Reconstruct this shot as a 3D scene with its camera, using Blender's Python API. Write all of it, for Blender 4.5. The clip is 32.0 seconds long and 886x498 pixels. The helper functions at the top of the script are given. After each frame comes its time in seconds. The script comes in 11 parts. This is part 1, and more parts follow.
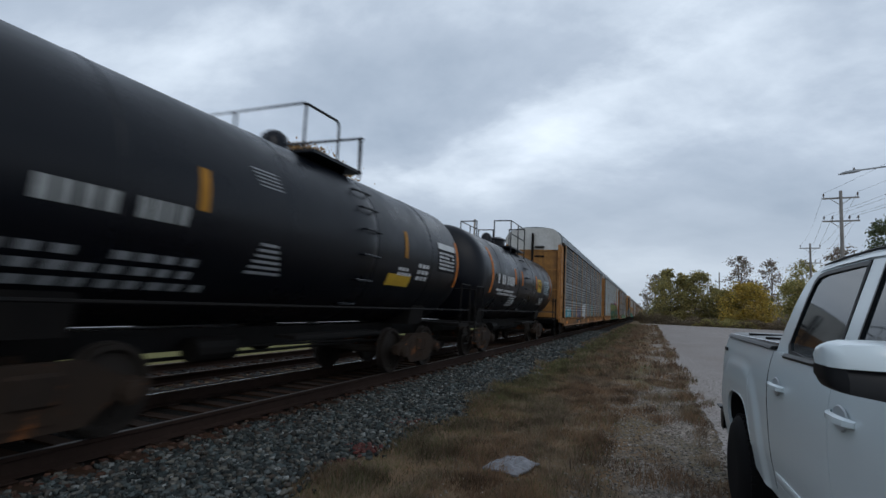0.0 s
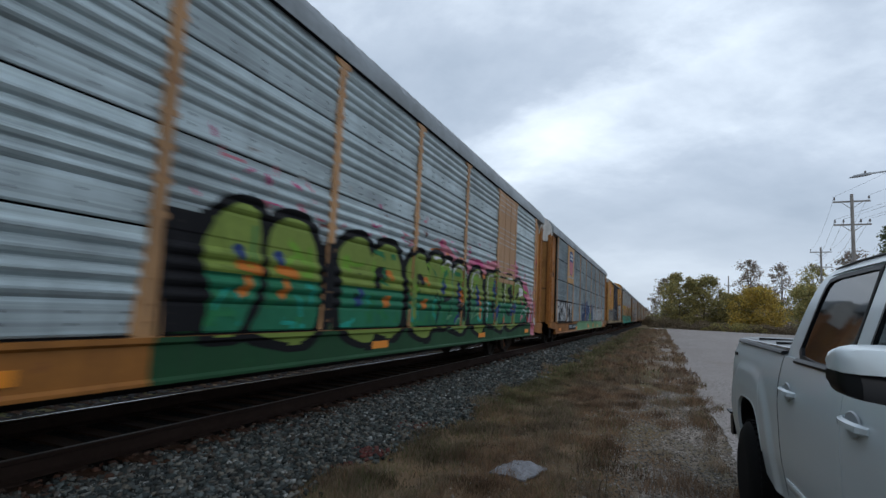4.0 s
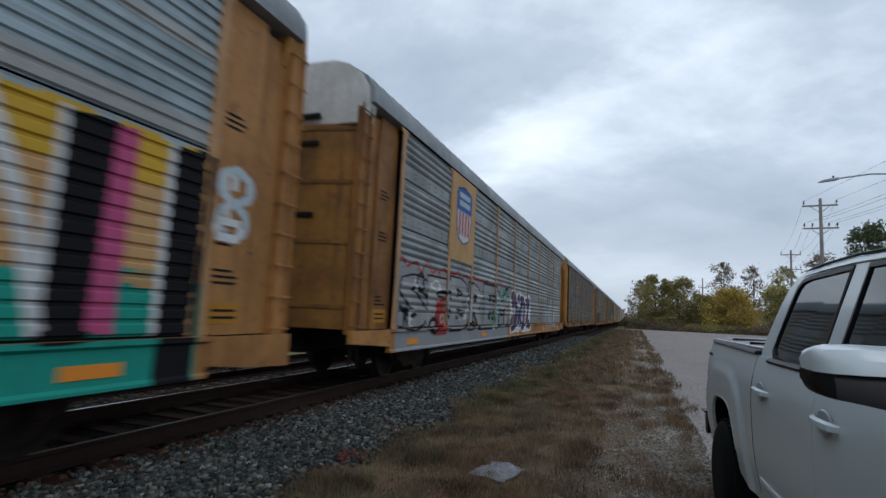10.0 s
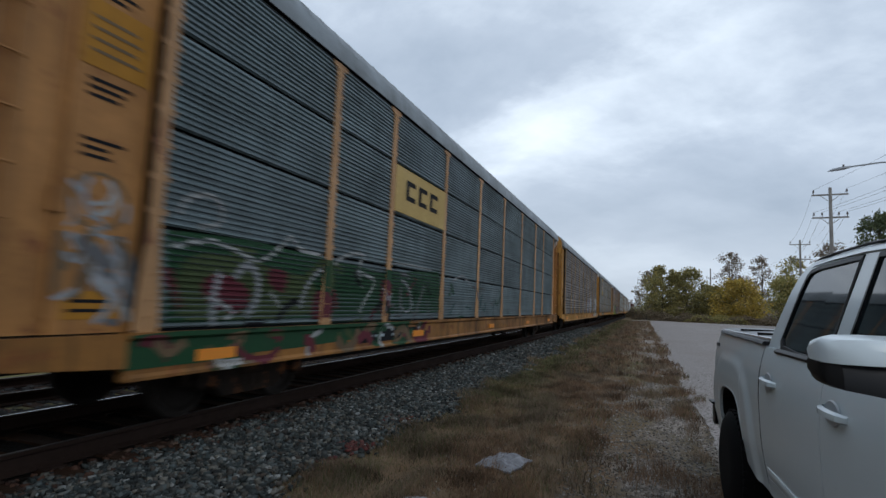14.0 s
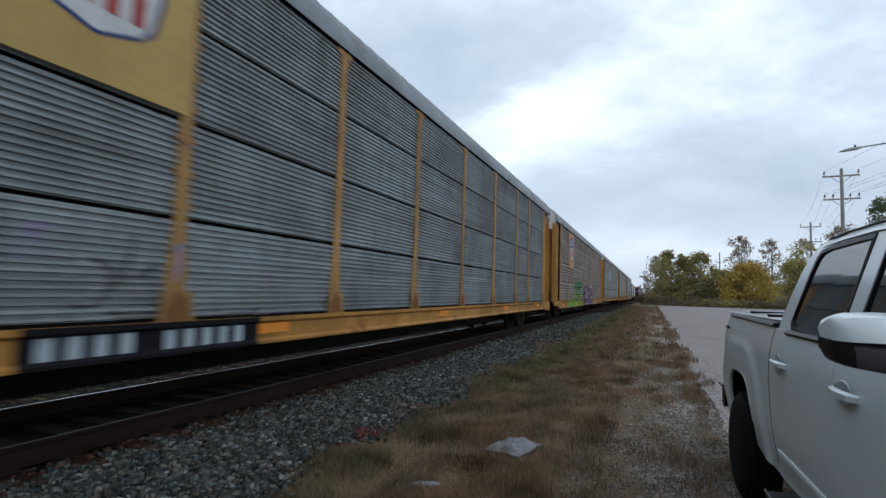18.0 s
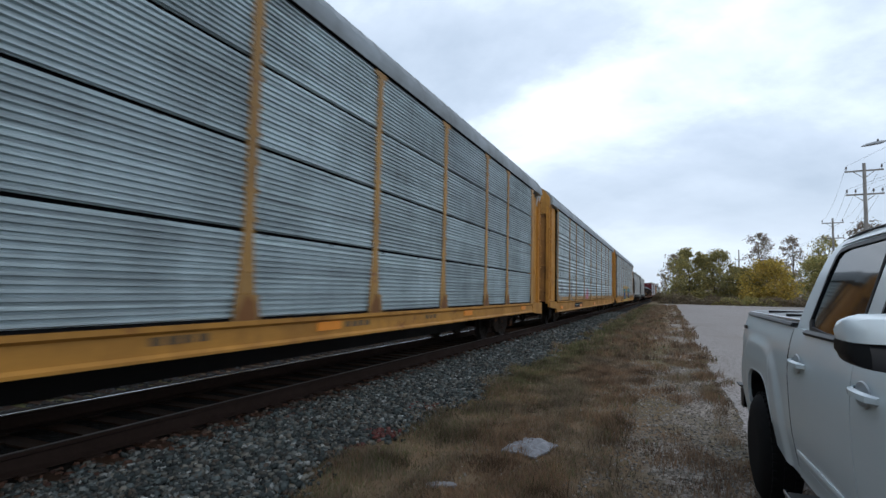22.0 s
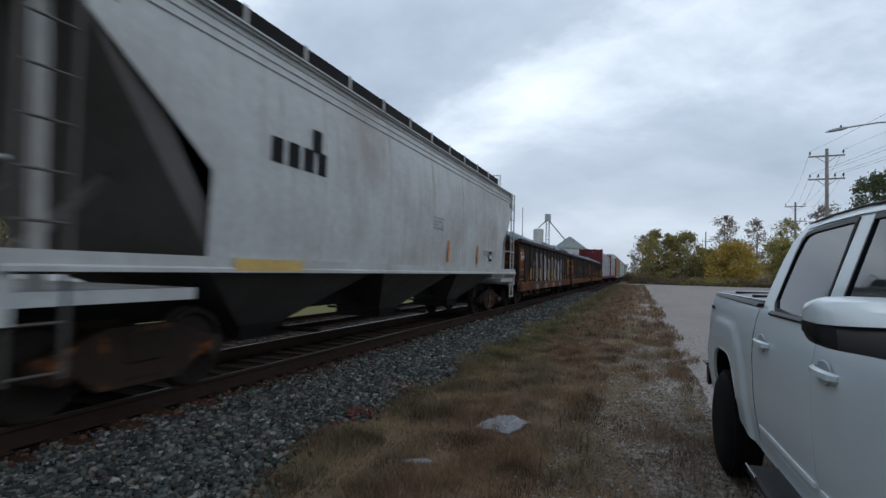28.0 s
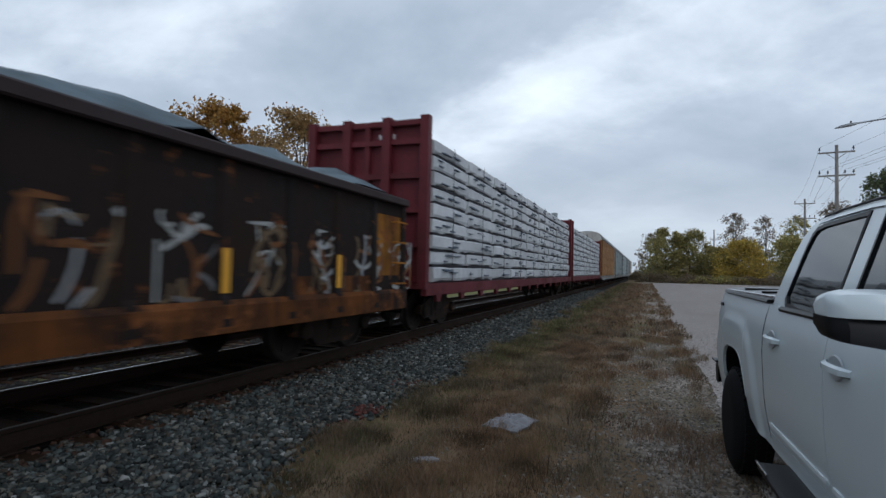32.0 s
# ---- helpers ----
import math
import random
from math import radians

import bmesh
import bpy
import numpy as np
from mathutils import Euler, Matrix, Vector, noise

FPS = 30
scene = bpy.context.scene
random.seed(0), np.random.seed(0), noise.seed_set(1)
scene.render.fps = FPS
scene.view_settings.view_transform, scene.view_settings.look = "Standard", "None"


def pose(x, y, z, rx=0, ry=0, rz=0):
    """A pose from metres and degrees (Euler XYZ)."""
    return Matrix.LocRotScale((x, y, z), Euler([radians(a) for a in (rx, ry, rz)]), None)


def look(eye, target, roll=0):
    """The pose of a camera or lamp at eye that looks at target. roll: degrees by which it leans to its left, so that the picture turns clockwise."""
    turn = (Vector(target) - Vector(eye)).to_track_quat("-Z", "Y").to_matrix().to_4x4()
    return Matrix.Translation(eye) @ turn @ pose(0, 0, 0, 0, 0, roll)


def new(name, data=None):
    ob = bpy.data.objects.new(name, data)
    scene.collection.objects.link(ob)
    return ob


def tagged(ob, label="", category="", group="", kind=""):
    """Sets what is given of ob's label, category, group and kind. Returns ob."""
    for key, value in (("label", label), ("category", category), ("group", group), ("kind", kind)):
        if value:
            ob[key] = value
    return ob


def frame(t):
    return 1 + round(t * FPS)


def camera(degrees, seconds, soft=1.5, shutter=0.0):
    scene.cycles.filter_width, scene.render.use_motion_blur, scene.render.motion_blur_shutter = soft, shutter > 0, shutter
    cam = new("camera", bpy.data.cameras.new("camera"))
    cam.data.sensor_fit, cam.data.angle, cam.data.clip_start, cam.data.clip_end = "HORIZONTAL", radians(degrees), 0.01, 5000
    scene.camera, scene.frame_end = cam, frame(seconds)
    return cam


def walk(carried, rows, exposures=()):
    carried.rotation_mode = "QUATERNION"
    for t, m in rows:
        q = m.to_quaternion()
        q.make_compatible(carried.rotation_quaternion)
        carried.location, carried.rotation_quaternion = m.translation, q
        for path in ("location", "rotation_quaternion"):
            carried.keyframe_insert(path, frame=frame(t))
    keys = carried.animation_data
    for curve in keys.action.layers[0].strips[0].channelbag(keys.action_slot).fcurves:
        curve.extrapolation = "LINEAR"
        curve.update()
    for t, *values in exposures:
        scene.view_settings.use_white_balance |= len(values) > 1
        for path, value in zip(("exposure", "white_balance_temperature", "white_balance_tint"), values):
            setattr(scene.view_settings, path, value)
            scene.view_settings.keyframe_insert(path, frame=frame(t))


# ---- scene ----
cam = camera(79.43, 32.0, shutter=0.25)
# seconds, eye x y z, yaw to the left of the track, pitch, roll
ROWS = [
    (0.0, 0.003, -0.028, 1.457, 21.31, 5.97, 2.65),
    (0.5, 0.004, -0.026, 1.454, 21.31, 5.94, 2.61),
    (1.0, 0.004, -0.020, 1.455, 21.32, 5.91, 2.55),
    (1.5, 0.002, -0.021, 1.457, 21.50, 5.95, 2.63),
    (2.0, 0.002, -0.023, 1.456, 21.73, 6.06, 2.64),
    (2.5, 0.001, -0.025, 1.456, 21.82, 6.19, 2.70),
    (4.5, 0.001, -0.024, 1.458, 22.13, 6.32, 2.81),
    (5.0, 0.015, -0.024, 1.460, 22.02, 6.36, 2.86),
    (5.5, -0.001, -0.023, 1.462, 21.98, 6.61, 3.02),
    (6.0, -0.017, -0.010, 1.458, 20.95, 7.07, 3.21),
    (6.5, -0.020, 0.015, 1.447, 20.04, 6.75, 3.63),
    (7.0, -0.023, 0.003, 1.454, 19.57, 6.90, 3.66),
    (7.5, -0.013, -0.001, 1.453, 19.37, 7.25, 3.55),
    (8.0, -0.006, -0.005, 1.448, 18.84, 6.81, 3.45),
    (8.5, -0.002, -0.005, 1.452, 18.75, 6.79, 3.30),
    (9.0, -0.001, -0.001, 1.444, 19.10, 6.83, 3.06),
    (9.5, -0.002, -0.003, 1.448, 19.39, 6.42, 2.84),
    (10.0, -0.004, 0.001, 1.453, 19.89, 6.59, 2.74),
    (10.5, -0.000, 0.014, 1.445, 20.31, 6.57, 2.62),
    (11.0, -0.002, 0.001, 1.447, 20.58, 6.40, 2.51),
    (11.5, -0.005, -0.001, 1.451, 21.01, 6.42, 2.55),
    (12.0, -0.006, 0.017, 1.439, 21.15, 6.07, 2.50),
    (12.5, -0.006, 0.012, 1.449, 21.02, 5.90, 2.58),
    (13.0, -0.004, 0.004, 1.450, 20.84, 6.12, 2.53),
    (13.5, -0.000, 0.010, 1.445, 20.57, 5.53, 2.50),
    (14.0, 0.000, 0.005, 1.454, 20.54, 5.70, 2.45),
    (14.5, 0.002, 0.005, 1.446, 20.56, 6.00, 2.35),
    (16.5, 0.007, 0.019, 1.446, 20.68, 5.16, 1.88),
    (17.0, 0.004, 0.010, 1.445, 21.28, 5.30, 1.99),
    (17.5, -0.001, 0.020, 1.447, 21.53, 5.24, 1.98),
    (18.0, 0.002, 0.020, 1.441, 21.27, 4.38, 1.67),
    (18.5, -0.000, 0.018, 1.444, 21.27, 4.17, 1.74),
    (19.0, 0.006, 0.009, 1.447, 21.05, 3.62, 1.65),
    (19.5, 0.004, -0.014, 1.442, 21.75, 3.33, 1.64),
    (20.0, 0.007, -0.016, 1.450, 22.57, 3.51, 1.80),
    (20.5, 0.010, -0.017, 1.454, 23.21, 4.02, 1.79),
    (21.0, 0.016, -0.002, 1.447, 22.87, 3.74, 1.31),
    (21.5, 0.017, -0.002, 1.458, 22.90, 4.05, 1.26),
    (22.0, 0.016, -0.004, 1.453, 22.88, 4.35, 1.24),
    (22.5, 0.021, 0.009, 1.447, 22.51, 3.73, 1.07),
    (23.0, 0.014, -0.006, 1.450, 22.62, 3.70, 1.03),
    (23.5, 0.012, -0.009, 1.451, 22.64, 3.83, 1.13),
    (24.0, 0.017, 0.014, 1.450, 22.17, 3.47, 1.09),
    (24.5, 0.002, 0.005, 1.451, 21.59, 2.49, 0.99),
    (25.0, 0.002, -0.006, 1.455, 21.62, 2.25, 1.01),
    (25.5, -0.002, -0.012, 1.457, 21.15, 2.35, 1.70),
    (26.0, 0.008, -0.014, 1.455, 20.17, 2.07, 2.14),
    (26.5, 0.001, -0.020, 1.465, 20.11, 2.10, 2.08),
    (28.5, -0.010, 0.004, 1.449, 20.00, 2.20, 1.46),
    (29.0, -0.012, 0.014, 1.436, 19.95, 2.03, 1.47),
    (29.5, -0.012, 0.015, 1.446, 20.11, 1.71, 1.44),
    (30.0, -0.014, 0.011, 1.449, 20.42, 2.16, 1.35),
    (30.5, -0.013, 0.014, 1.441, 20.61, 2.29, 1.28),
    (31.0, -0.011, 0.009, 1.446, 20.65, 2.01, 1.29),
    (31.5, -0.008, 0.002, 1.446, 20.64, 2.03, 1.27),
    (32.0, -0.010, 0.004, 1.444, 20.73, 2.12, 1.28),
]
walk(cam, [(t, pose(x, y, z, 0, 0, yaw) @ pose(0, 0, 0, 90 + pitch) @ pose(0, 0, 0, 0, 0, roll)) for t, x, y, z, yaw, pitch, roll in ROWS],
     exposures=[(0.0, -0.14), (2.0, -0.02), (4.5, 0.05), (14.0, 0.0), (17.0, 0.16), (18.0, 0.28), (19.5, 0.40), (25.5, 0.40), (26.5, 0.32), (28.5, 0.0), (32.0, -0.05)])

# ---- sky and sun ----
world = bpy.data.worlds.new("overcast_sky")
scene.world = world
world.use_nodes = True
wn, wl = world.node_tree.nodes, world.node_tree.links
wn.clear()


def wnode(kind, **values):
    n = wn.new(kind)
    for k, v in values.items():
        n.inputs[k].default_value = v
    return n


w_co = wn.new("ShaderNodeTexCoord")
w_sep = wn.new("ShaderNodeSeparateXYZ")
wl.new(w_co.outputs["Generated"], w_sep.inputs[0])
w_up = wn.new("ShaderNodeMath")
w_up.operation = "MAXIMUM"
wl.new(w_sep.outputs["Z"], w_up.inputs[0])
w_up.inputs[1].default_value = 0.0
w_add = wn.new("ShaderNodeMath")
w_add.operation = "ADD"
wl.new(w_up.outputs[0], w_add.inputs[0])
w_add.inputs[1].default_value = 0.42
w_div = wn.new("ShaderNodeVectorMath")
w_div.operation = "DIVIDE"
w_comb = wn.new("ShaderNodeCombineXYZ")
for axis in "XYZ":
    wl.new(w_add.outputs[0], w_comb.inputs[axis])
wl.new(w_co.outputs["Generated"], w_div.inputs[0])
wl.new(w_comb.outputs[0], w_div.inputs[1])
w_map = wn.new("ShaderNodeMapping")
w_map.inputs["Location"].default_value = (5.2, 0.6, 0.0)
w_map.inputs["Rotation"].default_value = (0.0, 0.0, radians(-50))
w_map.inputs["Scale"].default_value = (0.85, 1.15, 1.0)
wl.new(w_div.outputs[0], w_map.inputs["Vector"])
w_big = wnode("ShaderNodeTexNoise", Scale=1.7, Detail=12.0, Roughness=0.55, Distortion=0.12)
wl.new(w_map.outputs[0], w_big.inputs["Vector"])
# a bright break in the cloud deck: s runs across it, and a second noise frays its edges
w_fray = wnode("ShaderNodeTexNoise", Scale=3.4, Detail=8.0, Roughness=0.6)
wl.new(w_map.outputs[0], w_fray.inputs["Vector"])
w_across = wn.new("ShaderNodeVectorMath")
w_across.operation = "DOT_PRODUCT"
wl.new(w_div.outputs[0], w_across.inputs[0])
w_across.inputs[1].default_value = (0.339, 0.941, 0.0)
w_edge = wn.new("ShaderNodeMath")
w_edge.operation = "MULTIPLY_ADD"
wl.new(w_fray.outputs[0], w_edge.inputs[0])
w_edge.inputs[1].default_value = 0.34
wl.new(w_across.outputs["Value"], w_edge.inputs[2])
w_span = wn.new("ShaderNodeMapRange")
w_span.inputs["From Min"].default_value, w_span.inputs["From Max"].default_value = 0.67, 2.17
wl.new(w_edge.outputs[0], w_span.inputs["Value"])
w_break = wn.new("ShaderNodeValToRGB")
bk = w_break.color_ramp.elements
bk[0].position, bk[0].color = 0.0, (0.47, 0.47, 0.47, 1)
bk[1].position, bk[1].color = 1.0, (0.47, 0.47, 0.47, 1)
for at_, v_ in ((0.2, 0.485), (0.285, 0.465), (0.35, 0.576), (0.45, 0.553), (0.56, 0.478), (0.66, 0.44), (0.8, 0.48)):
    stop = bk.new(at_)
    stop.color = (v_, v_, v_, 1)
wl.new(w_span.outputs[0], w_break.inputs[0])
w_soft = wn.new("ShaderNodeMath")
w_soft.operation = "MULTIPLY_ADD"
wl.new(w_big.outputs[0], w_soft.inputs[0])
w_soft.inputs[1].default_value, w_soft.inputs[2].default_value = 0.80, -0.338
w_sky_mix = wn.new("ShaderNodeMath")
w_sky_mix.operation = "MULTIPLY_ADD"
wl.new(w_break.outputs[0], w_sky_mix.inputs[0])
w_sky_mix.inputs[1].default_value = 0.92
wl.new(w_soft.outputs[0], w_sky_mix.inputs[2])
w_along = wn.new("ShaderNodeVectorMath")
w_along.operation = "DOT_PRODUCT"
wl.new(w_div.outputs[0], w_along.inputs[0])
w_along.inputs[1].default_value = (0.941, -0.339, 0.0)
w_reach = wn.new("ShaderNodeMapRange")
w_reach.inputs["From Min"].default_value, w_reach.inputs["From Max"].default_value = -1.0, 2.0
wl.new(w_along.outputs["Value"], w_reach.inputs["Value"])
w_grey = wn.new("ShaderNodeValToRGB")
gk = w_grey.color_ramp.elements
gk[0].position, gk[0].color = 0.20, (0, 0, 0, 1)
gk[1].position, gk[1].color = 0.75, (0, 0, 0, 1)
for at_ in (0.34, 0.5):
    stop = gk.new(at_)
    stop.color = (0.065, 0.065, 0.065, 1)
wl.new(w_reach.outputs[0], w_grey.inputs[0])
w_less = wn.new("ShaderNodeMath")
w_less.operation = "SUBTRACT"
wl.new(w_sky_mix.outputs[0], w_less.inputs[0])
wl.new(w_grey.outputs[0], w_less.inputs[1])
w_ramp = wn.new("ShaderNodeValToRGB")
el = w_ramp.color_ramp.elements
el[0].position, el[0].color = 0.31, (0.265, 0.335, 0.432, 1)
el[1].position, el[1].color = 0.70, (0.80, 0.89, 1.0, 1)
mid = el.new(0.50)
mid.color = (0.42, 0.495, 0.60, 1)
mid = el.new(0.60)
mid.color = (0.60, 0.685, 0.79, 1)
wl.new(w_less.outputs[0], w_ramp.inputs[0])
# paler and plainer towards the horizon
w_hz = wn.new("ShaderNodeMapRange")
w_hz.inputs["From Min"].default_value, w_hz.inputs["From Max"].default_value = 0.0, 0.28
w_hz.inputs["To Min"].default_value, w_hz.inputs["To Max"].default_value = 0.88, 0.0
wl.new(w_up.outputs[0], w_hz.inputs["Value"])
w_mix = wn.new("ShaderNodeMixRGB")
w_mix.inputs["Color2"].default_value = (0.42, 0.48, 0.56, 1)
wl.new(w_hz.outputs[0], w_mix.inputs["Fac"])
wl.new(w_ramp.outputs[0], w_mix.inputs["Color1"])
w_clouds = wnode("ShaderNodeBackground", Strength=1.38)
wl.new(w_mix.outputs[0], w_clouds.inputs["Color"])
w_sky = wn.new("ShaderNodeTexSky")
w_sky.sky_type, w_sky.sun_disc = "NISHITA", False
w_sky.sun_elevation, w_sky.sun_rotation = radians(32), radians(200)
w_clear = wnode("ShaderNodeBackground", Strength=0.05)
wl.new(w_sky.outputs[0], w_clear.inputs["Color"])
w_sum = wn.new("ShaderNodeMixShader")
w_sum.inputs["Fac"].default_value = 0.08
wl.new(w_clouds.outputs[0], w_sum.inputs[1])
wl.new(w_clear.outputs[0], w_sum.inputs[2])
w_out = wn.new("ShaderNodeOutputWorld")
wl.new(w_sum.outputs[0], w_out.inputs["Surface"])

sun = new("sun", bpy.data.lights.new("sun", "SUN"))
sun.data.energy, sun.data.angle, sun.data.color = 0.5, radians(35), (1.0, 0.97, 0.93)
sun.matrix_world = look((30, -40, 45), (0, 0, 0))


# ---- building blocks ----
class Geo:
    """Vertices and faces of one mesh."""

    def __init__(self):
        self.v, self.f, self.smooth = [], [], False

    def add(self, verts, faces):
        n = len(self.v)
        self.v += [tuple(p) for p in verts]
        self.f += [tuple(i + n for i in face) for face in faces]
        return self

    def box(self, x0, x1, y0, y1, z0, z1, bevel=0.0):
        if bevel > 0:
            b = bevel
            ring = [(x0 + b, y0), (x1 - b, y0), (x1, y0 + b), (x1, y1 - b), (x1 - b, y1), (x0 + b, y1), (x0, y1 - b), (x0, y0 + b)]
            inner = [(x0 + b, y0 + b), (x1 - b, y0 + b), (x1 - b, y0 + b), (x1 - b, y1 - b), (x1 - b, y1 - b), (x0 + b, y1 - b), (x0 + b, y1 - b), (x0 + b, y0 + b)]
            rows = [(inner, z0), (ring, z0 + b), (ring, z1 - b), (inner, z1)]
            verts = [(x, y, z) for pts, z in rows for x, y in pts]
            faces = [(8 * k + i, 8 * k + (i + 1) % 8, 8 * k + 8 + (i + 1) % 8, 8 * k + 8 + i) for k in range(3) for i in range(8)]
            faces += [(7, 5, 3, 1), (25, 27, 29, 31)]
            return self.add(verts, faces)
        return self.add([(x, y, z) for z in (z0, z1) for x, y in ((x0, y0), (x1, y0), (x1, y1), (x0, y1))],
                        [(3, 2, 1, 0), (4, 5, 6, 7), (0, 1, 5, 4), (1, 2, 6, 5), (2, 3, 7, 6), (3, 0, 4, 7)])

    def beam(self, a, b, w, h):
        """A square bar from a to b."""
        a, b = Vector(a), Vector(b)
        d = (b - a).normalized()
        s = d.cross(Vector((0, 0, 1)))
        s = Vector((1, 0, 0)) if s.length < 1e-4 else s.normalized()
        u = s.cross(d)
        c = [(-w / 2, -h / 2), (w / 2, -h / 2), (w / 2, h / 2), (-w / 2, h / 2)]
        return self.add([p + s * i + u * j for p in (a, b) for i, j in c],
                        [(3, 2, 1, 0), (4, 5, 6, 7), (0, 1, 5, 4), (1, 2, 6, 5), (2, 3, 7, 6), (3, 0, 4, 7)])

    def tube(self, a, b, r, r2=None, n=8, caps=True):
        a, b = Vector(a), Vector(b)
        r2 = r if r2 is None else r2
        d = (b - a).normalized()
        s = d.cross(Vector((0.31, 0.2, 0.93))).normalized()
        u = s.cross(d)
        ring = [(math.cos(2 * math.pi * i / n), math.sin(2 * math.pi * i / n)) for i in range(n)]
        verts = [p + s * (c * q) + u * (e * q) for p, q in ((a, r), (b, r2)) for c, e in ring]
        faces = [(i, (i + 1) % n, n + (i + 1) % n, n + i) for i in range(n)]
        if caps:
            faces += [tuple(range(n - 1, -1, -1)), tuple(range(n, 2 * n))]
        return self.add(verts, faces)

    def pipe(self, pts, r, n=6):
        """One bent bar through the points."""
        pts = [Vector(p) for p in pts]
        rings = []
        side = None
        for i, p in enumerate(pts):
            d0 = (p - pts[i - 1]).normalized() if i else (pts[1] - p).normalized()
            d1 = (pts[i + 1] - p).normalized() if i + 1 < len(pts) else d0
            d = (d0 + d1)
            d = d.normalized() if d.length > 1e-4 else d0
            s = d.cross(Vector((0.31, 0.2, 0.93))) if side is None else side - d * side.dot(d)
            side = s.normalized()
            u = side.cross(d)
            k = r / max(0.5, d.dot(d0))
            rings.append([p + (side * math.cos(2 * math.pi * j / n) + u * math.sin(2 * math.pi * j / n)) * k for j in range(n)])
        return self.loft(rings)

    def extrude(self, profile, y0, y1, closed=True, axis="y"):
        """A profile of (x, z) drawn along y (or of (y, z) along x)."""
        n = len(profile)
        at = (lambda p, s: (p[0], s, p[1])) if axis == "y" else (lambda p, s: (s, p[0], p[1])) if axis == "x" else (lambda p, s: (p[0], p[1], s))
        verts = [at(p, s) for s in (y0, y1) for p in profile]
        faces = [(i, (i + 1) % n, n + (i + 1) % n, n + i) for i in range(n if closed else n - 1)]
        if closed:
            faces += [tuple(range(n - 1, -1, -1)), tuple(range(n, 2 * n))]
        return self.add(verts, faces)

    def loft(self, rings, caps=True):
        n = len(rings[0])
        verts = [p for ring in rings for p in ring]
        faces = [(k * n + i, k * n + (i + 1) % n, (k + 1) * n + (i + 1) % n, (k + 1) * n + i) for k in range(len(rings) - 1) for i in range(n)]
        if caps:
            faces += [tuple(range(n - 1, -1, -1)), tuple(range((len(rings) - 1) * n, len(rings) * n))]
        return self.add(verts, faces)

    def lathe(self, profile, centre, axis="x", n=24):
        """A profile of (along, radius) turned about an axis through centre."""
        cx, cy, cz = centre
        rings = []
        for s, r in profile:
            ring = []
            for i in range(n):
                c, e = r * math.cos(2 * math.pi * i / n), r * math.sin(2 * math.pi * i / n)
                ring.append({"x": (cx + s, cy + c, cz + e), "y": (cx + c, cy + s, cz + e), "z": (cx + c, cy + e, cz + s)}[axis])
            rings.append(ring)
        return self.loft(rings)

    def mesh(self, name, material):
        me = bpy.data.meshes.new(name)
        me.from_pydata(self.v, [], self.f)
        if material:
            me.materials.append(material)
        if self.smooth:
            me.polygons.foreach_set("use_smooth", [True] * len(me.polygons))
        me.validate()
        bm = bmesh.new()
        bm.from_mesh(me)
        bmesh.ops.recalc_face_normals(bm, faces=bm.faces)
        bm.to_mesh(me)
        bm.free()
        if self.smooth:
            me.set_sharp_from_angle(angle=radians(35))
        return me


def smooth(geo):
    geo.smooth = True
    return geo


def part(name, geo, material, parent, label="", at=None):
    """One mesh object under a thing or a part; geo may be a finished mesh."""
    me = geo if isinstance(geo, bpy.types.Mesh) else geo.mesh(name, material)
    ob = new(name, me)
    ob.parent = parent
    if at is not None:
        ob.matrix_basis = at
    if label:
        ob["label"] = label
    return ob


def thing(name, label, category, group="", kind="", geo=None, material=None, at=None):
    ob = new(name, geo.mesh(name, material) if geo is not None else None)
    if at is not None:
        ob.matrix_basis = at
    return tagged(ob, label, category, group, kind)


MESHES = {}


def shared(key, make, material):
    """One mesh for all alike pieces."""
    key = (key, material.name)
    if key not in MESHES:
        MESHES[key] = make().mesh(str(key[0]) if isinstance(key[0], str) else str(key[0][0]), material)
    return MESHES[key]


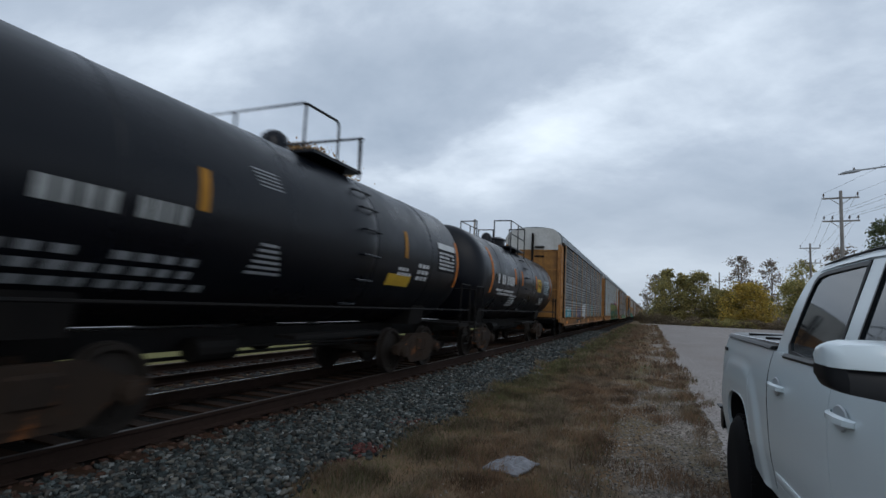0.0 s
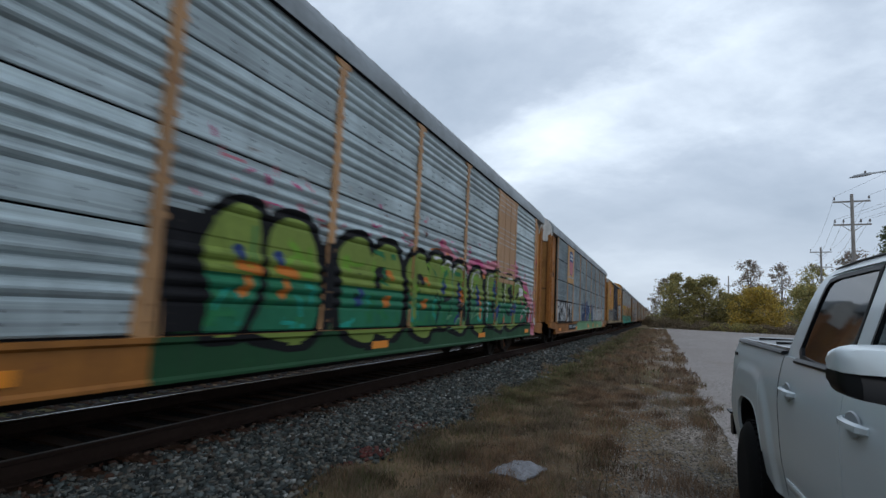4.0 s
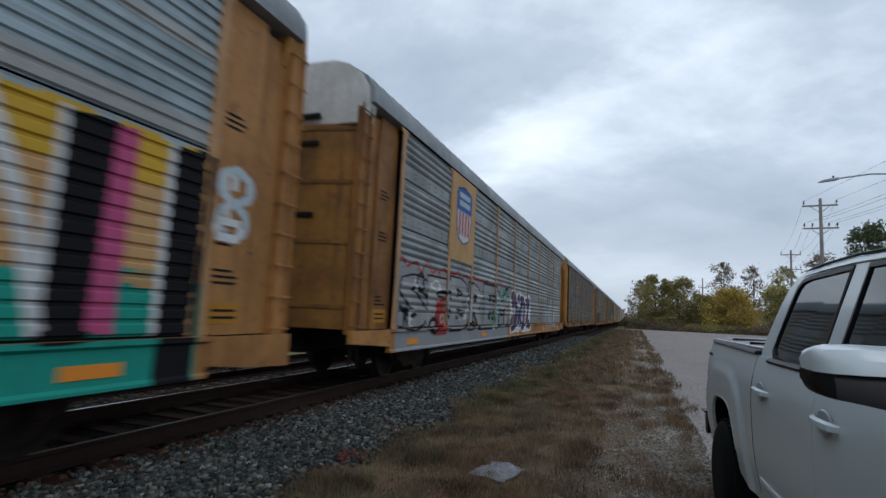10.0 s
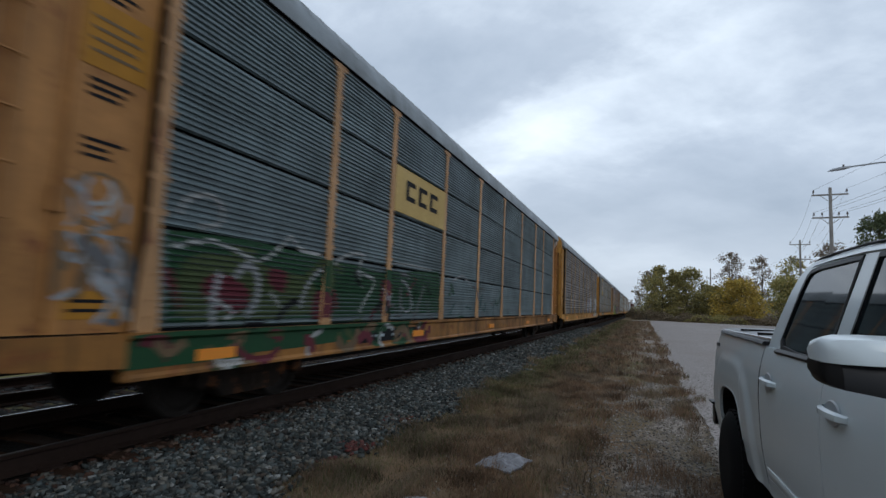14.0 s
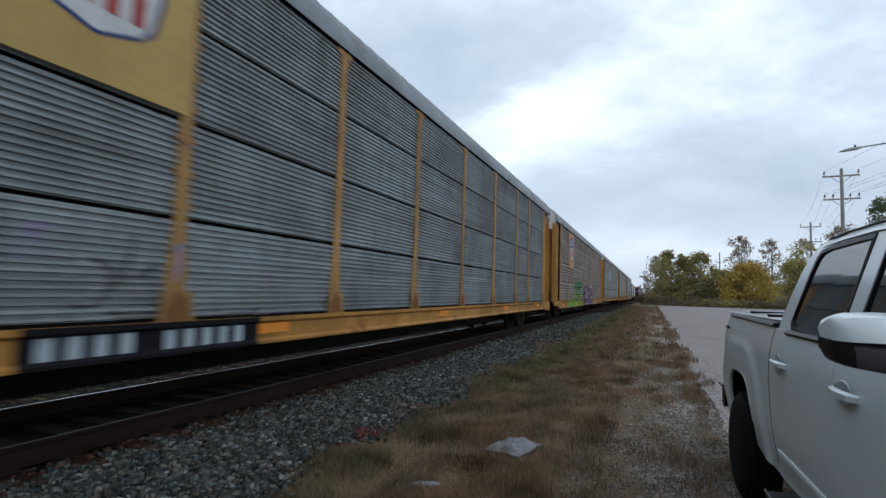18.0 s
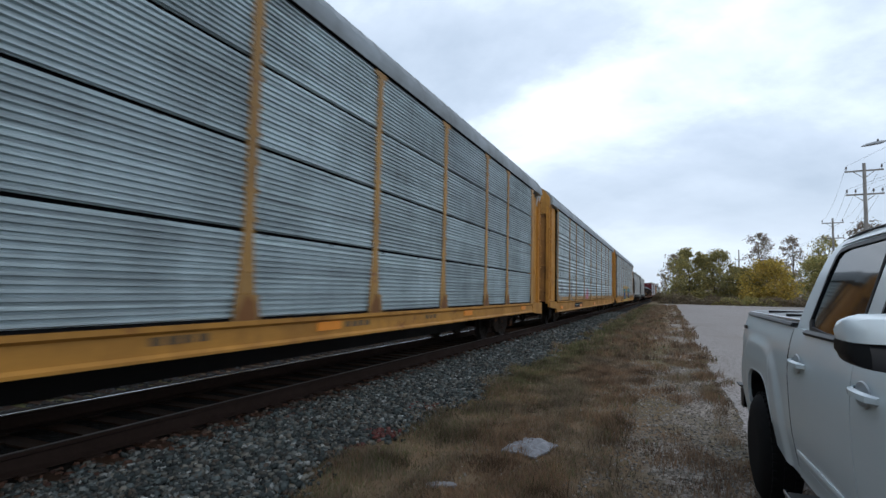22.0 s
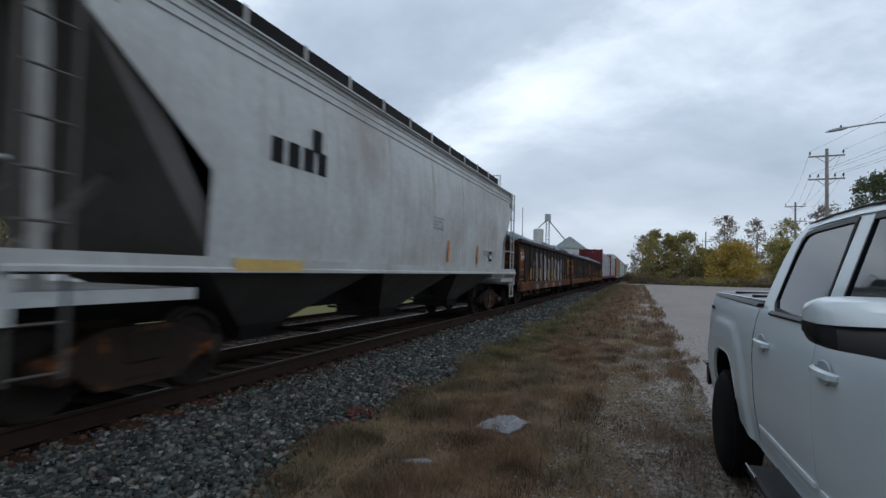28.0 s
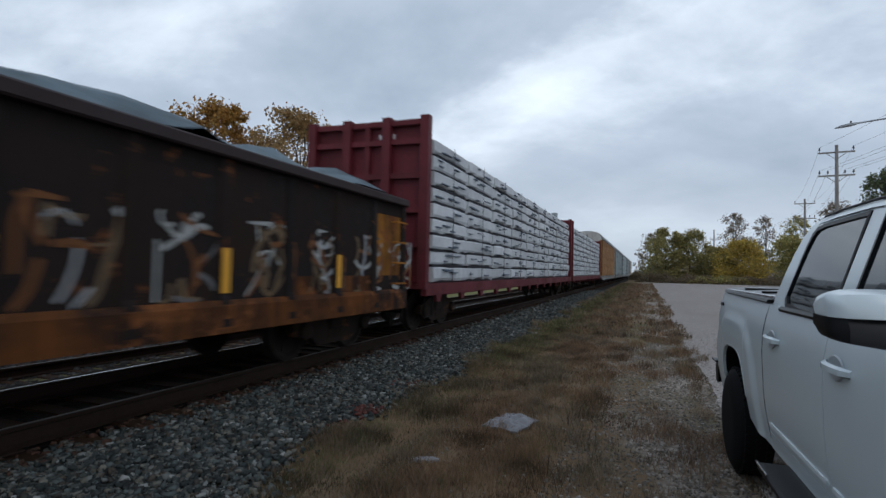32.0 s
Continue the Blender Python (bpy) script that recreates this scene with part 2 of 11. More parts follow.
# ---- materials ----
class Nodes:
    def __init__(self, name):
        self.mat = bpy.data.materials.new(name)
        self.mat.use_nodes = True
        self.t = self.mat.node_tree
        self.bsdf = self.t.nodes["Principled BSDF"]
        self.co = self.t.nodes.new("ShaderNodeTexCoord")
        self.shift = None

    def node(self, kind, **values):
        n = self.t.nodes.new(kind)
        for k, v in values.items():
            n.inputs[k].default_value = v
        return n

    def link(self, a, b):
        self.t.links.new(a, b)

    def noise(self, scale, detail=6, rough=0.6, stretch=(1, 1, 1), coords="Object", distortion=0.0):
        m = self.node("ShaderNodeMapping", Scale=stretch)
        self.link(self.shift or self.co.outputs[coords], m.inputs["Vector"])
        n = self.node("ShaderNodeTexNoise", Scale=scale, Detail=detail, Roughness=rough, Distortion=distortion)
        self.link(m.outputs[0], n.inputs["Vector"])
        return n.outputs[0]

    def ramp(self, value, stops):
        r = self.node("ShaderNodeValToRGB")
        e = r.color_ramp.elements
        while len(e) < len(stops):
            e.new(0.5)
        for k, (p, c) in enumerate(stops):
            e[k].position, e[k].color = p, (*c, 1) if len(c) == 3 else c
        self.link(value, r.inputs[0])
        return r.outputs[0]

    def mix(self, fac, a, b, mode="MIX"):
        m = self.node("ShaderNodeMixRGB")
        m.blend_type = mode
        for sock, v in (("Fac", fac), ("Color1", a), ("Color2", b)):
            if isinstance(v, (int, float)):
                m.inputs[sock].default_value = v
            elif isinstance(v, (tuple, list)):
                m.inputs[sock].default_value = (*v, 1) if len(v) == 3 else v
            else:
                self.link(v, m.inputs[sock])
        return m.outputs[0]

    def bump(self, value, strength, distance):
        b = self.node("ShaderNodeBump", Strength=strength, Distance=distance)
        self.link(value, b.inputs["Height"])
        self.link(b.outputs[0], self.bsdf.inputs["Normal"])

    def done(self, colour, rough=0.6, metal=0.0, spec=None):
        if isinstance(colour, (tuple, list)):
            self.bsdf.inputs["Base Color"].default_value = (*colour, 1)
        else:
            self.link(colour, self.bsdf.inputs["Base Color"])
        if isinstance(rough, (int, float)):
            self.bsdf.inputs["Roughness"].default_value = rough
        else:
            self.link(rough, self.bsdf.inputs["Roughness"])
        self.bsdf.inputs["Metallic"].default_value = metal
        if spec is not None:
            self.bsdf.inputs["Specular IOR Level"].default_value = spec
        return self.mat


def paint(name, colour, dirt=(0.06, 0.05, 0.04), dirty=0.5, rough=0.55, metal=0.0, grain=9.0, streak=True, rust=0.0, vary=0.15, relief=0.3, spec=None, bands=0.0):
    """Weathered paint: broad stains, fine specks, run marks down the side, grime along the ribs."""
    n = Nodes(name)
    info = n.node("ShaderNodeObjectInfo")
    far_off = n.node("ShaderNodeMath")
    far_off.operation = "MULTIPLY"
    far_off.inputs[1].default_value = 57.0
    n.link(info.outputs["Random"], far_off.inputs[0])
    moved = n.node("ShaderNodeVectorMath")
    n.link(n.co.outputs["Object"], moved.inputs[0])
    n.link(far_off.outputs[0], moved.inputs[1])
    n.shift = moved.outputs[0]
    broad = n.noise(0.7, 8, 0.65)
    fine = n.noise(grain, 6, 0.7)
    base = n.mix(n.ramp(fine, [(0.3, (0, 0, 0)), (0.75, (1, 1, 1))]), tuple(c * (1 - vary) for c in colour), tuple(min(1, c * (1 + vary)) for c in colour))
    tone = n.ramp(info.outputs["Random"], [(0.0, (0.86, 0.86, 0.86)), (1.0, (1.06, 1.06, 1.06))])
    base = n.mix(1.0, base, tone, "MULTIPLY")
    mask = n.ramp(broad, [(0.42, (0, 0, 0)), (0.72, (dirty, dirty, dirty))])
    col = n.mix(mask, base, dirt)
    if streak:
        runs = n.noise(6.0, 5, 0.6, (1, 1, 0.06))
        col = n.mix(n.ramp(runs, [(0.52, (0, 0, 0)), (0.8, (dirty, dirty, dirty))]), col, dirt)
    if bands > 0:
        lines = n.noise(1.0, 3, 0.6, (1, 0.10, 15))
        col = n.mix(n.ramp(lines, [(0.46, (0, 0, 0)), (0.66, (bands, bands, bands))]), col, dirt)
        pale = n.noise(1.3, 3, 0.6, (1, 0.15, 11))
        col = n.mix(n.ramp(pale, [(0.55, (0, 0, 0)), (0.75, (0.5, 0.5, 0.5))]), col, tuple(min(0.8, c * 1.45) for c in colour))
    if rust > 0:
        spots = n.noise(2.2, 9, 0.72)
        col = n.mix(n.ramp(spots, [(0.60 - 0.25 * rust, (0, 0, 0)), (0.66 - 0.2 * rust, (1, 1, 1))]), col,
                    n.mix(fine, (0.10, 0.035, 0.012), (0.27, 0.10, 0.035)))
    n.bump(fine, relief, 0.004)
    r = n.ramp(broad, [(0.3, (rough - 0.1,) * 3), (0.7, (min(1, rough + 0.2),) * 3)])
    return n.done(col, r, metal, spec)


def plain(name, colour, rough=0.5, metal=0.0, vary=0.2, grain=14.0, spec=None):
    n = Nodes(name)
    fine = n.noise(grain, 5, 0.65)
    col = n.mix(fine, tuple(c * (1 - vary) for c in colour), tuple(min(1, c * (1 + vary)) for c in colour))
    n.bump(fine, 0.15, 0.003)
    return n.done(col, rough, metal, spec)


def leafy(name, colours, rough=0.6, thin=0.4, patchy=False):
    """Leaves: each its own tone."""
    n = Nodes(name)
    g = n.node("ShaderNodeNewGeometry")
    k = len(colours)
    col = n.ramp(g.outputs["Random Per Island"], [(i / max(1, k - 1), c) for i, c in enumerate(colours)])
    if patchy:
        worn = n.ramp(n.noise(1.7, 6, 0.65), [(0.34, (0.34, 0.33, 0.32)), (0.5, (0.85, 0.85, 0.85)), (0.68, (1.3, 1.27, 1.2))])
        col = n.mix(1.0, col, worn, "MULTIPLY")
    if thin > 0:
        glow = n.node("ShaderNodeBsdfTranslucent")
        n.link(col, glow.inputs["Color"])
        both = n.node("ShaderNodeMixShader", Fac=thin)
        n.link(n.bsdf.outputs[0], both.inputs[1])
        n.link(glow.outputs[0], both.inputs[2])
        n.link(both.outputs[0], n.t.nodes["Material Output"].inputs["Surface"])
    return n.done(col, rough, spec=0.15)


galv_light = paint("galvanised_steel", (0.4625, 0.55, 0.5687), dirt=(0.1125, 0.125, 0.125), dirty=0.5, rough=0.5, metal=0.35, grain=16, vary=0.14, bands=0.4)
galv_grey = paint("weathered_galvanised_steel", (0.3024, 0.339, 0.342), dirt=(0.0672, 0.05876, 0.05244), dirty=0.5, rough=0.55, metal=0.3, grain=16, bands=0.4)
galv_dull = paint("dull_grey_steel", (0.168, 0.1865, 0.1881), dirt=(0.056, 0.05085, 0.0456), dirty=0.5, rough=0.6, metal=0.25, grain=16, bands=0.35)
galv_slate = paint("slate_grey_steel", (0.165, 0.215, 0.225), dirt=(0.045, 0.052, 0.052), dirty=0.5, rough=0.55, metal=0.25, grain=16, bands=0.35)
galv_umber = paint("umber_stained_steel", (0.1994, 0.1842, 0.171), dirt=(0.0616, 0.05085, 0.04104), dirty=0.55, rough=0.65, metal=0.15, grain=14, spec=0.25, bands=0.35)
galv_dark = paint("sooty_galvanised_steel", (0.1288, 0.1379, 0.1345), dirt=(0.056, 0.04746, 0.0399), dirty=0.5, rough=0.65, metal=0.2, grain=14, spec=0.25, bands=0.38)
galv_mid = paint("dull_galvanised_steel", (0.336, 0.4124, 0.4389), dirt=(0.0784, 0.0791, 0.07752), dirty=0.5, rough=0.5, metal=0.3, grain=16, vary=0.14, bands=0.38)
galv_brown = paint("brown_stained_steel", (0.28, 0.2542, 0.2337), dirt=(0.1008, 0.0791, 0.0627), dirty=0.5, rough=0.65, metal=0.15, grain=14, spec=0.25, bands=0.38)
rack_yellow = paint("yellow_car_paint", (0.46, 0.225, 0.045), dirt=(0.10, 0.048, 0.018), dirty=0.7, rust=0.05, spec=0.3)
rack_gold = paint("bright_yellow_car_paint", (0.50, 0.235, 0.042), dirt=(0.15, 0.062, 0.02), dirty=0.6, rust=0.04, spec=0.3)
rack_tan = paint("faded_tan_car_paint", (0.40, 0.185, 0.055), dirt=(0.10, 0.045, 0.018), dirty=0.65, rust=0.06, spec=0.3)
rack_rust = paint("rusty_tan_car_paint", (0.285, 0.122, 0.026), dirt=(0.05, 0.022, 0.010), dirty=0.95, rust=0.12, spec=0.3)
sill_grimy = paint("grimy_brown_sill_paint", (0.30, 0.135, 0.035), dirt=(0.025, 0.018, 0.015), dirty=1.0, rust=0.12, spec=0.2)
door_grimy = paint("grimy_yellow_brown_door_paint", (0.27, 0.125, 0.028), dirt=(0.05, 0.025, 0.012), dirty=0.9, rust=0.08, spec=0.3)
rack_brown = paint("orange_brown_car_paint", (0.33, 0.13, 0.026), dirt=(0.07, 0.030, 0.012), dirty=0.7, rust=0.10, spec=0.3)
post_tan = paint("dusty_orange_post_paint", (0.46, 0.245, 0.10), dirt=(0.11, 0.07, 0.04), dirty=0.5, rust=0.05)
post_olive = paint("dull_yellow_post_paint", (0.38, 0.20, 0.045), dirt=(0.09, 0.06, 0.04), dirty=0.6, rust=0.08)
hood_white = paint("dirty_white_paint", (0.55, 0.55, 0.53), dirt=(0.2, 0.18, 0.15), dirty=0.5)
roof_grey = paint("roof_steel", (0.245, 0.275, 0.29), dirty=0.4, metal=0.2, rough=0.5)
# near-black that stands for the unlit depth of gaps
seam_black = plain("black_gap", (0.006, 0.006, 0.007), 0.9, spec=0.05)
bolt_dark = plain("rusty_bolt_heads", (0.035, 0.030, 0.027), 0.8, vary=0.5, spec=0.1)
steel_black = paint("grimy_black_steel", (0.009, 0.0085, 0.0085), dirt=(0.022, 0.018, 0.015), dirty=0.5, rough=0.6, spec=0.1)
bogie_steel = paint("rusty_cast_steel", (0.026, 0.019, 0.015), dirt=(0.055, 0.034, 0.022), dirty=0.5, rough=0.8, rust=0.1, spec=0.12)
wheel_steel = paint("wheel_steel", (0.032, 0.026, 0.022), dirt=(0.03, 0.025, 0.02), rough=0.6, metal=0.4, streak=False, spec=0.15)
tank_black = paint("black_tank_paint", (0.0035, 0.0045, 0.0078), dirt=(0.008, 0.0085, 0.0105), dirty=0.3, rough=0.28, relief=0.1, spec=0.24)
# darker than box_yellow: grime, plus shade between the end ribs mixed in
box_end = paint("grimy_yellow_boxcar_end", (0.26, 0.115, 0.022), dirt=(0.03, 0.016, 0.008), dirty=0.95, rust=0.08, spec=0.25)
box_yellow = paint("yellow_boxcar_paint", (0.46, 0.225, 0.04), dirt=(0.13, 0.07, 0.03), dirty=0.35, rust=0.08)
box_cream = paint("dirty_cream_sill_paint", (0.36, 0.27, 0.14), dirt=(0.07, 0.04, 0.02), dirty=0.9, rust=0.06)
door_navy = paint("dark_blue_door_paint", (0.012, 0.018, 0.035), dirty=0.4, rough=0.5, spec=0.2)
hopper_grey = paint("light_grey_hopper_paint", (0.42, 0.44, 0.435), dirt=(0.22, 0.17, 0.13), dirty=0.55, rough=0.5)
hopper_dark = paint("dirty_grey_underframe", (0.075, 0.07, 0.064), dirt=(0.05, 0.04, 0.03), dirty=0.6)
gon_black = paint("worn_black_gondola_paint", (0.017, 0.014, 0.0135), dirt=(0.04, 0.022, 0.015), dirty=0.6, rust=0.03, rough=0.75, spec=0.1)
gon_rust = paint("rusted_gondola_steel", (0.026, 0.015, 0.011), dirt=(0.30, 0.10, 0.022), dirty=0.5, rust=0.3, grain=7, rough=0.8, spec=0.12)
gon_cap = paint("rusty_maroon_cap_steel", (0.034, 0.023, 0.023), dirt=(0.055, 0.036, 0.034), dirty=0.6, rough=0.6, spec=0.2)
gon_orange = paint("orange_rust_paint", (0.44, 0.18, 0.022), dirt=(0.035, 0.017, 0.012), dirty=0.85, rust=0.3, grain=6, rough=0.75, spec=0.15)
beam_maroon = paint("maroon_car_paint", (0.13, 0.018, 0.025), dirt=(0.05, 0.02, 0.02), dirty=0.5, spec=0.25)
wrap_white = paint("white_lumber_wrap", (0.60, 0.62, 0.64), dirt=(0.33, 0.35, 0.38), dirty=0.4, rough=0.45, relief=0.6)
strap_dark = plain("dark_strap", (0.03, 0.03, 0.035), 0.6, spec=0.1)
scrap_tarp = paint("blue_grey_load_cover", (0.10, 0.15, 0.18), dirt=(0.03, 0.035, 0.04), dirty=0.7, rough=0.5, relief=1.0, spec=0.4)
reflector = plain("yellow_reflector", (0.75, 0.36, 0.02), 0.4, vary=0.08)
orange_mark = plain("orange_reflector", (0.75, 0.25, 0.02), 0.4, vary=0.08)
white_mark = plain("white_marking", (0.55, 0.55, 0.55), 0.6, vary=0.15)
rail_side = paint("rusty_rail", (0.036, 0.022, 0.017), dirt=(0.022, 0.014, 0.011), dirty=0.5, rough=0.8, streak=False, spec=0.1)
rail_top = plain("polished_rail_head", (0.36, 0.36, 0.37), 0.26, 1.0, vary=0.05)
rail_dull = plain("dull_rail_head", (0.085, 0.07, 0.062), 0.45, 0.9, vary=0.2)
tie_wood = paint("old_creosoted_timber", (0.04, 0.024, 0.016), dirt=(0.09, 0.044, 0.025), dirty=0.6, rough=0.9, grain=20, relief=1.0, streak=False, spec=0.08)


def ground_material():
    """Bare earth, sparse turf and grit, as they lie beside the track."""
    n = Nodes("grassy_ground")
    co = n.co.outputs["Object"]
    big = n.noise(0.35, 8, 0.6)
    mid = n.noise(2.3, 8, 0.7)
    fine = n.noise(45, 5, 0.8)
    turf = n.mix(big, (0.144, 0.1056, 0.0696), (0.2064, 0.156, 0.1032))
    turf = n.mix(n.ramp(mid, [(0.4, (0, 0, 0)), (0.65, (1, 1, 1))]), turf, (0.192, 0.12, 0.0672))
    green = n.noise(0.11, 4, 0.5)
    turf = n.mix(n.ramp(green, [(0.5, (0, 0, 0)), (0.62, (0.7, 0.7, 0.7))]), turf, (0.072, 0.09, 0.0264))
    away = n.node("ShaderNodeSeparateXYZ")
    n.link(co, away.inputs[0])
    beyond = n.node("ShaderNodeMapRange")
    n.link(away.outputs["X"], beyond.inputs["Value"])
    for k, x in (("From Min", -12.0), ("From Max", -13.2), ("To Min", 0.0), ("To Max", 0.85)):
        beyond.inputs[k].default_value = x
    turf = n.mix(beyond.outputs[0], turf, n.mix(mid, (0.12, 0.126, 0.0432), (0.186, 0.1776, 0.066)))
    v = n.node("ShaderNodeTexVoronoi", Scale=26.0)
    n.link(co, v.inputs["Vector"])
    grit = n.mix(n.ramp(v.outputs["Color"], [(0.2, (0.0, 0.0, 0.0)), (0.9, (1.0, 1.0, 1.0))]), (0.20, 0.165, 0.135), (0.33, 0.285, 0.24), "MIX")
    grit = n.mix(0.55, grit, n.ramp(v.outputs["Color"], [(0.1, (0.10, 0.08, 0.065)), (0.95, (0.42, 0.37, 0.32))]))
    patch = n.noise(0.9, 7, 0.65, (1, 0.35, 1))
    sep = n.node("ShaderNodeSeparateXYZ")
    n.link(co, sep.inputs[0])
    side = n.node("ShaderNodeMapRange")
    n.link(sep.outputs["X"], side.inputs["Value"])
    for k, x in (("From Min", -1.5), ("From Max", 0.6), ("To Min", -0.15), ("To Max", 0.10)):
        side.inputs[k].default_value = x
    add = n.node("ShaderNodeMath")
    n.link(patch, add.inputs[0])
    n.link(side.outputs[0], add.inputs[1])
    col = n.mix(n.ramp(add.outputs[0], [(0.50, (0, 0, 0)), (0.60, (1, 1, 1))]), turf, grit)
    n.bump(fine, 0.8, 0.02)
    return n.done(col, 0.95, spec=0.1)


def gravel_material(name, low, high, scale, stain):
    n = Nodes(name)
    v = n.node("ShaderNodeTexVoronoi", Scale=scale)
    n.link(n.co.outputs["Object"], v.inputs["Vector"])
    col = n.ramp(v.outputs["Color"], [(0.1, low), (0.9, high)])
    big = n.noise(0.25, 8, 0.65)
    col = n.mix(n.ramp(big, [(0.4, (0, 0, 0)), (0.7, (0.6, 0.6, 0.6))]), col, stain)
    n.bump(v.outputs["Distance"], 0.7, 0.02)
    return n.done(col, 0.95, spec=0.1)


ground_mat = ground_material()
drive_mat = gravel_material("pale_gravel_drive", (0.1925, 0.1698, 0.1551), (0.4316, 0.3951, 0.3755), 38.0, (0.2449, 0.21, 0.1872))
# bed colour near black: shade between stones and under cars is put in
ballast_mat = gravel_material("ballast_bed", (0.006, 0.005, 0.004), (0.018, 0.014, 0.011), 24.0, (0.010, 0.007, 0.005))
lot_mat = gravel_material("pale_concrete_lot", (0.42, 0.42, 0.41), (0.5, 0.5, 0.49), 9.0, (0.36, 0.36, 0.35))


def stones_material(name, tones):
    n = Nodes(name)
    g = n.node("ShaderNodeNewGeometry")
    k = len(tones)
    col = n.ramp(g.outputs["Random Per Island"], [(i / (k - 1), c) for i, c in enumerate(tones)])
    fine = n.noise(60, 4, 0.7)
    col = n.mix(0.25, col, n.ramp(fine, [(0.3, (0.01, 0.01, 0.01)), (0.8, (0.10, 0.10, 0.098))]))
    n.bump(fine, 0.5, 0.004)
    return n.done(col, 0.9, spec=0.12)


stone_mat = stones_material("crushed_stone", [(0.008844, 0.01131, 0.01154), (0.04864, 0.06395, 0.06329), (0.01411, 0.01792, 0.01828), (0.1194, 0.1458, 0.1439), (0.02275, 0.0224, 0.0206), (0.1927, 0.182, 0.153), (0.03537, 0.04894, 0.04798), (0.008001, 0.009408, 0.009596), (0.1617, 0.178, 0.1693), (0.07332, 0.055, 0.04182), (0.02653, 0.03573, 0.03553), (0.3537, 0.3669, 0.3503)])
# grey siding tones scaled down to carry shade cast by passing cars
siding_mat = stones_material("grey_siding_stone", [(0.021, 0.0203, 0.0196), (0.063, 0.0602, 0.0574), (0.035, 0.0329, 0.0308), (0.105, 0.1015, 0.098)])
stain_mat = stones_material("rust_stained_stone", [(0.05, 0.02, 0.012), (0.11, 0.05, 0.03), (0.03, 0.018, 0.013), (0.16, 0.10, 0.07)])
red_mat = stones_material("red_painted_stone", [(0.13, 0.028, 0.024), (0.08, 0.028, 0.024), (0.16, 0.06, 0.048)])
# oily grime, darkened further to hold the shade under the train
grime_shade_mat = stones_material("grimy_brown_stone", [(0.007, 0.005, 0.004), (0.016, 0.012, 0.009), (0.011, 0.008, 0.006), (0.026, 0.019, 0.014), (0.009, 0.007, 0.005)])
grit_mat = stones_material("pale_brown_grit", [(0.0961, 0.08058, 0.0679), (0.2577, 0.2203, 0.182), (0.1647, 0.1408, 0.1161), (0.3622, 0.3254, 0.2834), (0.2038, 0.1775, 0.1535), (0.5343, 0.4937, 0.4438)])
blade_mat = leafy("dry_grass", [(0.2304, 0.1739, 0.1181), (0.2927, 0.2242, 0.1621), (0.1868, 0.146, 0.09883), (0.3176, 0.252, 0.1894), (0.2441, 0.1638, 0.1098)], 0.85, patchy=True)
rust_blade_mat = leafy("rust_grass", [(0.253, 0.154, 0.09034), (0.2951, 0.1946, 0.126), (0.1807, 0.1232, 0.08487), (0.2649, 0.1799, 0.1232)], 0.85, patchy=True)
olive_mat = leafy("olive_grass", [(0.1478, 0.1322, 0.07141), (0.1879, 0.1641, 0.08992), (0.1153, 0.1322, 0.05819), (0.1529, 0.1518, 0.07141)], 0.85, patchy=True)


# ---- ground, track bed, rails ----
TRACK_X, TRACK_X2 = -5.85, -10.15
RAIL2_Z = -0.27
rnd = random.Random(7)


def structure(name, geo, material, label):
    return thing(name, label, name.replace("_", " "), kind="structure", geo=geo, material=material)


xs = [(-3500, -0.62), (-60, -0.62), (-17, -0.6), (-13.2, -0.55), (-12.2, -0.52), (-8, -0.46), (-4.5, -0.30), (-3.1, -0.15), (-2.4, -0.15), (-0.6, -0.14), (0.5, -0.13), (3, -0.13), (60, -0.13), (3500, -0.13)]
ys = [-3500, -60, -20, 0, 20, 60, 150, 400, 3500]
g = Geo()
g.add([(x, y, z) for y in ys for x, z in xs], [(r * len(xs) + i, r * len(xs) + i + 1, (r + 1) * len(xs) + i + 1, (r + 1) * len(xs) + i) for r in range(len(ys) - 1) for i in range(len(xs) - 1)])
structure("ground", g, ground_mat, "brown autumn turf and bare grit beside the railway")

g = Geo()
edge = [(0.81 + 0.004 * max(0, y) + 0.04 * math.sin(0.9 * y) + 0.05 * noise.noise((0.0, y * 1.7, 2.0)) + 0.02 * noise.noise((0.0, y * 6.0, 5.0)), y) for y in np.arange(-25, 74, 0.12)]
pts = edge + [(1.2, 75), (-1.5, 84), (-1.2, 92), (60, 112), (60, 66), (26, 58), (24, -25)]
g.add([(x, y, -0.118) for x, y in pts], [tuple(range(len(pts)))])
structure("gravel_road", g, drive_mat, "pale packed gravel drive that opens into a side road")

g = Geo()
g.add([(-120, -60, -0.585), (-21.3, -60, -0.585), (-21.3, 160, -0.585), (-120, 160, -0.585)], [(0, 1, 2, 3)])
structure("pavement", g, lot_mat, "pale concrete lot on the far side of the tracks")

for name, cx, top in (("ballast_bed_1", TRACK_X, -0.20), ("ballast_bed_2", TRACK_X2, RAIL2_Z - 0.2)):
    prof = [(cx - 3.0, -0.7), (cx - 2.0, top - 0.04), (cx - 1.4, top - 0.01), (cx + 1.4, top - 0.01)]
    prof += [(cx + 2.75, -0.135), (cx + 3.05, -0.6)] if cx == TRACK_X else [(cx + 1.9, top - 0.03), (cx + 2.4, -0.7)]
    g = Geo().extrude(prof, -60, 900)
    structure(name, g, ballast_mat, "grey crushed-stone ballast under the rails")


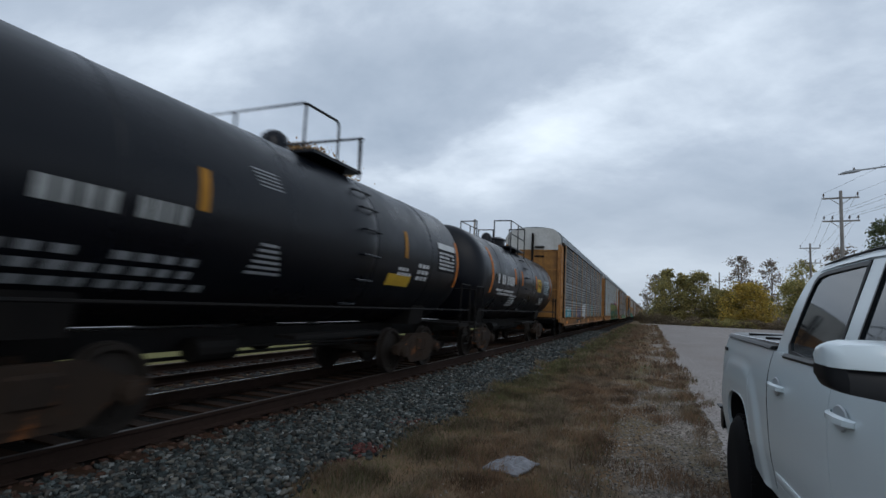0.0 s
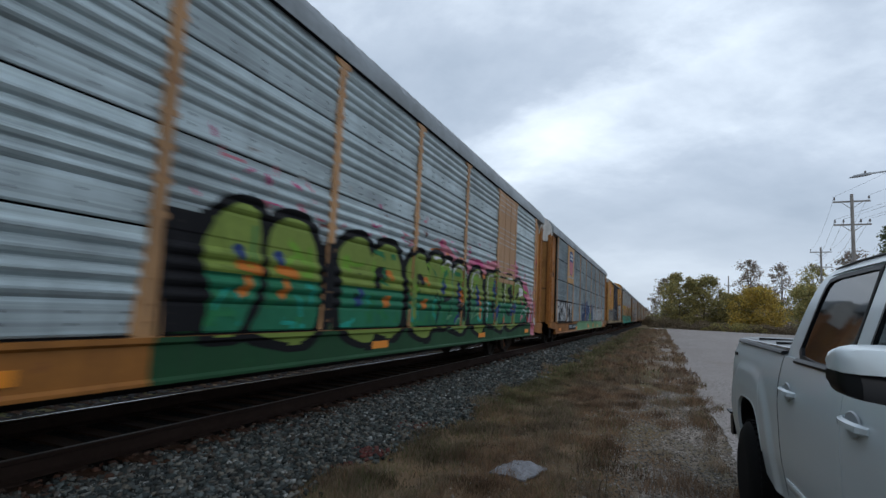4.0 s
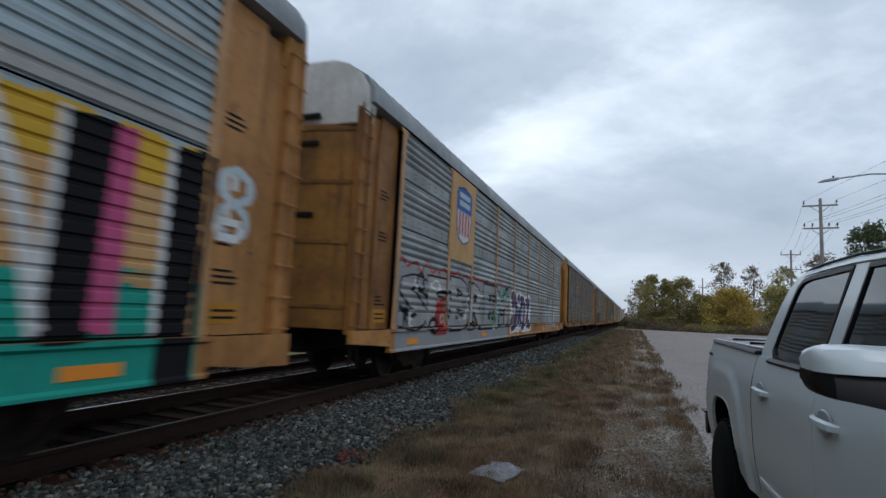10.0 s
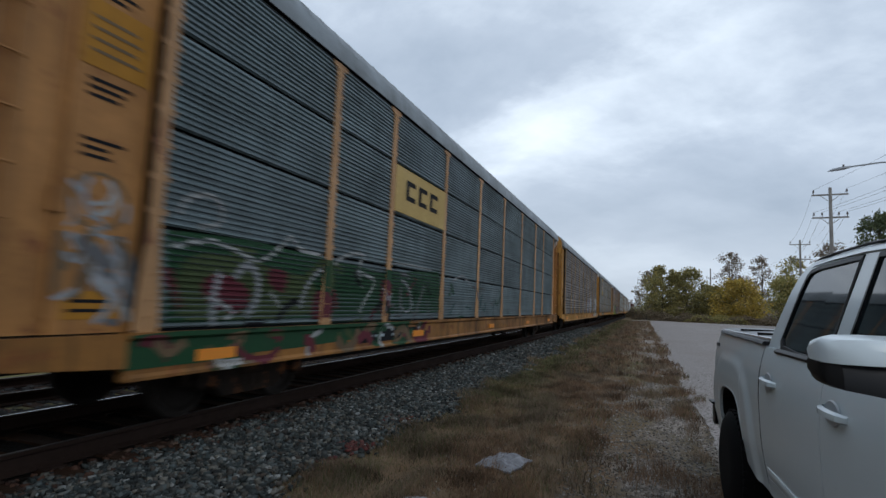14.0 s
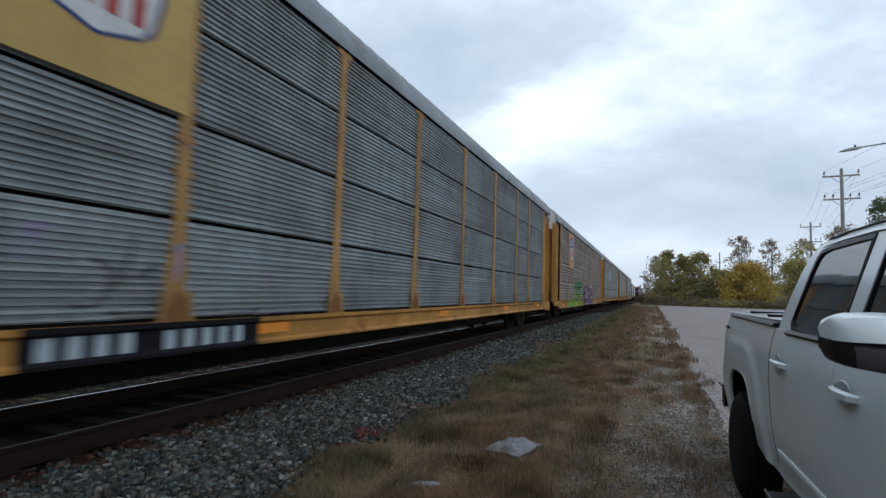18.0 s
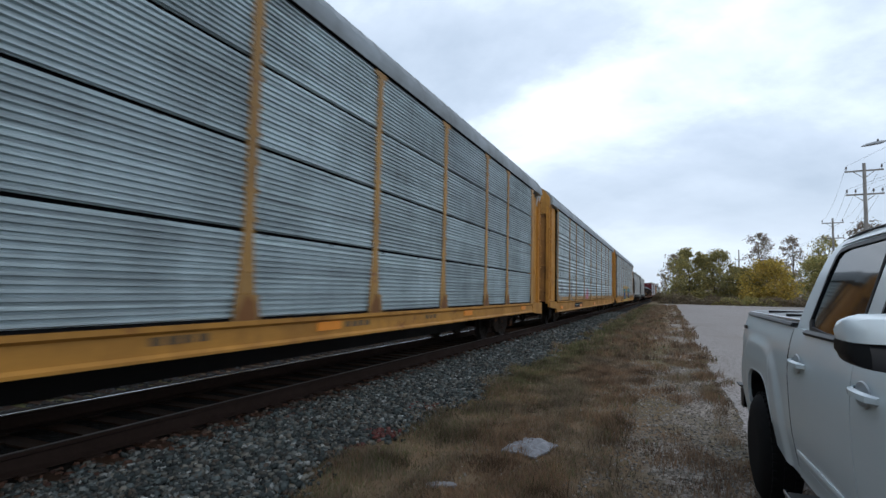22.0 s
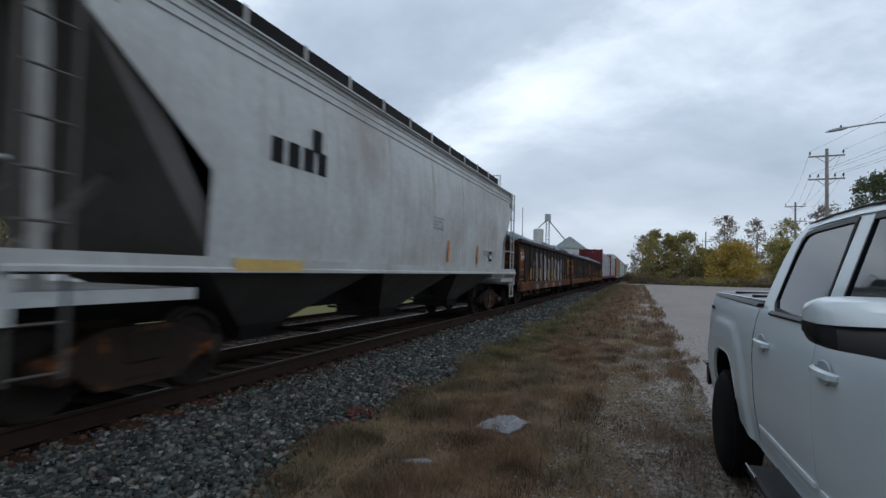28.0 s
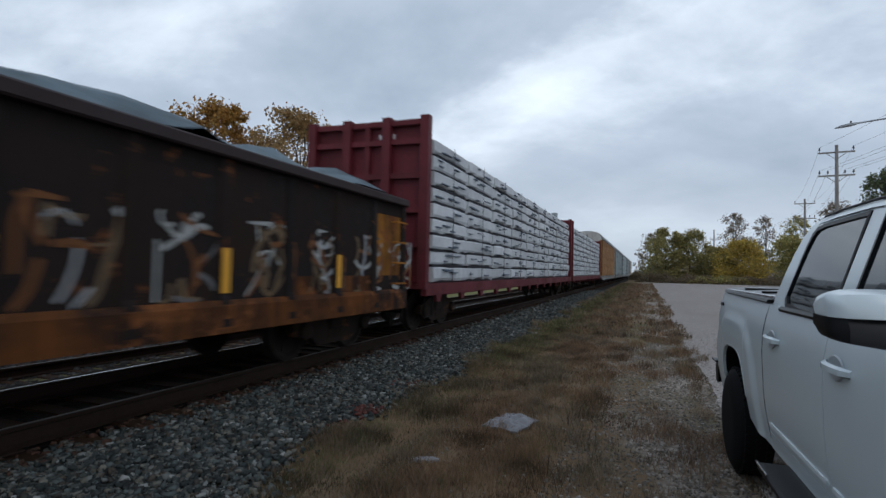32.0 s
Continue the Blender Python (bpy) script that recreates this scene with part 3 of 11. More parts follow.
def rail_profile(cx, z):
    half = [(0.075, -0.185), (0.075, -0.172), (0.012, -0.150), (0.010, -0.050), (0.036, -0.036), (0.036, -0.004)]
    return [(cx + x, z + y) for x, y in half] + [(cx - x, z + y) for x, y in reversed(half)]


def track(cx, z, name, label, near):
    t = thing(name, label, "railway track")
    for s in (1, -1):
        r = part("rail", Geo().extrude(rail_profile(cx + s * 0.7525, z), -60, 900), rail_side, t)
        part("rail_head", Geo().extrude([(cx + s * 0.7525 - 0.019, z - 0.004), (cx + s * 0.7525 + 0.019, z - 0.004), (cx + s * 0.7525 + 0.016, z + 0.001), (cx + s * 0.7525 - 0.016, z + 0.001)], -60, 900), rail_top if s < 0 and cx == TRACK_X else rail_dull, r, "worn rail head")
    variants = []
    for k in range(5):
        g = Geo()
        w, jx = 0.115, rnd.uniform(-0.05, 0.05)
        ring = lambda x, dz: [(x, -w + rnd.uniform(-.012, .012), -0.17), (x, w + rnd.uniform(-.012, .012), -0.17), (x, w - 0.01, dz), (x, rnd.uniform(-.02, .02), dz + rnd.uniform(-0.012, 0.006)), (x, -w + 0.01, dz)]
        g.loft([ring(x + jx, rnd.uniform(-0.012, 0.006)) for x in (-1.3, -0.9, -0.3, 0.3, 0.9, 1.3)])
        variants.append(g.mesh("tie", tie_wood))
    plate = Geo().box(-0.1, 0.1, -0.17, 0.17, -0.002, 0.014).mesh("tie_plate", rail_side)
    y0, y1 = near
    rest = Geo()
    k = 0
    for i, y in enumerate(np.arange(-12, 160, 0.5)):
        yy = y + rnd.uniform(-0.04, 0.04)
        if y0 <= y < y1:
            tie = part("tie", variants[i % 5], None, t, at=pose(cx, yy, z - 0.185, 0, 0, rnd.uniform(-1.5, 1.5)))
            if cx == TRACK_X and y < 22:
                for s in (1, -1):
                    part("tie_plate", plate, None, tie, at=pose(s * 0.7525, 0, 0.0, 0, 0, 90))
        else:
            rest.box(cx - 1.3, cx + 1.3, yy - 0.11, yy + 0.11, z - 0.35, z - 0.187)
    tagged(part("far_ties", rest, tie_wood, t), kind="stuff")
    return t


track(TRACK_X, 0.0, "main_track", "railway track with rusty rails on worn brown timber ties", (0, 55))
track(TRACK_X2, RAIL2_Z, "siding_track", "second railway track lying slightly lower", (0, 30))


def scatter(name, label, spots, material, z_of, size, flat=0.7):
    """Many small angular stones in one mesh."""
    rs = np.random.RandomState(len(name))
    spots = np.asarray(spots)
    n = len(spots)
    cube = np.array([(x, y, z) for z in (-1, 1) for x, y in ((-1, -1), (1, -1), (1, 1), (-1, 1))], float)
    s = np.asarray(size) * rs.uniform(0.6, 1.35, n)
    v = cube[None] * rs.uniform(0.35, 1.2, (n, 8, 3)) * (s[:, None, None] * np.stack([np.ones(n), rs.uniform(0.5, 0.95, n), rs.uniform(0.35, 0.75, n) * flat / 0.7], -1)[:, None])
    a, b = rs.uniform(0, 6.28, n), rs.normal(0, 0.8, n)
    ca, sa, cb, sb = np.cos(a), np.sin(a), np.cos(b), np.sin(b)
    x, y, z = v[..., 0], v[..., 1], v[..., 2]
    y, z = y * cb[:, None] - z * sb[:, None], y * sb[:, None] + z * cb[:, None]
    x, y = x * ca[:, None] - y * sa[:, None], x * sa[:, None] + y * ca[:, None]
    v = np.stack([x + spots[:, :1], y + spots[:, 1:2], z + (z_of(spots[:, 0]) + s * 0.25)[:, None]], -1).reshape(-1, 3)
    quad = np.array([(3, 2, 1, 0), (4, 5, 6, 7), (0, 1, 5, 4), (1, 2, 6, 5), (2, 3, 7, 6), (3, 0, 4, 7)])
    f = (quad[None] + 8 * np.arange(n)[:, None, None]).reshape(-1, 4)
    me = bpy.data.meshes.new(name)
    me.vertices.add(len(v))
    me.vertices.foreach_set("co", v.ravel())
    me.loops.add(f.size)
    me.loops.foreach_set("vertex_index", f.ravel())
    me.polygons.add(len(f))
    me.polygons.foreach_set("loop_start", np.arange(0, f.size, 4))
    me.polygons.foreach_set("loop_total", np.full(len(f), 4))
    me.update()
    me.materials.append(material)
    return tagged(new(name, me), label, "gravel", kind="stuff")


rs = np.random.RandomState(3)


def spread(n, x0, x1, y0, y1, power=1.0):
    return np.stack([rs.uniform(x0, x1, n), y0 + (y1 - y0) * rs.uniform(0, 1, n) ** power], -1)


def bed_z(x):
    return np.interp(x, [-7.9, -7.2, -4.45, -3.1, -2.4, -0.6, 0.5, 3], [-0.24, -0.21, -0.21, -0.135, -0.15, -0.14, -0.13, -0.118])


ragged = lambda p: p[p[:, 0] < -2.80 + 0.16 * np.sin(1.1 * p[:, 1]) + 0.10 * np.sin(2.7 * p[:, 1]) + rs.normal(0, 0.13, len(p)) + 0.14 * np.clip(5 - p[:, 1], 0, 3)]
outer = lambda p: p[p[:, 0] > -4.68 + 0.06 * np.sin(1.9 * p[:, 1]) + 0.17 * np.sin(12.566 * p[:, 1] + 1.57) + rs.normal(0, 0.08, len(p))]
near = outer(ragged(spread(42000, -4.85, -2.0, 0.8, 13, 1.35)))
far = outer(ragged(spread(17000, -4.85, -2.0, 13, 48, 1.5)))
behind = outer(ragged(spread(7000, -4.85, -2.0, -8, 0.8)))
spots = np.concatenate([near, far, behind])
sizes = np.concatenate([np.full(len(near), 0.026), np.full(len(far), 0.041), np.full(len(behind), 0.04)])
scatter("ballast_stones", "loose grey and buff crushed ballast stones", spots, stone_mat, lambda x: bed_z(x) + rs.uniform(-0.012, 0.03, len(x)), sizes, 0.85)
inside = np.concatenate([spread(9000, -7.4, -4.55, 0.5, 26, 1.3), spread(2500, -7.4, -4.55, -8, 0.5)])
scatter("grimy_ballast_stones", "dark oily ballast stones between the ties", inside, grime_shade_mat, lambda x: bed_z(x) - 0.035, 0.036)
siding = spread(7000, -12.0, -7.6, 2, 34, 1.3)
scatter("siding_ballast_stones", "dark crushed stones round the siding", siding, siding_mat, lambda x: np.interp(x, [-12, -11.5, -8.9, -8.2, -7.6], [-0.5, -0.49, -0.49, -0.47, -0.42]), 0.05)
edge_x = spread(1500, -4.95, -4.35, 0.8, 26, 1.3)
scatter("stained_ballast_stones", "rust-brown stained stones along the tie ends", edge_x, stain_mat, lambda x: bed_z(x) + 0.012, 0.03)
patch_ = np.concatenate([np.stack([rs.normal(-2.84, 0.10, 60), rs.normal(5.22, 0.09, 60)], -1), np.stack([rs.normal(-2.72, 0.09, 40), rs.normal(4.6, 0.08, 40)], -1), np.stack([rs.normal(-3.0, 0.12, 18), rs.normal(6.6, 0.12, 18)], -1)])
scatter("red_marked_stones", "ballast stones with a splash of red marking paint", patch_, red_mat, lambda x: bed_z(x) + 0.03, 0.024)
grit = np.concatenate([spread(9000, -0.7, 1.05, 1.5, 13, 1.2), spread(3500, -2.0, 0.8, 1.2, 24, 1.2), spread(2500, 0.6, 2.2, 1.5, 16, 1.2)])
scatter("loose_grit", "small loose gravel among the dry grass", grit, grit_mat, bed_z, 0.013)


def grass(name, label, spots, height, material, width=0.006):
    r = np.random.RandomState(len(spots) % 997)
    n = len(spots)
    h = np.asarray(height) * r.uniform(0.4, 1.3, n)
    a = r.uniform(0, 6.28, n)
    lean, la = h * r.uniform(0.2, 1.0, n), r.uniform(0, 6.28, n)
    w = width * r.uniform(0.7, 1.5, n) * (1 + np.maximum(0, spots[:, 1]) / 14)
    z = bed_z(spots[:, 0])
    dx, dy = np.cos(a) * w, np.sin(a) * w
    lx, ly = np.cos(la) * lean, np.sin(la) * lean
    x, y = spots[:, 0], spots[:, 1]
    v = np.stack([np.stack([x - dx, y - dy, z - 0.01], -1), np.stack([x + dx, y + dy, z - 0.01], -1),
                  np.stack([x + lx * 0.35 + dx * 0.7, y + ly * 0.35 + dy * 0.7, z + h * 0.6], -1), np.stack([x + lx * 0.35 - dx * 0.7, y + ly * 0.35 - dy * 0.7, z + h * 0.6], -1),
                  np.stack([x + lx, y + ly, z + h], -1)], 1).reshape(-1, 3)
    k = 5 * np.arange(n)
    loops = np.stack([k, k + 1, k + 2, k + 3, k + 3, k + 2, k + 4], -1)
    me = bpy.data.meshes.new(name)
    me.vertices.add(len(v))
    me.vertices.foreach_set("co", v.ravel())
    me.loops.add(loops.size)
    me.loops.foreach_set("vertex_index", loops.ravel())
    me.polygons.add(2 * n)
    me.polygons.foreach_set("loop_start", np.stack([7 * np.arange(n), 7 * np.arange(n) + 4], -1).ravel())
    me.polygons.foreach_set("loop_total", np.tile([4, 3], n))
    me.update()
    me.materials.append(material)
    return tagged(new(name, me), label, "grass", kind="stuff")


def turf_spots(n, y0, y1, power):
    """Places for blades, sorted into dry, rusty and olive patches, and how tall they stand there."""
    p = spread(n, -3.2, 1.1, y0, y1, power)
    sorts = ([], [], [])
    for x, y in p:
        clump = noise.noise((x * 2.6, y * 1.5, 9.0))
        m = noise.noise((x * 0.8, y * 0.45, 3.0)) * 0.6 + clump * 0.55
        left = -2.78 + 0.16 * math.sin(1.1 * y) + 0.10 * math.sin(2.7 * y) + 0.14 * min(3.0, max(0.0, 5 - y)) - 0.2 * (y > 25)
        want = 0.98 - 0.86 * min(1.0, max(0.0, (x + 1.3) / 1.15)) + 0.40 * math.exp(-((x - 0.62 - 0.004 * y) / 0.13) ** 2) * (y > 6.5) - 0.6 * max(0.0, x - 0.75)
        if x > left + rs.normal(0, 0.10) and m + want > rs.uniform(0, 0.9):
            g_ = (0.42 + 0.35 * (y > 9)) * math.exp(-((x + 2.35) / 0.6) ** 2) + 0.15 * (noise.noise((x * 0.7, y * 0.3, 21.0)) > 0.05)
            r_ = 0.5 + 2.2 * noise.noise((x * 1.1, y * 0.6, 31.0)) + 0.25 * (x > -1.2)
            k = 2 if rs.uniform() < g_ else 1 if rs.uniform() < r_ else 0
            sorts[k].append((x, y, max(0.35, 0.9 + 1.5 * clump)))
    return [np.array(q) for q in sorts]


for y0, y1, n, power, tall, width, far_ in ((1.2, 14, 205000, 1.3, 0.074, 0.0022, ""), (14, 85, 80000, 1.5, 0.10, 0.0045, "far_"), (-8, 1.2, 60000, 1.0, 0.07, 0.004, "near_")):
    for spots, name, label, mat in zip(turf_spots(n, y0, y1, power), ("dry_grass", "rust_grass", "olive_grass"), ("short dry straw-brown autumn grass", "rust-brown dead grass and leaf litter", "olive-green autumn grass beside the ballast"), (blade_mat, rust_blade_mat, olive_mat)):
        grass(far_ + name, label, spots, tall * spots[:, 2], mat, width)


stalks = np.concatenate([np.stack([rs.normal(x, 0.22, 26), rs.normal(y, 0.3, 26)], -1) for x, y in ((-2.0, 5.6), (-1.75, 4.9), (-1.2, 4.4), (-2.15, 6.9), (-0.75, 5.6), (-1.5, 7.6), (-0.55, 3.9), (-1.9, 9.0))])
stalk_mat = leafy("dark_dead_stalks", [(0.05, 0.035, 0.025), (0.09, 0.065, 0.045), (0.13, 0.10, 0.07)], 0.9, 0.0)
grass("dead_weed_stalks", "thin dark dead weed stalks in the turf", stalks, 0.20, stalk_mat, 0.0022)


# ---- trees and brush ----
bark = paint("grey_brown_bark", (0.10, 0.085, 0.07), dirt=(0.05, 0.04, 0.03), rough=0.9, grain=18, relief=1.0)
# most leaf tones are lifted and greyed, with distance haze put into them
leaf_yellow = leafy("yellow_autumn_leaves", [(0.4821, 0.344, 0.0783), (0.6201, 0.448, 0.09045), (0.3165, 0.27, 0.09045), (0.5097, 0.33, 0.0783), (0.2337, 0.224, 0.0999)])
leaf_olive = leafy("olive_leaves", [(0.2332, 0.242, 0.1025), (0.3487, 0.3223, 0.1237), (0.4834, 0.3806, 0.1375), (0.1919, 0.1991, 0.1025)])
leaf_green = leafy("dark_green_leaves", [(0.0748, 0.1078, 0.0572), (0.1144, 0.1474, 0.0728), (0.154, 0.1606, 0.0806), (0.0748, 0.088, 0.0572)])
leaf_rust = leafy("rust_brown_leaves", [(0.34, 0.175, 0.05), (0.46, 0.235, 0.06), (0.25, 0.145, 0.055), (0.39, 0.25, 0.07)])
leaf_grey = leafy("sparse_grey_brown_leaves", [(0.2555, 0.2079, 0.1825), (0.3286, 0.2453, 0.2025), (0.2003, 0.1782, 0.15), (0.2735, 0.2453, 0.1288)])
leaf_mixed = leafy("yellow_olive_leaves", [(0.318, 0.275, 0.1063), (0.2332, 0.2255, 0.1063), (0.424, 0.33, 0.1063), (0.1908, 0.1925, 0.1), (0.3498, 0.286, 0.1125)])
leaf_tan = leafy("thin_tan_leaves", [(0.32, 0.20, 0.095), (0.40, 0.25, 0.10), (0.25, 0.18, 0.095), (0.34, 0.18, 0.07)])
leaf_brush = leafy("dry_brush_leaves", [(0.1834, 0.1452, 0.0975), (0.2343, 0.1727, 0.115), (0.1579, 0.1397, 0.085), (0.2003, 0.1364, 0.09125)])


def leaf_mesh(name, c, size, rs_, leaf):
    """Small leaf blades at the centres c, turned at random."""
    count = len(c)
    n1 = rs_.normal(0, 1, (count, 3))
    n1 /= np.linalg.norm(n1, axis=1, keepdims=True)
    n2 = np.cross(n1, rs_.normal(0, 1, (count, 3)))
    n2 /= np.linalg.norm(n2, axis=1, keepdims=True)
    s = size * rs_.uniform(0.5, 1.4, (count, 1))
    v = np.stack([c - n1 * s, c + n2 * s * 0.6, c + n1 * s, c - n2 * s * 0.6], 1).reshape(-1, 3)
    me = bpy.data.meshes.new(name)
    me.from_pydata(v.tolist(), [], (np.arange(count * 4).reshape(-1, 4)).tolist())
    me.materials.append(leaf)
    return me


def tree(label, x, y, height, spread, leaf, count, size, seed, trunk=0.35, low=0.25, ground_z=-0.13, open_=0.0):
    """A tapered trunk, limbs that fork into twigs, and uneven lobes of leaf clumps on them."""
    r = random.Random(seed)
    rs_ = np.random.RandomState(seed)
    t = thing("tree", label, "tree", "trees round the railway", at=pose(x, y, ground_z))
    wood = Geo()
    spine = [Vector((0, 0, -0.3))]
    for k in range(6):
        spine.append(Vector((spine[-1].x + r.uniform(-.05, .05) * spread, spine[-1].y + r.uniform(-.05, .05) * spread, height * 0.92 * (k + 1) / 6)))
    for k in range(6):
        wood.tube(spine[k], spine[k + 1], trunk * (1 - 0.155 * k), trunk * (1 - 0.155 * (k + 1)), n=8, caps=False)
    clumps = []
    lobes = int(12 + 5 * (1 - open_) + height * 0.5)
    for i in range(lobes):
        u = low + (1 - low) * ((i + r.random()) / lobes) ** 0.9
        w = math.sin(math.pi * min(1.0, 0.16 + 0.80 * (u - low) / (1 - low))) ** 0.7
        rad = spread * r.uniform(0.22, 0.42) * (0.55 + 0.45 * w)
        a, d = i * 2.4 + r.uniform(-0.5, 0.5), max(0.0, spread * w * r.uniform(0.55, 1.1) - rad * 0.8)
        c = Vector((d * math.cos(a), d * math.sin(a), min(height - rad * 0.75, u * height)))
        c.z = max(c.z, rad * 0.35)
        k = min(5, int(max(0.0, c.z * 0.62) / height / 0.92 * 6))
        fork = spine[k].lerp(spine[k + 1], 0.5)
        mid = fork.lerp(c, 0.55) + Vector((r.uniform(-.1, .1), r.uniform(-.1, .1), 0.05)) * spread
        wood.tube(fork, mid, trunk * 0.30, trunk * 0.18, n=6, caps=False)
        wood.tube(mid, c, trunk * 0.18, trunk * 0.08, n=5, caps=False)
        for q in range(9):
            v = Vector(rs_.normal(0, 1, 3)).normalized() * rad * r.uniform(0.55, 1.1)
            v.z = v.z * 0.85 + 0.1 * rad
            tip = c + v
            tip.z = max(0.1, tip.z)
            wood.tube(c, tip, trunk * 0.07, trunk * 0.02, n=3, caps=False)
            clumps.append((*tip, rad * r.uniform(0.22, 0.45)))
    part("trunk", wood, bark, t)
    clumps = np.array(clumps)
    pick = clumps[rs_.randint(0, len(clumps), count)]
    c = pick[:, :3] + rs_.normal(0, 1, (count, 3)) * pick[:, 3:] * np.array([1, 1, 0.8])
    c[:, 2] = np.abs(c[:, 2]) + 0.05
    part("crown", leaf_mesh("crown", c, size, rs_, leaf), None, t)
    return t


def brush(label, x, y, w, d, h, leaf, count, size, seed):
    """A low thicket: many thin stems with leaves."""
    rs_ = np.random.RandomState(seed)
    t = thing("bush", label, "bush", "brush along the road", at=pose(x, y, -0.13))
    stems = Geo()
    px_, py_ = rs_.uniform(-w / 2, w / 2, 60), rs_.uniform(-d / 2, d / 2, 60)
    for a, b in zip(px_, py_):
        stems.tube((a, b, -0.1), (a + rs_.uniform(-.5, .5), b + rs_.uniform(-.5, .5), h * rs_.uniform(0.5, 1.0)), 0.03, 0.008, n=4, caps=False)
    part("undergrowth", stems, bark, t)
    c = np.stack([rs_.uniform(-1, 1, count), rs_.uniform(-1, 1, count), np.zeros(count)], -1)
    c[:, 0] = np.sign(c[:, 0]) * np.abs(c[:, 0]) ** 1.2 * w * 0.62
    c[:, 1] *= d / 2
    top = np.array([h * (0.75 + 0.7 * noise.noise((a * 0.45, b * 0.45, seed)) + 0.3 * noise.noise((a * 1.7, b * 1.7, seed))) * (1 - (abs(a) / (w * 0.66)) ** 3) for a, b, _ in c])
    c[:, 2] = rs_.uniform(0.0, 1, count) ** 0.7 * np.maximum(0.2, top)
    part("leaves", leaf_mesh("leaves", c, size, rs_, leaf), None, t)
    return t


def at_bearing(deg, dist):
    """A place by its bearing to the right of the track and its distance along it."""
    return dist * math.tan(radians(deg)), dist


for label, deg, dist, height, spread_, leaf, count, size, seed, low, open_ in (
        ("rounded tree with yellow-green autumn leaves", 1.9, 108, 9.6, 4.6, leaf_mixed, 11000, 0.17, 11, 0.02, 0),
        ("tree with thinning olive-yellow leaves", 4.1, 111, 9.9, 4.2, leaf_mixed, 9000, 0.17, 12, 0.02, 0.1),
        ("small leafy tree with bare twigs on top", 0.6, 118, 9.6, 3.2, leaf_grey, 2400, 0.17, 13, 0.1, 0.5),
        ("bushy tree with bright yellow leaves", 8.7, 104, 7.3, 4.7, leaf_yellow, 11000, 0.17, 14, 0.02, 0),
        ("bushy yellow tree beside the road", 6.4, 108, 6.4, 4.2, leaf_mixed, 8000, 0.17, 15, 0.02, 0),
        ("tall thin tree with sparse grey-brown leaves", 8.0, 150, 16.8, 4.2, leaf_grey, 3000, 0.19, 16, 0.35, 0.7),
        ("tall nearly bare grey tree", 10.4, 150, 15.8, 3.8, leaf_grey, 2400, 0.19, 17, 0.3, 0.8),
        ("sparse tree with thin olive foliage", 12.9, 140, 15.0, 4.0, leaf_olive, 3600, 0.19, 18, 0.2, 0.6),
        ("green leafy tree beside the road", 12.4, 113, 8.6, 5.0, leaf_olive, 9000, 0.18, 19, 0.02, 0.1),
        ("thin half-bare brown tree", 15.6, 118, 15.4, 4.4, leaf_grey, 3600, 0.19, 20, 0.25, 0.6),
        ("dark green leafy tree", 19.2, 95, 17.6, 5.0, leaf_green, 9000, 0.2, 21, 0.1, 0.1),
        ("olive-green leafy roadside tree", 17.0, 114, 12.0, 4.4, leaf_olive, 7000, 0.19, 22, 0.05, 0.2),
        ("dark green pointed spruce-like tree", 22.0, 88, 16.0, 4.2, leaf_green, 8000, 0.2, 23, 0.05, 0.1),
        ("olive-green tree by the road", 26, 80, 11.0, 5.0, leaf_olive, 5000, 0.22, 24, 0.05, 0.1)):
    x, y = at_bearing(deg, dist)
    tree(label, x, y, height, spread_, leaf, count, size, seed, trunk=0.2, low=low, open_=open_)
for deg, dist, w, h, leaf, seed in ((1.2, 101, 6, 1.6, leaf_brush, 31), (3.8, 100, 8, 1.5, leaf_brush, 32), (6.6, 100, 8, 1.7, leaf_olive, 33), (9.6, 100, 8, 1.5, leaf_brush, 34), (12.6, 106, 10, 1.8, leaf_brush, 35), (15.8, 106, 11, 2.2, leaf_brush, 36), (20, 100, 12, 2.4, leaf_brush, 37), (-0.4, 130, 4, 2.4, leaf_brush, 38), (0.3, 170, 7, 5.0, leaf_olive, 39)):
    x, y = at_bearing(deg, dist)
    brush("tangled brown and olive brush at the road edge", x, y, w, 4, h, leaf, 3200, 0.13, seed)

# across the tracks
for label, x, y, height, spread_, leaf, count, size, seed, open_ in (
        ("tall oak with rust-orange leaves", -41.2, 42.0, 18.2, 5.6, leaf_rust, 13000, 0.19, 51, 0.1),
        ("large tree with thinning brown leaves", -32.3, 44.0, 17.2, 6.4, leaf_tan, 11000, 0.17, 52, 0.4),
        ("green-brown tree behind the siding", -56, 33, 14.5, 5.5, leaf_olive, 6000, 0.24, 54, 0.1),
        ("olive tree behind the siding", -62, 20, 13.0, 5.5, leaf_olive, 5000, 0.26, 55, 0.1),
        ("yellow-brown tree behind the siding", -70, 40, 15.0, 6.0, leaf_rust, 5000, 0.26, 56, 0.1)):
    tree(label, x, y, height, spread_, leaf, count, size, seed, trunk=0.32, low=0.3, ground_z=-0.6, open_=open_)

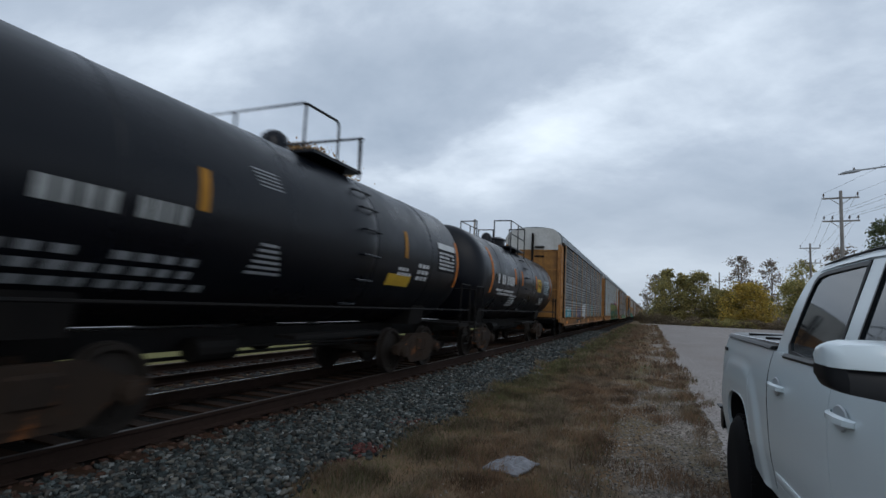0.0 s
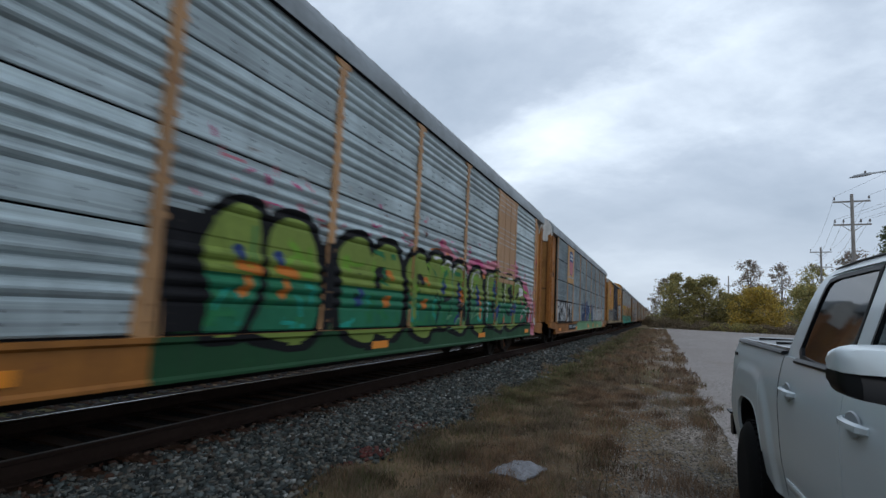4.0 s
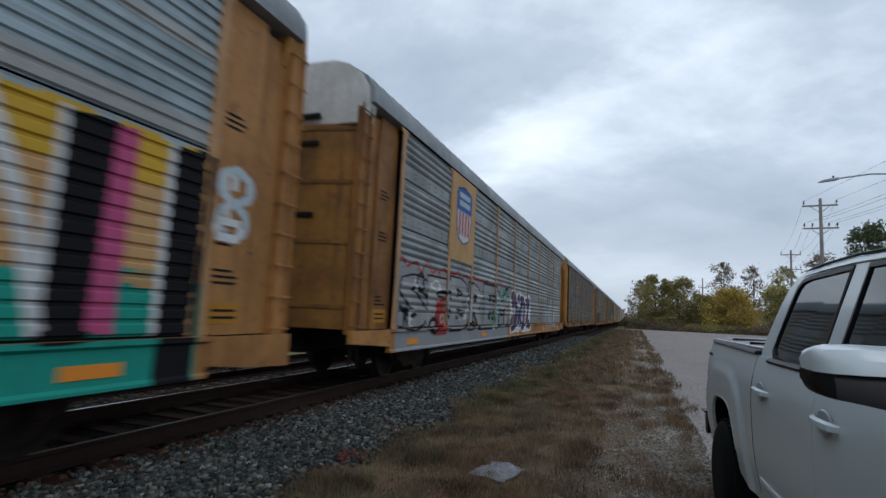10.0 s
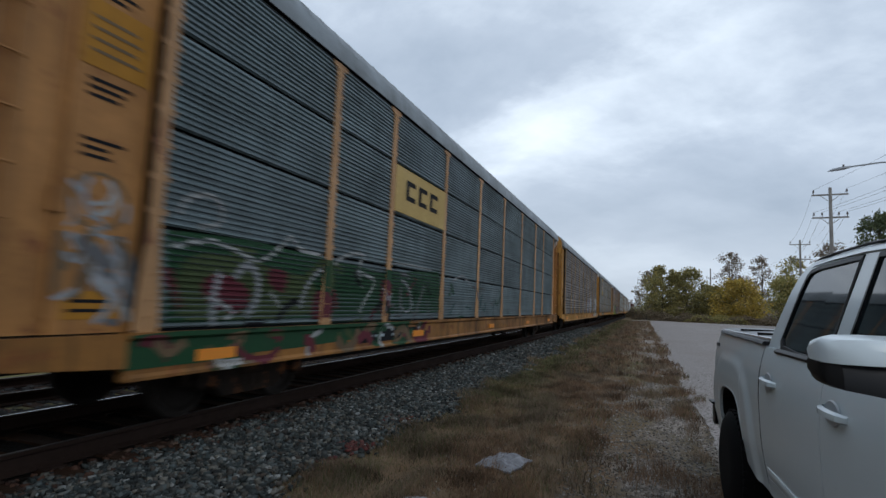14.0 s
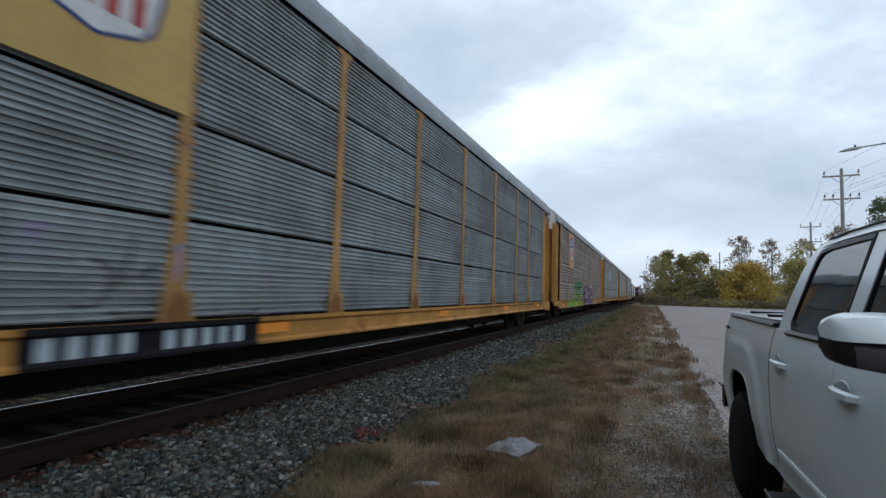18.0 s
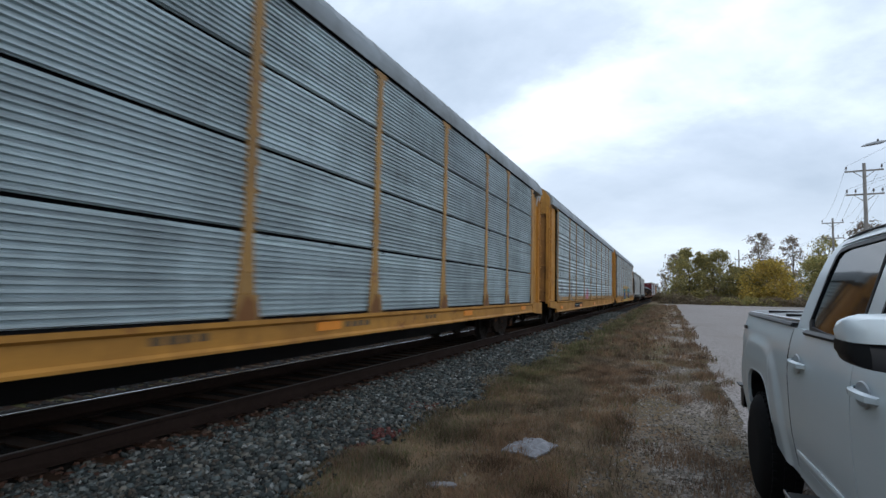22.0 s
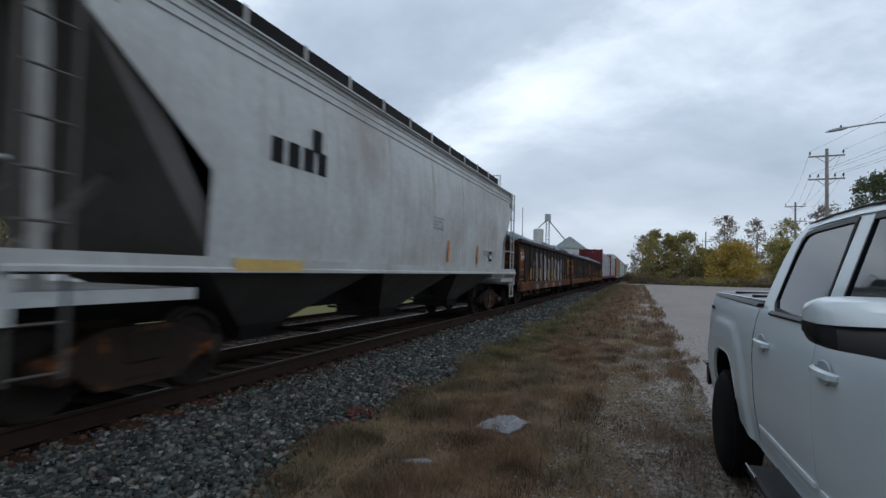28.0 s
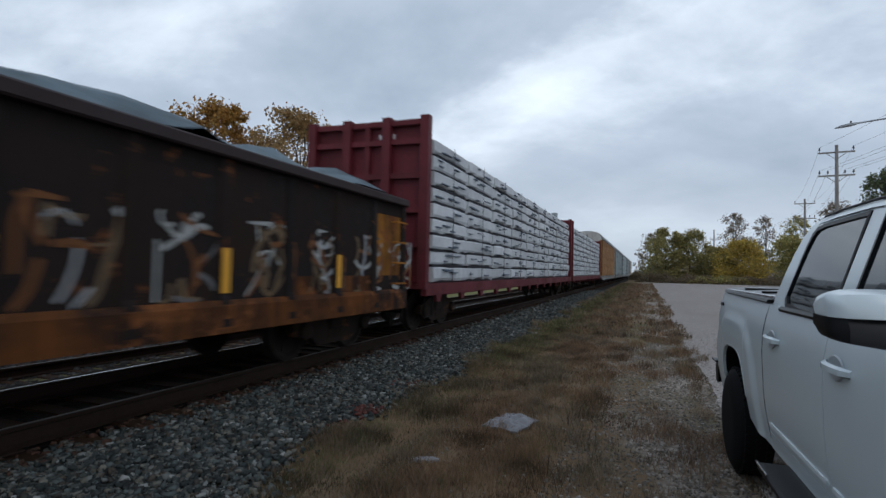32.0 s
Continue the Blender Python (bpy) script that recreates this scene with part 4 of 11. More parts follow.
# distant woods along the horizon
rs_w = np.random.RandomState(77)
for k, (x0, x1, y0, y1, h, n) in enumerate(((-420, -60, 600, 700, 11, 7000), (20, 420, 260, 420, 11, 9000), (-400, -90, 60, 300, 9, 5000), (3, 30, 420, 520, 9, 1500))):
    c = np.stack([rs_w.uniform(x0, x1, n), rs_w.uniform(y0, y1, n), np.zeros(n)], -1)
    c[:, 2] = rs_w.uniform(0, 1, n) * np.array([h * (0.75 + 0.5 * noise.noise((a * 0.05, b * 0.05, k))) for a, b, _ in c])
    n1 = rs_w.normal(0, 1, (n, 3))
    n1 /= np.linalg.norm(n1, axis=1, keepdims=True)
    n2 = np.cross(n1, rs_w.normal(0, 1, (n, 3)))
    n2 /= np.linalg.norm(n2, axis=1, keepdims=True)
    v = np.stack([c - n1 * 1.5, c + n2 * 1.2, c + n1 * 1.5, c - n2 * 1.2], 1).reshape(-1, 3)
    me = bpy.data.meshes.new("far_woods")
    me.from_pydata(v.tolist(), [], np.arange(n * 4).reshape(-1, 4).tolist())
    me.materials.append((leaf_olive, leaf_grey, leaf_rust, leaf_green)[k])
    tagged(new("far_woods", me), "hazy distant autumn woodland", "trees", kind="stuff")

# ---- poles, wires, street lamp ----
pole_wood = paint("weathered_grey_pole", (0.25, 0.235, 0.215), dirt=(0.13, 0.12, 0.11), rough=0.9, grain=22, relief=0.8)
insul = plain("brown_porcelain", (0.08, 0.06, 0.05), 0.3)
lamp_grey = plain("galvanised_lamp_arm", (0.30, 0.31, 0.32), 0.45, 0.6)
wire_black = plain("black_wire", (0.02, 0.02, 0.02), 0.6)
WIRE_ENDS = {}


def utility_pole(key, x, y, top, arms, label, turn=0.0):
    t = thing("utility_pole", label, "utility pole", "poles along the road", at=pose(x, y, 0, 0, 0, turn))
    part("shaft", smooth(Geo().tube((0, 0, -0.3), (0, 0, top), 0.17, 0.11, n=14)), pole_wood, t)
    ends = []
    for z, w, pins in arms:
        arm = part("crossarm", Geo().box(-w / 2, w / 2, 0.10, 0.20, z - 0.06, z + 0.06, 0.01), pole_wood, t)
        for s in (1, -1):
            part("brace", Geo().beam((s * w * 0.28, 0.12, z - 0.05), (0, 0.12, z - 0.6), 0.03, 0.04), pole_wood, t)
        for p in pins:
            part("insulator", smooth(Geo().lathe([(0, 0.02), (0.14, 0.02), (0.15, 0.06), (0.22, 0.075), (0.26, 0.05), (0.34, 0.06), (0.38, 0.02)], (p, 0.15, z + 0.05), "z", 10)), insul, arm)
            ends.append(Matrix.Rotation(radians(turn), 4, "Z") @ Vector((p, 0.15, z + 0.44)) + Vector((x, y, 0)))
    WIRE_ENDS[key] = ends
    return t


x, y = at_bearing(15.75, 50)
utility_pole("a", x, y, 11.9, ((11.35, 2.4, (-1.1, 1.1)), (9.5, 2.4, (-1.1, -0.55, 0.55, 1.1))), "grey wooden utility pole with two crossarms and insulators", -8)
x, y = at_bearing(13.45, 84)
utility_pole("b", x, y, 11.9, ((11.3, 2.4, (-1.1, 1.1)), (9.3, 2.4, (-1.1, -0.55, 0.55, 1.1))), "farther wooden utility pole with two crossarms", -8)
x, y = at_bearing(6.22, 126)
utility_pole("c", x, y, 11.0, ((9.0, 1.6, (-0.7, 0.7)),), "thin dark utility pole among the trees", -8)
x, y = at_bearing(23.0, 16)
utility_pole("d", x + 9, y - 22, 12.0, ((11.4, 2.4, (-1.1, 1.1)), (9.5, 2.4, (-1.1, -0.55, 0.55, 1.1))), "wooden utility pole behind the parked truck", -8)


def wire(a, b, sag, r=0.008):
    pts = [a.lerp(b, k / 16) - Vector((0, 0, sag * 4 * (k / 16) * (1 - k / 16))) for k in range(17)]
    return thing("power_line", "thin black overhead wire between the poles", "wire", "overhead wires", geo=Geo().pipe(pts, r, 5), material=wire_black)


for k in range(6):
    wire(WIRE_ENDS["d"][k], WIRE_ENDS["a"][k], 0.9)
    wire(WIRE_ENDS["a"][k], WIRE_ENDS["b"][k], 0.8)
for k in range(2):
    wire(WIRE_ENDS["b"][k + 2], WIRE_ENDS["c"][k], 1.0)

lx, ly = at_bearing(15.62, 29)
lz = 1.45 + math.hypot(lx, ly) * math.tan(radians(12.8))
lamp = thing("street_lamp", "street lamp with a long curved grey arm and flat head", "street lamp")
part("pole", smooth(Geo().tube((lx + 4.2, ly - 2.0, -0.2), (lx + 4.2, ly - 2.0, lz - 0.1), 0.11, 0.08, n=14)), lamp_grey, lamp)
arm = [(lx + 4.2, ly - 2.0, lz - 0.55), (lx + 3.0, ly - 1.35, lz - 0.05), (lx + 1.8, ly - 0.75, lz + 0.13), (lx + 0.75, ly - 0.25, lz + 0.10)]
part("arm", smooth(Geo().pipe(arm, 0.035, 10)), lamp_grey, lamp)
part("arm_brace", Geo().pipe([(lx + 4.2, ly - 2.0, lz - 0.95), (lx + 2.6, ly - 1.15, lz + 0.0)], 0.022, 8), lamp_grey, lamp)
head = part("lamp_head", smooth(Geo().loft([[(lx + q, ly - q * 0.4 + w * a, lz + h + hh * b) for a, b in ((-1, 0), (-0.8, 0.7), (0, 1), (0.8, 0.7), (1, 0), (0, -0.4))] for q, w, h, hh in ((0.75, 0.06, 0.06, 0.08), (0.55, 0.13, 0.03, 0.12), (0.2, 0.16, 0.0, 0.10), (0.0, 0.06, -0.02, 0.03))])), lamp_grey, lamp)
part("photocell", smooth(Geo().lathe([(0, 0.04), (0.09, 0.04), (0.1, 0.01)], (lx + 0.55, ly - 0.22, lz + 0.14), "z", 10)), insul, head)

# ---- grain elevator beyond the tracks ----
silo_mat = paint("pale_silo_steel", (0.5, 0.52, 0.53), dirty=0.3, rough=0.5)
shed_mat = paint("blue_grey_sheet_roof", (0.30, 0.34, 0.37), dirty=0.3, rough=0.5)
tower_mat = plain("grey_lattice_steel", (0.22, 0.23, 0.24), 0.6)
D = 330.0
sx = -D * math.tan(radians(9.9))
elev = thing("grain_elevator", "distant grain elevator with a pale silo, lattice leg and shed roof", "grain elevator")
part("silo", smooth(Geo().lathe([(0, 3.1), (28.2, 3.1), (28.8, 2.6), (29.2, 0.1)], (sx, D, -0.6), "z", 28)), silo_mat, elev, "pale cylindrical silo")
for k, (dx, hh) in enumerate(((9, 19), (15, 19))):
    part("grain_bin", smooth(Geo().lathe([(0, 3.6), (hh - 4, 3.6), (hh - 1, 0.9), (hh, 0.6), (hh + 0.4, 0.05)], (sx + dx, D + 6, -0.6), "z", 24)), silo_mat, elev)
tower = Geo()
tx = -D * math.tan(radians(8.95))
for a, b in ((-1, -1), (1, -1), (1, 1), (-1, 1)):
    tower.tube((tx + a, D + b, -0.6), (tx + a, D + b, 36), 0.12, n=6)
for z in np.arange(0, 36, 2.4):
    for (a, b), (c, e) in (((-1, -1), (1, -1)), ((1, 1), (-1, 1)), ((-1, -1), (-1, 1)), ((1, -1), (1, 1))):
        tower.tube((tx + a, D + b, z), (tx + c, D + e, z + 2.4), 0.07, n=4)
        tower.tube((tx + a, D + b, z), (tx + c, D + e, z), 0.07, n=4)
part("lattice_tower", tower, tower_mat, elev)
part("head_house", Geo().box(tx - 1.6, tx + 1.6, D - 1.6, D + 1.6, 33, 37.2), shed_mat, elev)
part("spout", Geo().tube((tx, D, 34), (sx, D, 29), 0.35, n=8).tube((tx, D, 34), (tx + 11, D, 21), 0.35, n=8), tower_mat, elev)
rx = -D * math.tan(radians(6.6))
shed = thing("storage_shed", "distant shed with a pitched blue-grey roof", "shed")
part("wall", Geo().box(rx - 9, rx + 9, D - 4, D + 16, -0.6, 16.5), silo_mat, shed)
part("roof", Geo().extrude([(rx - 9.6, 16.3), (rx + 9.6, 16.3), (rx + 0, 23.4)], D - 4.5, D + 16.5), shed_mat, shed)
for k, (deg, dist, top) in enumerate(((18.0, 70, 13.5), (11.6, 210, 27.0))):
    px_ = -dist * math.tan(radians(deg))
    t = thing("utility_pole", "dark bare pole beyond the tracks", "utility pole")
    part("shaft", Geo().tube((px_, dist, -0.8), (px_, dist, top), 0.2, 0.13, n=8), pole_wood, t)

# ---- litter ----
plastic = paint("crumpled_white_plastic", (0.20, 0.20, 0.215), dirt=(0.15, 0.14, 0.14), dirty=0.4, rough=0.45, relief=0.5, streak=False)


def crumple(name, label, x, y, z, w, d, h, seed, turn):
    n = 14
    v = []
    for j in range(n + 1):
        for i in range(n + 1):
            a, b = 2 * i / n - 1, 2 * j / n - 1
            edge = max(0.0, 1 - max(abs(a), abs(b)) ** 3)
            jag = 1 + 0.16 * noise.noise((a * 1.7, b * 1.7, seed))
            zz = h * edge * (0.55 + 0.9 * abs(noise.noise((a * 2.2, b * 2.2, seed + 5)))) + 0.012
            v.append((a * w / 2 * jag, b * d / 2 * jag, zz))
    bottom = [(x_, y_, -0.005) for x_, y_, _ in v]
    m = (n + 1) ** 2
    f = [(j * (n + 1) + i, j * (n + 1) + i + 1, (j + 1) * (n + 1) + i + 1, (j + 1) * (n + 1) + i) for j in range(n) for i in range(n)]
    rim = [i for i in range(n + 1)] + [(n + 1) * j + n for j in range(1, n + 1)] + [n * (n + 1) + i for i in range(n - 1, -1, -1)] + [(n + 1) * j for j in range(n - 1, 0, -1)]
    g = Geo().add(v + bottom, f + [tuple(m + q for q in reversed(face)) for face in f] + [(a, b, m + b, m + a) for a, b in zip(rim, rim[1:] + rim[:1])])
    return thing(name, label, "litter", geo=g, material=plastic, at=pose(x, y, z, 0, 0, turn))


crumple("plastic_sheet", "crumpled white plastic sheet lying in the grass", -1.28, 5.42, -0.122, 0.38, 0.50, 0.075, 4, -12)
crumple("paper_scrap", "torn scrap of white paper in the grass", -1.68, 4.08, -0.122, 0.25, 0.05, 0.025, 8, 24)


# ---- pickup truck: stands parallel to the track, tail away ----
truck_white = plain("white_car_paint", (0.65, 0.725, 0.75), 0.22, vary=0.03, grain=3.0)
truck_white.node_tree.nodes["Principled BSDF"].inputs["Coat Weight"].default_value = 0.35
truck_black = plain("black_trim_plastic", (0.008, 0.008, 0.009), 0.45, spec=0.25)
rubber = plain("tyre_rubber", (0.009, 0.009, 0.0095), 0.8, spec=0.1)
chrome = plain("satin_metal", (0.55, 0.55, 0.56), 0.25, 1.0, vary=0.05)
cover_vinyl = plain("black_vinyl_cover", (0.05, 0.054, 0.06), 0.28)
dark_inside = plain("dark_cab_inside", (0.006, 0.006, 0.006), 0.9, spec=0.05)
lens_red = plain("red_lamp_lens", (0.25, 0.012, 0.012), 0.2)


def tinted_glass():
    n = Nodes("tinted_window_glass")
    return n.done((0.010, 0.016, 0.019), 0.04, spec=0.75)


glass_dark = tinted_glass()
TX = 0.735      # near side of the doors
TWIDE = 2.03


def side_x(z):
    """How far the body side stands in from the door's face at a height."""
    return float(np.interp(z, [0.38, 0.48, 0.60, 0.72, 0.95, 1.08, 1.18, 1.25, 1.30], [0.06, 0.042, 0.020, 0.009, 0.0, 0.006, 0.024, 0.044, 0.060]))


def skin(y0, y1, bottom, top, off=0.0, ny=10, nz=12, thick=0.03, xf=side_x):
    """A curved body panel of the near side, with thickness."""
    g = smooth(Geo())
    v = []
    for layer in (0, thick):
        for j in range(ny + 1):
            y = y0 + (y1 - y0) * j / ny
            for k in range(nz + 1):
                z = bottom(y) + (top(y) - bottom(y)) * k / nz
                v.append((TX + off + xf(z) + layer, y, z))
    m, q = (ny + 1) * (nz + 1), nz + 1
    f = []
    for j in range(ny):
        for k in range(nz):
            a = j * q + k
            f += [(a, a + 1, a + q + 1, a + q), (m + a, m + a + q, m + a + q + 1, m + a + 1)]
    for j in range(ny):
        for a in (j * q, j * q + nz):
            f.append((a, a + q, m + a + q, m + a))
    for k in range(nz):
        for a in (k, ny * q + k):
            f.append((a, a + 1, m + a + 1, m + a))
    return g.add(v, f)


PIVOT = Vector((TX, 2.9, 0))
truck = thing("pickup_truck", "white crew-cab pickup truck with black bed cover, parked on gravel", "pickup truck",
              at=Matrix.Translation(PIVOT) @ Matrix.Rotation(radians(1.8), 4, "Z") @ Matrix.Translation(-PIVOT))
AXLE_R, AXLE_F, WHEEL_R = 4.92, 1.25, 0.405
TAIL = 5.80


def arch(y, yc, low=0.44):
    """Squared wheel opening: its edge at a place along the side."""
    d = abs(y - yc) / 0.445
    return max(low, 0.41 + 0.455 * (1 - d ** 3.4) ** (1 / 3.4)) if d < 1 else low


def flare(y, z, yc, cy=0.0):
    """How far the wing bulges round the wheel."""
    rho = (abs((y - yc - cy) / (0.80 if y > yc + cy else 0.84)) ** 3.0 + abs((z - 0.45) / 0.70) ** 3.0) ** (1 / 3.0)
    q = min(1.0, max(0.0, (1.0 - rho) / 0.13))
    return 0.022 * q * q * (3 - 2 * q) * (0.55 + 0.45 * min(1.0, (1.2 - z) / 0.4))


def wing(y0, y1, bottom, top, yc, cy, ny, nz=26):
    """The curved bed or wing side with its bulge and a folded-in edge."""
    g = smooth(Geo())
    v = []
    for j in range(ny + 1):
        y = y0 + (y1 - y0) * j / ny
        tuck = max(0.0, (y - (TAIL - 0.16)) / 0.16) ** 2 * 0.05
        row = []
        for k in range(nz + 1):
            z = bottom(y) + (top(y) - bottom(y)) * k / nz
            row.append((TX + side_x(min(z, 1.19)) + max(0, z - 1.19) * 0.3 - flare(y, z, yc, cy) + tuck, y, z))
        zb = bottom(y)
        row = [(row[0][0] + 0.02, y, zb + 0.02), (row[0][0] + 0.012, y, zb + 0.004)] + row + [(row[-1][0] + 0.012, y, row[-1][2] + 0.008), (row[-1][0] + 0.05, y, row[-1][2] + 0.008), (row[-1][0] + 0.14, y, row[-1][2] - 0.2)]
        v += row
    q = nz + 6
    return g.add(v, [(j * q + k, j * q + k + 1, (j + 1) * q + k + 1, (j + 1) * q + k) for j in range(ny) for k in range(q - 1)])


BED_TOP = lambda y: 1.262 + 0.010 * (y - 4.0)
bed = part("bed_side", wing(3.985, TAIL, lambda y: arch(y, AXLE_R, 0.40 if y > AXLE_R else 0.36 + 0.06 * max(0.0, (y - 4.2) / 0.3)), BED_TOP, AXLE_R, 0.06, 64), truck_white, truck)
lip = []
for k in range(41):
    y = AXLE_R - 0.442 + 0.884 * k / 40
    z = arch(y, AXLE_R, 0.42)
    xo = TX + side_x(z) - flare(y, z, AXLE_R, 0.06)
    lip.append([(xo - 0.002, y, z + 0.012), (xo - 0.003, y, z + 0.003), (xo + 0.004, y, z - 0.006), (xo + 0.02, y, z - 0.004), (xo + 0.02, y, z + 0.012)])
part("wheel_arch_lip", smooth(Geo().loft(lip)), truck_white, bed)
liner = []
for k in range(31):
    y = AXLE_R - 0.44 + 0.88 * k / 30
    z = arch(y, AXLE_R, 0.42)
    xo = TX + side_x(z) - flare(y, z, AXLE_R, 0.06) + 0.022
    liner.append([(xo, y, z - 0.008), (xo + 0.30, y, z - 0.008), (xo + 0.30, y, z + 0.01), (xo, y, z + 0.01)])
part("wheel_arch_liner", Geo().loft(liner), truck_black, bed, "black wheel-arch liner")
part("bed_badge", Geo().box(TX + 0.008, TX + 0.016, 5.48, 5.60, 1.165, 1.195, 0.002), truck_black, bed, "small dark badge")
part("bed_rail_cap", smooth(Geo().loft([[(TX + 0.035 + q, y, 1.27 + d), (TX + 0.028 + q, y, 1.276 + d), (TX + 0.04 + q, y, 1.292 + d), (TX + 0.14 + q, y, 1.292 + d), (TX + 0.14 + q, y, 1.27 + d)] for y, d, q in ((3.99, 0.0, 0.0), (4.8, 0.008, 0), (5.5, 0.015, 0.0), (TAIL, 0.016, 0.045))])), truck_black, truck)
part("far_bed_side", Geo().box(TX + TWIDE - 0.1, TX + TWIDE, 3.985, TAIL, 0.62, 1.28, 0.02), truck_white, truck)
part("bed_front", Geo().box(TX + 0.08, TX + TWIDE - 0.08, 3.99, 4.04, 0.62, 1.265), truck_white, truck)
part("tailgate", Geo().box(TX + 0.08, TX + TWIDE - 0.08, TAIL - 0.05, TAIL + 0.02, 0.66, 1.285, 0.02), truck_white, truck)
part("bed_floor", Geo().box(TX + 0.3, TX + TWIDE - 0.3, 3.99, TAIL - 0.06, 0.66, 0.72), dark_inside, truck)
part("inner_wheel_well", Geo().box(TX + 0.30, TX + 0.42, 3.99, TAIL - 0.06, 0.4, 1.2).box(TX + 0.16, TX + 0.34, 5.38, 5.42, 0.5, 0.95), dark_inside, truck)
cov = part("bed_cover", smooth(Geo().loft([[(TX + 0.10, y, 1.293 + d), (TX + 0.115, y, 1.318 + d), (TX + 0.4, y, 1.330 + d), (TX + 1.0, y, 1.334 + d), (TX + TWIDE - 0.4, y, 1.330 + d), (TX + TWIDE - 0.115, y, 1.318 + d), (TX + TWIDE - 0.10, y, 1.293 + d)] for y, d in ((4.02, -0.010), (4.3, -0.006), (4.56, -0.006), (4.60, -0.003), (4.9, 0.001), (5.16, 0.001), (5.2, 0.004), (5.45, 0.008), (5.74, 0.008))])), cover_vinyl, truck, "black folding bed cover")
part("cover_seam", Geo().box(TX + 0.13, TX + TWIDE - 0.13, 4.57, 4.59, 1.308, 1.331).box(TX + 0.13, TX + TWIDE - 0.13, 5.17, 5.19, 1.314, 1.338), truck_black, cov)
part("cover_rail", Geo().box(TX + 0.085, TX + 0.108, 4.0, TAIL - 0.03, 1.29, 1.315, 0.004), chrome, cov)
part("tail_lamp", smooth(Geo().loft([[(TX + 0.03 + e, y, 0.87), (TX + 0.022 + e, y, 0.9), (TX + 0.022 + e, y, 1.17), (TX + 0.04 + e, y, 1.21), (TX + 0.16, y, 1.21), (TX + 0.16, y, 0.87)] for y, e in ((TAIL - 0.10, 0.012), (TAIL - 0.04, 0.022), (TAIL + 0.03, 0.07))])), lens_red, truck)
bump = part("rear_bumper", smooth(Geo().loft([[(x, TAIL + y, 0.42), (x, TAIL + 0.14 + y, 0.43), (x, TAIL + 0.16 + y, 0.58), (x, TAIL + 0.02 + y, 0.61)] for x, y in ((TX + 0.005, -0.10), (TX + 0.02, -0.02), (TX + 0.2, 0.03), (TX + TWIDE - 0.2, 0.03), (TX + TWIDE, -0.10))])), truck_black, truck)
part("bumper_step", Geo().box(TX - 0.012, TX + 0.24, TAIL - 0.02, TAIL + 0.17, 0.605, 0.622, 0.004), truck_black, bump)
part("mud_flap", Geo().box(TX + 0.02, TX + 0.28, 5.42, 5.44, 0.12, 0.55), truck_black, truck)

# doors
SEAM = 0.006
belt = lambda y: 1.262
rear_door = part("rear_door", skin(2.86 + 0.003, 3.975 - SEAM, lambda y: 0.46, belt, ny=22), truck_white, truck)
front_door = part("front_door", skin(1.72 + SEAM, 2.86 - 0.003, lambda y: 0.46, belt, ny=14), truck_white, truck)
part("fender", wing(0.1, 1.72 - SEAM, lambda y: arch(y, AXLE_F), lambda y: 1.14 + 0.05 * (y - 0.1), AXLE_F, 0.0, 50), truck_white, truck)
part("rocker_panel", skin(1.48, 3.975, lambda y: 0.355, lambda y: 0.456, ny=4, nz=4), truck_white, truck)
part("door_jamb", Geo().box(TX + 0.06, TX + 0.10, 1.72, 3.97, 0.4, 1.24), dark_inside, truck)
part("cab_floor", Geo().box(TX + 0.1, TX + TWIDE - 0.1, 1.5, 3.97, 0.42, 0.5), dark_inside, truck)
part("far_body_side", Geo().box(TX + TWIDE - 0.08, TX + TWIDE, 0.1, 3.97, 0.44, 1.25, 0.03), truck_white, truck)
part("hood", smooth(Geo().loft([[(TX + 0.10, y, z - 0.06), (TX + 0.25, y, z), (TX + 1.0, y, z + 0.05), (TX + TWIDE - 0.25, y, z), (TX + TWIDE - 0.1, y, z - 0.06)] for y, z in ((0.1, 1.08), (0.5, 1.15), (1.3, 1.2), (1.75, 1.22))], caps=False)), truck_white, truck)
part("grille", Geo().box(TX + 0.12, TX + TWIDE - 0.12, 0.06, 0.16, 0.5, 1.08, 0.03), truck_black, truck)
part("front_bumper", Geo().box(TX + 0.02, TX + TWIDE - 0.02, -0.04, 0.12, 0.4, 0.62, 0.04), chrome, truck)
for door, y0, y1 in ((rear_door, 2.90, 3.90), (front_door, 1.80, 2.82)):
    part("door_moulding", Geo().extrude([(TX + 0.024, 0.512), (TX + 0.05, 0.500), (TX + 0.05, 0.532), (TX + 0.026, 0.530)], y0, y1), truck_white, door)


